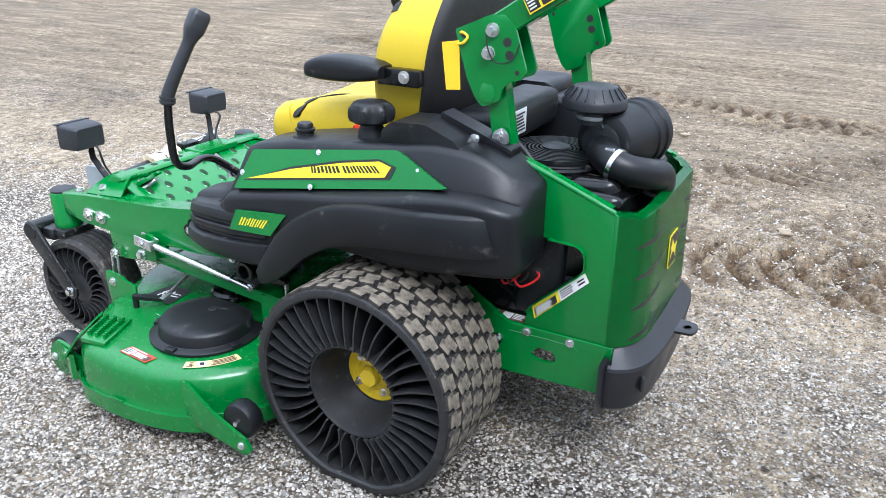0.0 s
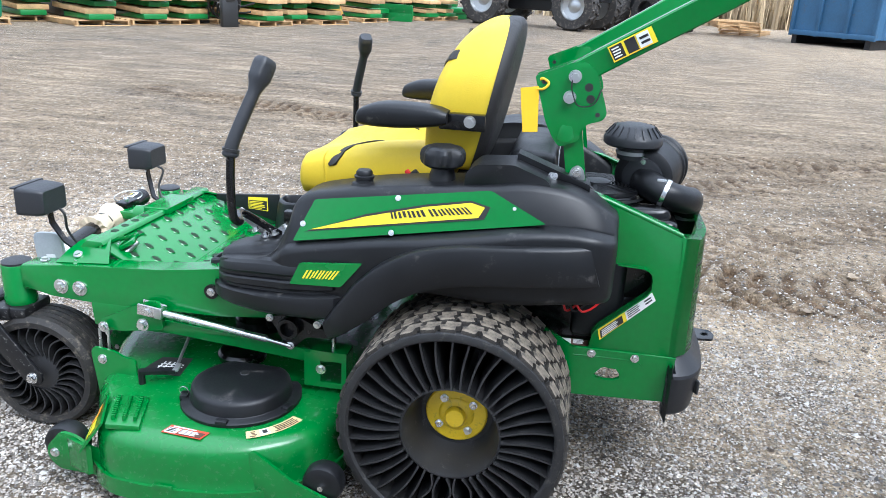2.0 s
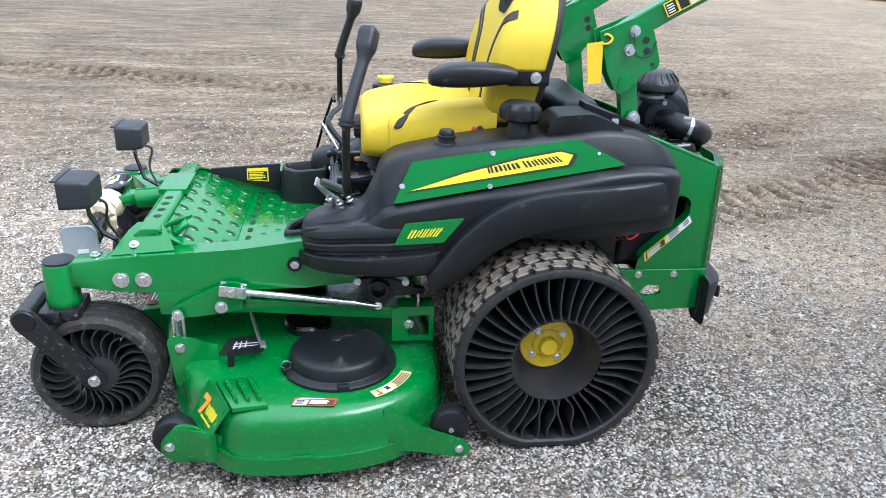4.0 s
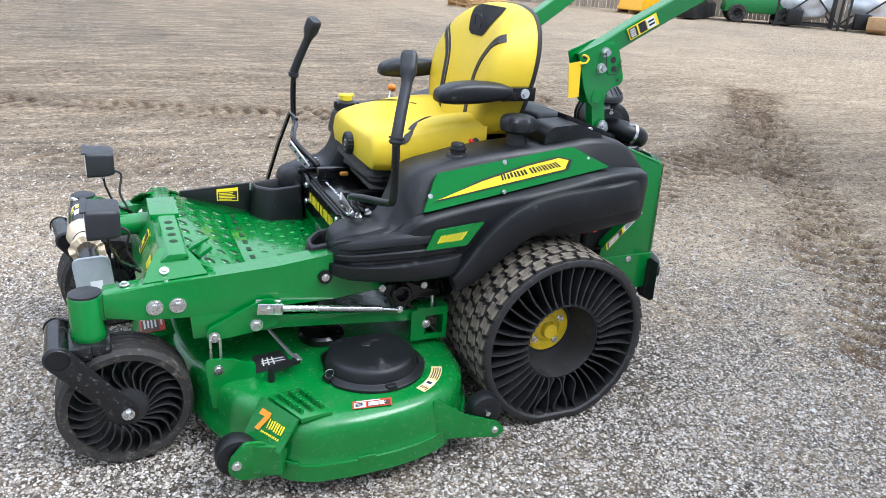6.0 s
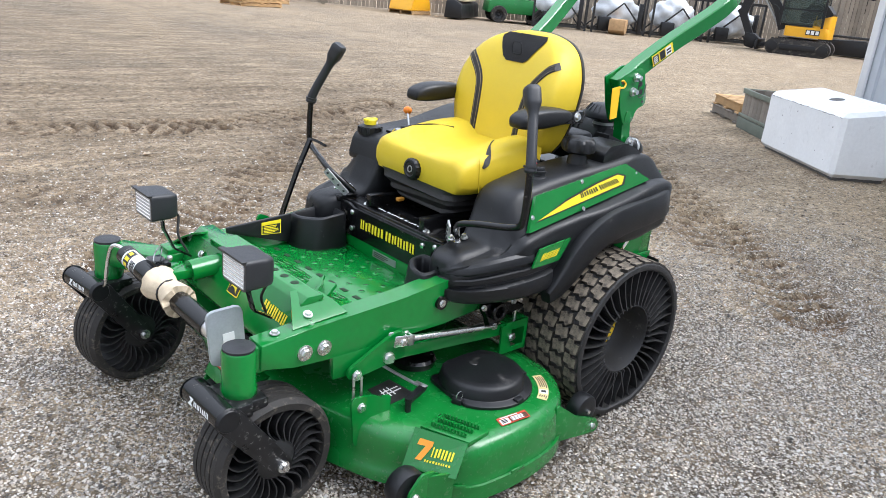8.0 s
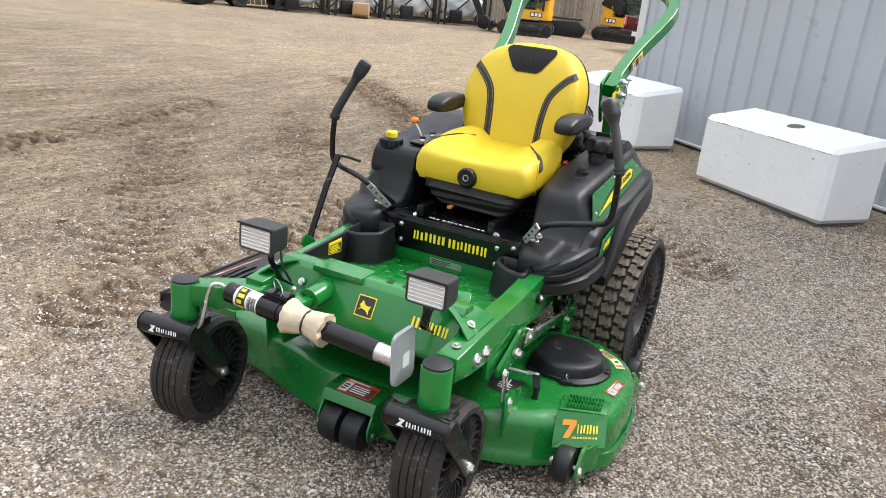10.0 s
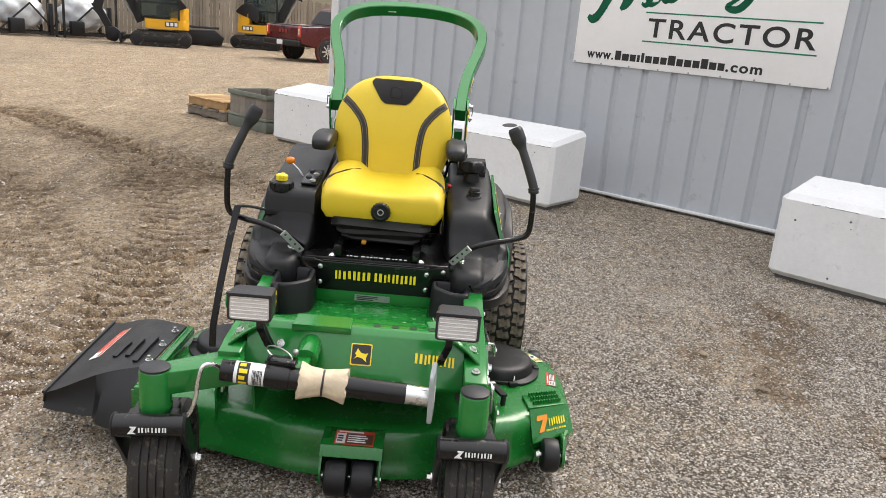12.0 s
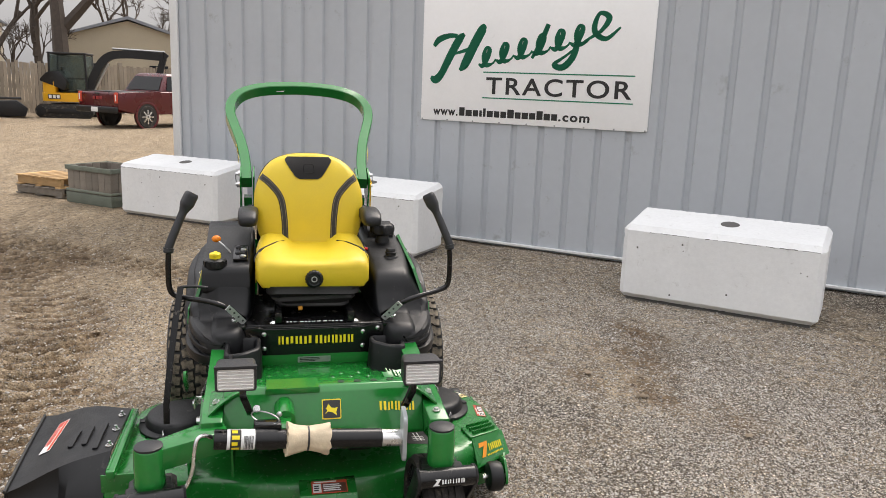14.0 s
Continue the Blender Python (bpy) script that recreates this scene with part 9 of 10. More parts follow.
    for y in (y0, y1):
        bar(bm, [(cx0, y, 1.5), (cx1, y, 1.5)], (0, 1, 0), 0.04, 0.05)
    box(bm, (0.1, 0.18, 1.02), (0.95, 0.95, 0.10))
    cab = up("cab_frame", bm, M_DARK, p, "dark cab frame")
    bm = B()
    for y in (y0, y1):
        box(bm, (0.07, y, 1.70), (1.28, 0.012, 1.36))
    for x in (cx0, cx1):
        box(bm, (x, 0.175, 1.75), (0.012, 0.98, 1.25))
    up("cab_glass", bm, M_CABGLASS, p, "clear greenish cab glass")
    bm = B()
    box(bm, (-0.05, 0.18, 1.25), (0.45, 0.50, 0.35), None, 0.06)
    box(bm, (-0.25, 0.18, 1.65), (0.14, 0.48, 0.60), None, 0.06)
    up("seat", bm, M_LBLACK)
    foot, knee, crown, mid, tip, end = (Vector((x, -0.18, z)) for x, z in fold)
    bm = B()
    bar(bm, [foot, knee, crown, mid, tip], (0, 1, 0), 0.24, 0.30, 6)
    up("boom", bm, M_DARK, p, "dark painted boom")
    bm = B()
    bar(bm, [tip + Vector((0.10, 0, 0.14)), tip, end], (0, 1, 0), 0.17, 0.24)
    up("dipper_arm", bm, M_DARK, p)
    bm = B()
    prism(bm, rounded([(end.x - 0.16, end.z + 0.1), (end.x + 0.16, end.z + 0.1), (end.x + 0.12, end.z - 0.35), (end.x - 0.18, end.z - 0.42), (end.x - 0.42, end.z - 0.12)], 0.06), "y", -0.42, 0.06, 0.01)
    up("bucket", bm, M_DARK)
    bm = B()
    cyl(bm, foot + Vector((0.15, 0, 0.05)), crown + Vector((0.02, 0, -0.22)), 0.05, n=10)
    cyl(bm, mid + Vector((-0.5, 0, 0.20)), tip + Vector((0.05, 0, 0.20)), 0.042, n=10)
    up("ram", bm, M_STEEL)
    bm = B()
    tube(bm, [(0.7, -0.05, 0.9), (0.9, -0.05, 1.2), (1.0, -0.06, 1.5), (1.2, -0.08, 1.6)], 0.025, 6, 4)
    up("hydraulic_hose", bm, M_HOSE)


excavator((-25.35, -10.35), -72, 0, "small yellow and black excavator parked beside the fence", ((0.70, 0.80), (1.05, 1.55), (1.45, 1.95), (1.9, 1.9), (2.15, 1.2), (1.75, 0.45)))
excavator((-29.4, -7.7), 88, 0, "yellow and black cab excavator parked behind the pickup", ((0.70, 0.80), (1.05, 1.75), (1.50, 2.35), (2.2, 2.50), (3.6, 2.45), (3.35, 1.55)))


def fence(pts):
    f = tagged(new("board_fence", None), "weathered tall board fence along the yard edge", "fence", kind="structure")
    rnd = random.Random(4)
    boards = B()
    posts = []
    for a, b in zip(pts, pts[1:]):
        a, b = Vector((*a, 0)), Vector((*b, 0))
        L = (b - a).length
        d = (b - a).normalized()
        ang = math.atan2(d.y, d.x)
        n = int(L / 0.145)
        for i in range(n):
            c = a + d * (L * (i + 0.5) / n)
            h = 2.05 + rnd.uniform(-0.06, 0.06)
            box(boards, (c.x, c.y, h / 2 + 0.05), (0.128, 0.022, h), Matrix.Rotation(ang + rnd.uniform(-0.03, 0.03), 4, "Z") @ Matrix.Rotation(rnd.uniform(-0.008, 0.008), 4, "Y"))
        m = max(1, int(L / 2.4))
        for i in range(m + 1):
            posts.append((a + d * (L * i / m) + Vector((-d.y, d.x, 0)) * 0.0, ang))
        for z in (0.45, 1.1, 1.8):
            bm = B()
            off = Vector((d.y, -d.x, 0)) * -0.035
            bar(bm, [a + off + Vector((0, 0, z)), b + off + Vector((0, 0, z))], (0, 0, 1), 0.09, 0.04)
            part("rail", bm, M_FENCE, f)
    tagged(part("fence_board", boards, M_FENCE, f), kind="stuff")
    bm = B()
    box(bm, (0, 0, 1.12), (0.15, 0.15, 2.24), None, 0.01)
    me = mesh_of("post", bm, M_FENCE)
    for c, ang in posts:
        shared("post", me, f, Matrix.Translation(c) @ Matrix.Rotation(ang, 4, "Z"))


fence([(-13.0, -26.5), (-19.5, -21.6), (-26.5, -15.6), (-30.0, -11.2), (-33.5, -6.5), (-36.5, -1.0)])


def stock_crate(at, yaw, seed):
    """A black steel crate holding a white wrapped bundle."""
    p = thing("shipping_crate", pose(at[0], at[1], 0, 0, 0, yaw), "black steel crate holding a white wrapped bundle", "crate", "crates along the fence")
    rnd = random.Random(seed)
    l, w, h = 2.0, 1.2, 1.5
    bm = B()
    for x in (-l / 2, l / 2):
        for y in (-w / 2, w / 2):
            box(bm, (x, y, h / 2), (0.07, 0.07, h))
    for z in (0.12, h):
        for y in (-w / 2, w / 2):
            box(bm, (0, y, z), (l, 0.07, 0.09))
        for x in (-l / 2, l / 2):
            box(bm, (x, 0, z), (0.07, w, 0.09))
    for y in (-w / 2, w / 2):
        bar(bm, [(-l / 2, y, 0.15), (0.1, y, h * 0.75)], (0, 1, 0), 0.05, 0.05)
        bar(bm, [(l / 2, y, 0.15), (0.1, y, h * 0.75)], (0, 1, 0), 0.05, 0.05)
    part("crate_frame", bm, M_LBLACK, p)
    bm = B()
    bmesh.ops.create_icosphere(bm, subdivisions=4, radius=1.0, matrix=Matrix.Translation((0, 0, 0.82)) @ Matrix.Diagonal((0.86, 0.48, 0.62, 1)))
    for v in bm.verts:
        v.co += v.normal * (noise.noise(v.co * 3 + Vector((seed, 0, 0))) * 0.16 + abs(noise.noise(v.co * 7)) * 0.06)
    part("white_wrap_sack", bm, M_WRAP, p, "crumpled white wrap", 70)
    bm = B()
    box(bm, (rnd.uniform(-0.6, -0.4), -w / 2 - 0.05, 0.35), (0.5, 0.25, 0.5), None, 0.05)
    part("crated_machine_part", bm, M_DARK, p)
    bm = B()
    box(bm, (rnd.uniform(0.6, 0.8), -w / 2 - 0.02, 0.6), (0.14, 0.16, 1.1), None, 0.02)
    part("crated_machine_part", bm, M_DARK, p)


for k in range(4):
    stock_crate((-21.2 - 1.75 * k, -18.0 + 1.42 * k), -38 + 180, k)
bm = B()
prism(bm, [(-0.45, 0.55), (0.45, 0.55), (0.5, 0.15), (0.2, 0.0), (-0.3, 0.05)], "y", -0.3, 0.3, 0.03)
part("bucket_body", bm, mat("rusty_tan", (0.40, 0.25, 0.12), 0.8, var=0.3), thing("loader_bucket", pose(-22.3, -15.9, 0, 0, 0, 30), "rusty tan loader bucket standing by the crates", "bucket"))
u = thing("utility_vehicle", pose(-20.4, -19.3, 0, 0, 0, -35), "small green utility vehicle by the fence", "vehicle")
bm = B()
prism(bm, [(-1.2, 0.35), (-1.2, 0.85), (0.2, 0.9), (0.9, 0.95), (1.25, 0.75), (1.3, 0.35)], "y", -0.65, 0.65, 0.05)
part("body", bm, M_GIMP, u)
bm = B()
for x in (-0.3, 0.55):
    for y in (-0.6, 0.6):
        box(bm, (x, y, 1.3), (0.06, 0.06, 1.0))
box(bm, (0.1, 0, 1.8), (1.1, 1.3, 0.06), None, 0.02)
part("roof_frame", bm, M_LBLACK, u)
for x in (-0.8, 0.85):
    for y in (-0.62, 0.62):
        tyre_wheel(u, (x, y, 0.31), 0.31, 0.26, 0.17, M_DARK, 0, (0, 1 if y > 0 else -1, 0))

pallet((-17.0, -21.7), 18, (1.3, 1.1), 0.14, None, "wooden pallet under a yellow implement")
y_ = thing("yellow_implement", pose(-17.0, -21.7, 0.145, 0, 0, 18), "bright yellow spreader hopper on a pallet", "implement")
bm = B()
prism(bm, [(-0.75, 0.0), (0.75, 0.0), (0.45, 0.55), (0.35, 1.1), (-0.35, 1.1), (-0.45, 0.55)], "y", -0.5, 0.5, 0.06)
part("hopper", bm, M_YPAINT, y_)
b_ = thing("dark_attachment", pose(-18.6, -20.5, 0, 0, 0, 33), "long black steel attachment lying on the yard", "attachment")
bm = B()
prism(bm, [(-0.35, 0.05), (0.35, 0.05), (0.30, 0.55), (-0.05, 0.75), (-0.30, 0.65)], "x", -1.35, 1.35, 0.05)
part("attachment_body", bm, M_DARK, b_)
bm = B()
box(bm, (0.2, 0.1, 0.9), (1.6, 0.5, 0.5), None, 0.03)
part("cardboard_carton", bm, M_CARD, b_)
for k in range(3):
    pallet((-10.4, -21.8), 8 + 4 * k, (1.6, 1.2), 0.12, None, "wooden pallet in a low stack", 0.121 * k)
pallet((-11.6, -23.6), 20, (2.0, 1.3), 0.14, None, "wooden pallet beside a blue container")
for k in range(4):
    pallet((-6.6 + 0.35 * k, -32.0 + 0.7 * k), 70 + 9 * k, (2.6, 1.6), 0.14, None, "weathered wooden pallet in a loose pile", 0.141 * k)

# blue container
c_ = thing("blue_container", pose(-8.25, -26.1, 0, 0, 0, 224), "blue corrugated steel waste container on skids", "container")
bm = B()
prof = []
x = 0.0
while x < 6.0:
    prof += [(x, 0.0), (x + 0.20, 0.0), (x + 0.26, -0.06), (x + 0.44, -0.06), (x + 0.50, 0.0)]
    x += 0.5
for s in (1, -1):
    lo = [bm.verts.new((a, s * (1.5 + b), 0.32)) for a, b in prof]
    hi = [bm.verts.new((a, s * (1.5 + b), 2.6)) for a, b in prof]
    for i in range(len(prof) - 1):
        bm.faces.new((lo[i], lo[i + 1], hi[i + 1], hi[i]))
box(bm, (3.0, 0, 0.42), (6.0, 2.86, 0.2))
box(bm, (0.02, 0, 1.45), (0.06, 2.9, 2.3))
box(bm, (5.98, 0, 1.45), (0.06, 2.9, 2.3))
body = part("container_body", bm, M_BLUE, c_, "", 20)
for yv in (-1.45, -0.5, 0.5, 1.45):
    bm = B()
    box(bm, (-0.05, yv, 1.45), (0.12, 0.13, 2.35), None, 0.01)
    part("end_post", bm, M_BLUE, c_)
bm = B()
box(bm, (-0.05, 0, 0.38), (0.14, 3.0, 0.16), None, 0.01)
part("end_sill", bm, M_BLUE, c_)
for yv in (-1.3, 1.3):
    bm = B()
    box(bm, (3.0, yv, 0.15), (6.1, 0.18, 0.30))
    part("skid", bm, M_DARK, c_)

# large tractor and a dark machine beyond it
t_ = thing("large_tractor", pose(1.6, -28.6, 0, 0, 0, 154), "large farm tractor with tall lugged tyres and pale rims", "tractor")
for x, r, w in ((-1.95, 0.95, 0.6), (1.95, 0.85, 0.55)):
    for s in (-1, 1):
        tyre_wheel(t_, (x, s * 1.0, r), r, w, r * 0.58, M_STEEL, 18, (0, s, 0))
bm = B()
prism(bm, [(-1.6, 1.0), (-1.6, 1.7), (0.4, 1.75), (2.6, 1.6), (2.7, 1.0)], "y", -0.5, 0.5, 0.08)
part("hood", bm, M_DARK, t_)
bm = B()
box(bm, (-0.9, 0, 2.2), (1.5, 1.5, 1.3), None, 0.1)
part("cab", bm, M_GLASS, t_)
bm = B()
box(bm, (0, 0, 0.85), (4.4, 0.5, 0.5), None, 0.05)
cyl(bm, (-1.95, -1, 0.95), (-1.95, 1, 0.95), 0.14)
cyl(bm, (1.95, -1, 0.85), (1.95, 1, 0.85), 0.14)
part("chassis", bm, M_DARK, t_)
w_ = thing("wheeled_loader", pose(-2.5, -30.2, 0, 0, 0, 130), "dark wheeled machine parked beside the tractor", "loader")
for x in (-1.0, 1.0):
    for s in (-1, 1):
        tyre_wheel(w_, (x, s * 0.9, 0.75), 0.75, 0.5, 0.40, M_DARK, 16, (0, s, 0))
bm = B()
box(bm, (0, 0, 1.3), (3.2, 1.4, 1.1), None, 0.1)
part("body", bm, M_DARK, w_)

# stock on pallets along the far row
def stock(at, yaw, name, lab, cat, build, pal=True):
    z = 0.0
    if pal:
        pallet(at, yaw, (2.0, 1.4), 0.14, None, "wooden pallet under yard stock")
        z = 0.145
    t = thing(name, pose(at[0], at[1], z, 0, 0, yaw), lab, cat)
    build(t)


def crate_green(t):
    bm = B()
    box(bm, (0, 0, 0.65), (1.9, 1.1, 1.3), None, 0.08, 3)
    bmesh.ops.subdivide_edges(bm, edges=bm.edges[:], cuts=3, use_grid_fill=True)
    for v in bm.verts:
        v.co += v.normal * noise.noise(v.co * 3) * 0.04
    part("wrapped_box", bm, mat("green_wrap", (0.02, 0.20, 0.09), 0.35, var=0.2, scale=3, bump=0.3, bscale=20), t)
    bm = B()
    box(bm, (-0.4, 0.56, 0.9), (0.12, 0.02, 0.5))
    box(bm, (0.25, 0.56, 0.9), (0.12, 0.02, 0.5))
    part("print_mark", bm, M_WHITE, t)


def black_unit(t):
    bm = B()
    prism(bm, [(-1.0, 0.0), (1.0, 0.0), (1.1, 0.35), (0.8, 1.3), (-0.6, 1.3), (-1.05, 0.6)], "y", -0.5, 0.5, 0.05)
    part("attachment_body", bm, M_LBLACK, t)
    for k in range(5):
        bm = B()
        bolt(bm, (-0.5 + 0.2 * k, 0.51, 0.72 + 0.12 * (k % 2)), (0, 1, 0), 0.035, 0.03)
        part("fitting", bm, M_STEEL, t)
    for x, z in ((0.35, 1.05), (-0.25, 1.12)):
        bm = B()
        box(bm, (x, 0.505, z), (0.22, 0.012, 0.14))
        part("paper_label", bm, M_WHITE, t)
    bm = B()
    tube(bm, [(0.2, 0.53, 0.75), (0.05, 0.56, 0.55), (0.2, 0.56, 0.42), (0.32, 0.54, 0.6)], 0.02, 6, 4)
    part("strap", bm, M_LYELLOW, t)
    bm = B()
    box(bm, (0, 0.52, 0.10), (1.8, 0.06, 0.16), None, 0.02)
    part("lower_lip", bm, M_DARK, t)


def bucket(t):
    m = mat("bucket_ochre", (0.52, 0.30, 0.06), 0.5, var=0.1)
    bm = B()
    prism(bm, [(-0.4, 0.05), (0.5, 0.0), (0.6, 0.15), (0.1, 0.9), (-0.45, 1.25)], "x", -0.9, 0.9, 0.03)
    part("bucket_shell", bm, m, t)
    for x in (-0.5, 0.5):
        bm = B()
        prism(bm, [(0.0, 0.9), (0.42, 0.3), (0.46, 0.34), (0.10, 1.0)], "x", x - 0.03, x + 0.03, 0.005)
        part("bucket_rib", bm, m, t)
    bm = B()
    box(bm, (0, 0.56, 0.10), (1.9, 0.10, 0.06), None, 0.01)
    part("cutting_edge", bm, M_DARK, t)


def rake(t):
    bm = B()
    lathe(bm, [(0.44, -0.03), (0.45, 0.0), (0.40, 0.05), (0.0, 0.08)], (0, 0.5, 0.78), (0, 1, 0), 32)
    part("yellow_disc", bm, M_LYELLOW, t)
    bm = B()
    tube(bm, [(0.53 * math.cos(a), 0.46, 0.78 + 0.53 * math.sin(a)) for a in np.linspace(radians(150), radians(390), 17)], 0.07, 8, 2)
    part("disc_rim", bm, M_LBLACK, t)
    rnd = random.Random(4)
    for k in range(14):
        a = radians(170 + 200 * k / 13)
        bm = B()
        tube(bm, [(0.5 * math.cos(a), 0.3, 1.05 + 0.5 * math.sin(a)), (0.95 * math.cos(a), 0.35, 1.05 + 0.85 * math.sin(a)), (1.25 * math.cos(a + 0.25), 0.5, max(0.04, 1.05 + 1.05 * math.sin(a + 0.25)))], 0.028, 6, 3)
        part("rake_tine", bm, M_LBLACK, t)
    bm = B()
    box(bm, (0, 0, 0.75), (1.6, 0.3, 0.2), None, 0.04)
    for x in (-0.7, 0.7):
        box(bm, (x, 0, 0.36), (0.16, 0.5, 0.72), None, 0.02)
    part("rake_frame", bm, M_LBLACK, t)


def frame_stack(t):
    """Green frames and boards stacked on timber."""
    rnd = random.Random(int(t.matrix_world.translation.x * 10))
    z = 0.08
    for k in range(5):
        bm = B()
        l = rnd.uniform(1.3, 2.1)
        box(bm, (rnd.uniform(-0.15, 0.15), rnd.uniform(-0.2, 0.2), z), (l, rnd.uniform(0.5, 1.0), 0.13), pose(0, 0, 0, 0, rnd.uniform(-3, 3), rnd.uniform(-10, 10)), 0.015)
        part("stacked_frame" if k % 2 == 0 else "timber_board", bm, M_GIMP if k % 2 == 0 else M_WOOD, t)
        z += 0.17
    for x in (-0.6, 0.1, 0.7):
        bm = B()
        tube(bm, [(x, 0.35, z - 0.1), (x + 0.12, 0.4, z + 0.25), (x + 0.3, 0.35, z + 0.05), (x + 0.42, 0.42, z - 0.25)], 0.035, 8, 4)
        part("linkage_arm", bm, M_GIMP if x < 0.5 else M_STEEL, t)


def blade(t):
    bm = B()
    prism(bm, [(0.0, 0.0), (0.08, 0.0), (0.16, 0.3), (0.08, 0.6), (0.0, 0.6), (0.07, 0.3)], "x", -1.15, 1.15, 0.01)
    box(bm, (0, -0.5, 0.35), (0.3, 1.0, 0.15))
    part("blade_plate", bm, M_GIMP, t)


def mower_attachment(t):
    bm = B()
    box(bm, (0, 0, 0.35), (2.2, 1.5, 0.22), None, 0.05)
    box(bm, (0.1, 0.1, 0.65), (0.4, 0.9, 0.35), None, 0.05)
    bar(bm, [(-0.6, -0.5, 0.4), (0.0, -0.9, 1.1), (0.6, -0.5, 0.4)], (0, 1, 0), 0.08, 0.08)
    part("implement_body", bm, M_GIMP, t)
    for x in (-1.0, 1.0):
        bm = B()
        box(bm, (x, 0, 0.14), (0.06, 1.4, 0.26), None, 0.01)
        part("implement_skid", bm, M_GIMP, t)


stock((14.6, -14.8), 138, "wrapped_crate", "green plastic-wrapped box on a pallet", "crate", crate_green)
stock((13.7, -17.4), 140, "black_attachment", "black machine attachment strapped on a pallet", "attachment", black_unit)
stock((10.1, -18.6), 150, "hay_rake", "black rake frame with a yellow disc", "rake", rake, False)
stock((9.0, -23.6), 152, "loader_bucket", "ochre loader bucket on a pallet", "bucket", bucket)
stock((7.2, -26.6), 157, "grader_blade", "green rear blade standing on the gravel", "blade", blade, False)
for x, y in ((5.9, -31.5), (8.2, -29.2), (10.6, -25.2), (11.8, -22.6), (16.6, -13.6)):
    stock((x, y), 150 + 8 * math.sin(x), "green_implement", "green farm implement parked in a row", "implement", mower_attachment, False)

for x, y, w_deg in ((11.9, -17.8, 146), (10.9, -20.2, 150), (9.4, -21.6, 152), (8.0, -25.2, 156), (15.4, -12.4, 140), (6.6, -28.4, 158), (12.9, -20.0, 148), (7.2, -31.0, 158)):
    stock((x, y), w_deg, "frame_stack", "green implement frames and timber stacked on a pallet", "implement parts", frame_stack)


for x, y, w_deg in ((12.6, -16.4, 142), (14.6, -16.6, 140), (9.6, -20.0, 150), (11.4, -18.9, 148), (8.6, -22.4, 153), (10.0, -23.6, 152), (13.6, -18.9, 144), (7.6, -27.6, 157), (16.4, -15.2, 138), (6.2, -29.8, 160)):
    stock((x, y), w_deg + 6, "frame_stack", "green implement frames and timber stacked on a pallet", "implement parts", frame_stack)


def fork_carrier(at, yaw):
    """A dark grey steel carriage with two tines, lying flat."""
    t = thing("fork_carriage", pose(at[0], at[1], 0, 0, 0, yaw), "dark grey steel carriage with forks beside the excavator", "attachment")
    bm = B()
    prism(bm, [(-0.9, 0.05), (0.95, 0.05), (1.05, 0.35), (0.70, 0.62), (-0.9, 0.55)], "y", -0.5, 0.5, 0.03)
    part("carriage_body", bm, M_DARK, t)
    for y in (-0.35, 0.35):
        bm = B()
        box(bm, (0.1, y, 0.70), (1.5, 0.12, 0.07), None, 0.01)
        part("fork_tine", bm, M_LBLACK, t)
    bm = B()
    for x in (-0.6, 0.0, 0.6):
        box(bm, (x, 0.51, 0.33), (0.05, 0.03, 0.45))
    part("stiffener", bm, M_DARK, t)


fork_carrier((-28.2, -10.0), 106)


# ---- trees, far buildings, dry grass ----
def tree(at, h, r, seed, label):
    rnd = random.Random(seed)
    t = thing("bare_tree", pose(at[0], at[1], 0), label, "tree", "bare trees")
    trunk, twigs = B(), B()

    def grow(bm, p, d, length, rad, depth):
        q = p + d * length * 0.5 + Vector((rnd.uniform(-1, 1), rnd.uniform(-1, 1), 0)) * length * 0.06
        e = p + d * length
        tube(bm, [p, q, e], (rad, rad * 0.62), 6 if depth < 3 else 4, 2)
        if depth >= 6:
            return
        for k in range(2 if depth < 2 else 3):
            a = rnd.uniform(0.3, 0.85)
            ax = Vector((rnd.uniform(-1, 1), rnd.uniform(-1, 1), rnd.uniform(-0.3, 0.3))).normalized()
            nd = (Matrix.Rotation(a, 3, ax) @ d + Vector((0, 0, 0.12))).normalized()
            grow(trunk if depth < 2 else twigs, p.lerp(e, rnd.uniform(0.6, 1.0)), nd, length * rnd.uniform(0.55, 0.8), rad * 0.62, depth + 1)

    grow(trunk, Vector((0, 0, -0.1)), Vector((rnd.uniform(-0.08, 0.08), 0, 1)).normalized(), h * 0.33, r, 0)
    part("trunk", trunk, M_BARK, t)
    tagged(part("crown", twigs, M_BARK, t), kind="stuff")


tree((-33.0, -8.9), 15, 0.42, 1, "large bare tree with a thick dark trunk")
tree((-36.2, -12.8), 13, 0.30, 2, "bare tree behind the board fence")
tree((-57.0, -9.5), 12, 0.22, 3, "slender bare tree beyond the tan shed")
tree((-63.5, -13.0), 12, 0.24, 4, "slender bare tree beyond the tan shed")
tree((-60.0, -4.0), 11, 0.22, 5, "slender bare tree beyond the tan shed")
tree((-54.0, -6.0), 12, 0.20, 6, "slender bare tree beyond the tan shed")
tree((-38.5, -11.2), 12, 0.26, 7, "bare tree behind the board fence")
tree((-43.0, -14.5), 12, 0.26, 8, "bare tree behind the board fence")
tree((-40.0, -13.4), 6, 0.12, 9, "low bare tree behind the board fence")
tree((-42.5, -11.6), 6.5, 0.12, 10, "low bare tree behind the board fence")
tree((-39.0, -12.2), 5.5, 0.10, 11, "low bare tree behind the board fence")
tree((-58.0, -8.2), 8.5, 0.13, 12, "slender bare tree beyond the tan shed")
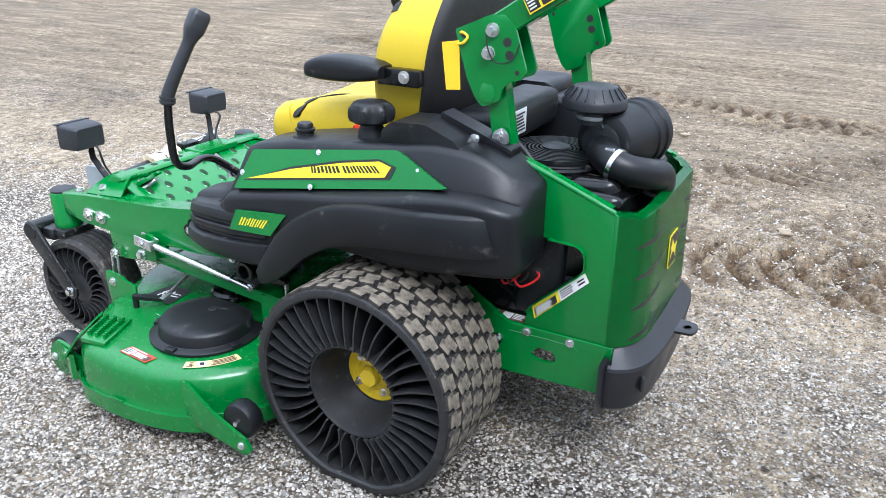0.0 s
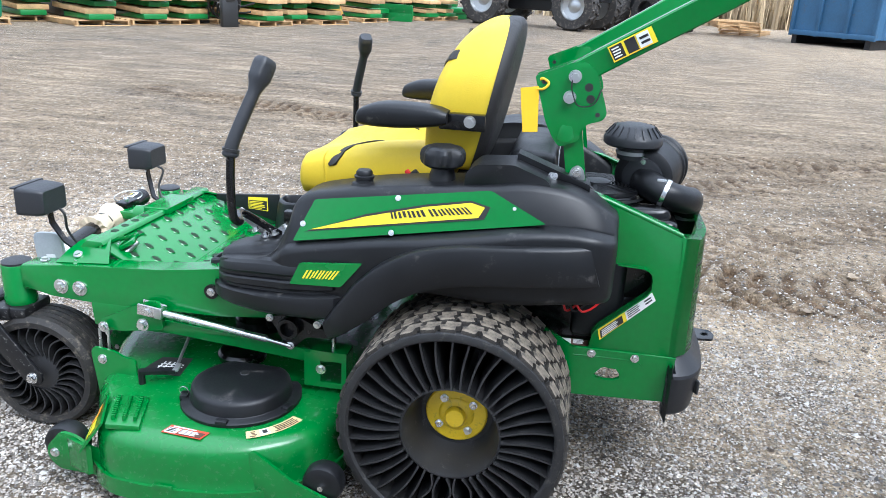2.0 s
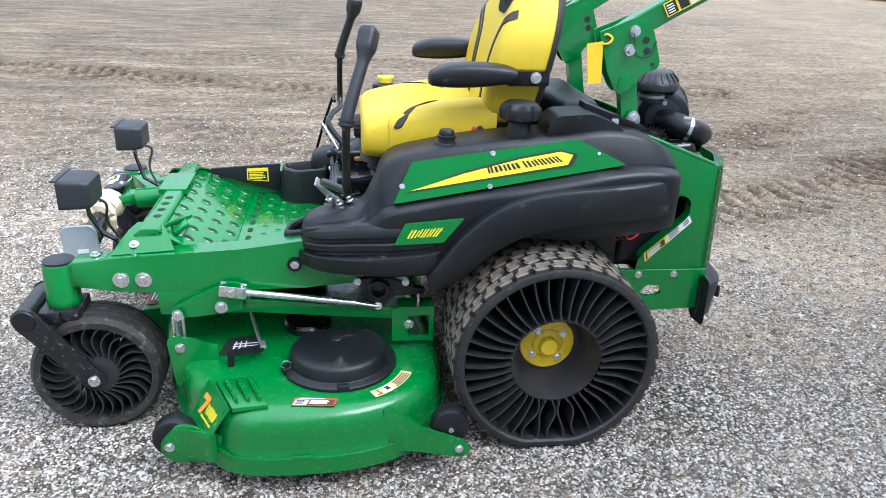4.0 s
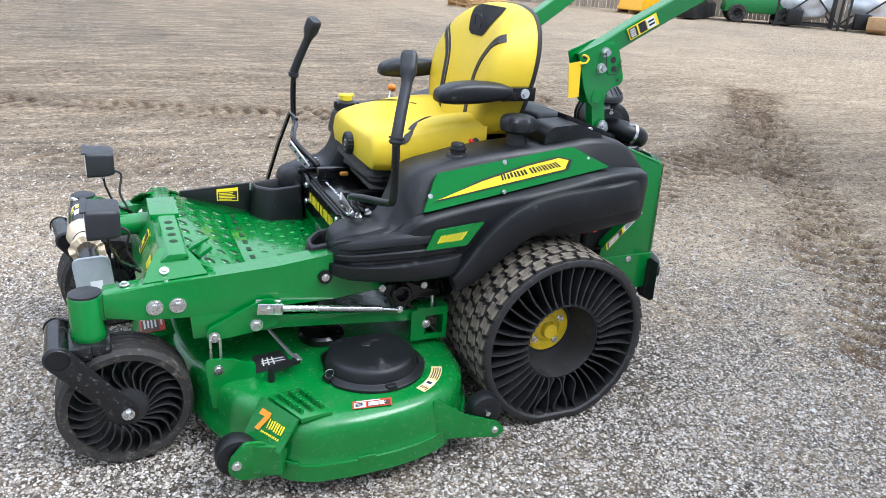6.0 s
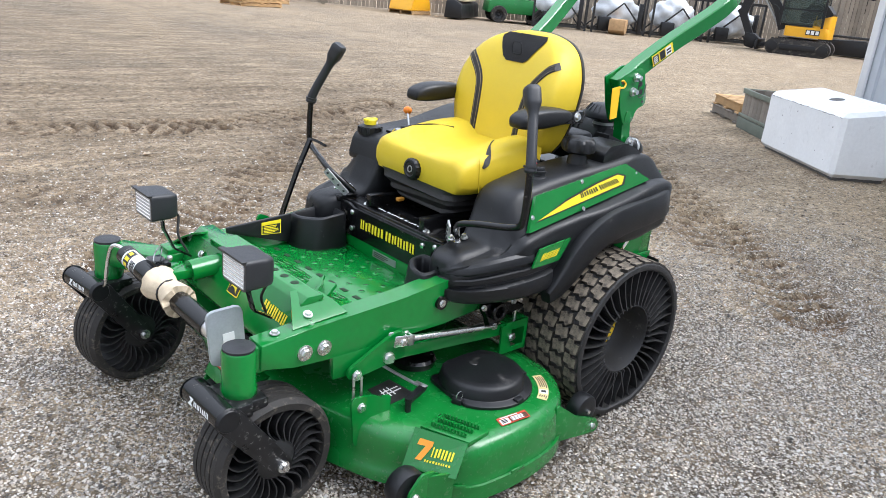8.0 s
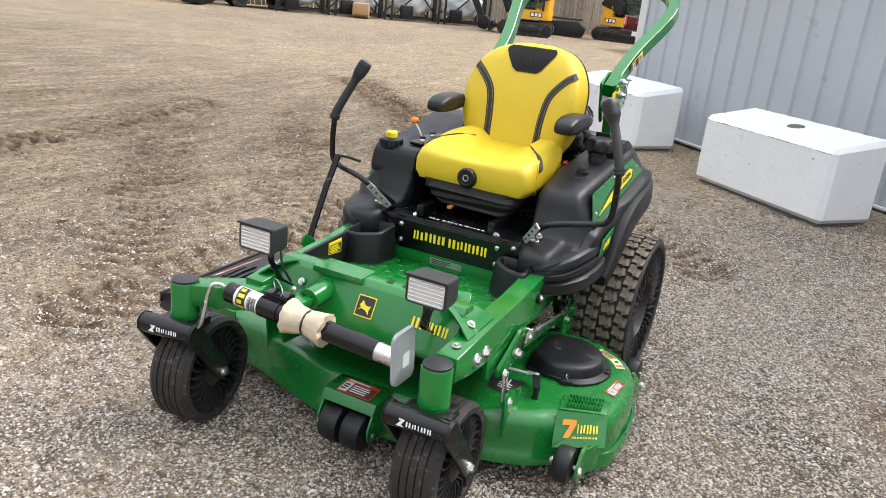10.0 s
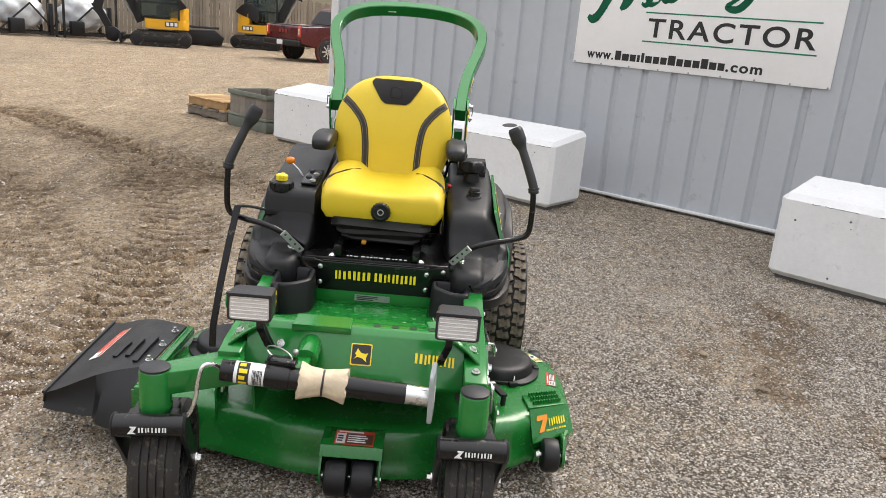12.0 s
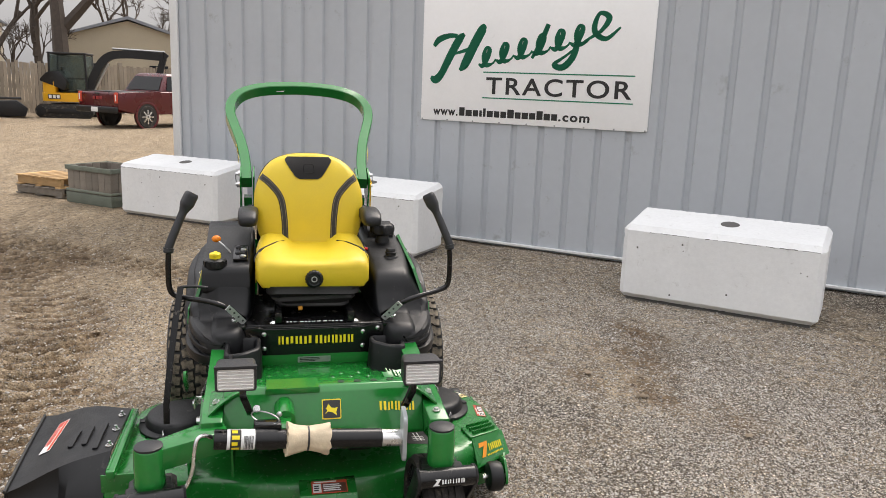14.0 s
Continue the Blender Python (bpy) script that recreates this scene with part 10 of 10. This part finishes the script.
tree((-59.0, -5.5), 8.5, 0.13, 13, "slender bare tree beyond the tan shed")


def gabled(name, at, yaw, size, peak, lab, wallm, cat):
    t = thing(name, pose(at[0], at[1], 0, 0, 0, yaw), lab, cat)
    l, w, h = size
    bm = B()
    prism(bm, [(-w / 2, 0), (w / 2, 0), (w / 2, h), (0, peak - 0.1), (-w / 2, h)], "x", -l / 2, l / 2)
    part("wall", bm, wallm, t)
    bm = B()
    prism(bm, [(-w / 2 - 0.3, h - 0.12), (0, peak - 0.02), (w / 2 + 0.3, h - 0.12), (w / 2 + 0.3, h + 0.02), (0, peak + 0.14), (-w / 2 - 0.3, h + 0.02)], "x", -l / 2 - 0.25, l / 2 + 0.25)
    part("roof", bm, M_ROOF, t)
    for k in (-1, 1):
        bm = B()
        box(bm, (l / 2 + 0.03, k * w * 0.24, h * 0.45), (0.06, 1.0, 1.2), None, 0.01)
        part("window", bm, M_GLASS, t)
    bm = B()
    box(bm, (l / 2 + 0.03, 0.0, 1.05), (0.06, 1.0, 2.1), None, 0.01)
    part("door", bm, mat(name + "_door", (0.3, 0.28, 0.24), 0.6), t)


gabled("tan_shed", (-47.5, -8.3), 9, (9, 6.4, 3.75), 4.75, "tan shed with a grey gabled roof", M_TAN, "shed")
gabled("pale_house", (-57.5, -23.0), 25, (9, 8, 4.8), 7.2, "pale house beyond the fence", mat("cream_siding", (0.55, 0.50, 0.40), 0.8, var=0.06, scale=1), "house")


def grass_band():
    rng = np.random.default_rng(9)
    n = 9000
    t = rng.random(n)
    x = 2 + (-34.0) * t + rng.normal(0, 0.6, n)
    y = -44.5 + 8.0 * t + rng.random(n) * 6.0 - 3.0
    h = rng.uniform(1.2, 2.6, n)
    a = rng.uniform(0, 3.14, n)
    w = rng.uniform(0.03, 0.09, n)
    lean = rng.normal(0, 0.25, (n, 2))
    dx, dy = np.cos(a) * w, np.sin(a) * w
    z0 = np.zeros(n)
    v = np.stack([np.stack([x - dx, y - dy, z0], -1), np.stack([x + dx, y + dy, z0], -1), np.stack([x + dx * 0.7 + lean[:, 0] * 0.5, y + dy * 0.7 + lean[:, 1] * 0.5, h * 0.6], -1), np.stack([x + lean[:, 0], y + lean[:, 1], h], -1), np.stack([x - dx * 0.7 + lean[:, 0] * 0.5, y - dy * 0.7 + lean[:, 1] * 0.5, h * 0.6], -1)], 1)
    i = np.arange(n)[:, None] * 5
    me = bpy.data.meshes.new("dry_grass")
    me.from_pydata(v.reshape(-1, 3).tolist(), [], (i + np.array([[0, 1, 2, 3, 4]])).tolist())
    me.materials.append(M_STRAW)
    tagged(new("dry_grass", me), "tall dry tan grass along the yard edge", "grass", kind="stuff")


grass_band()
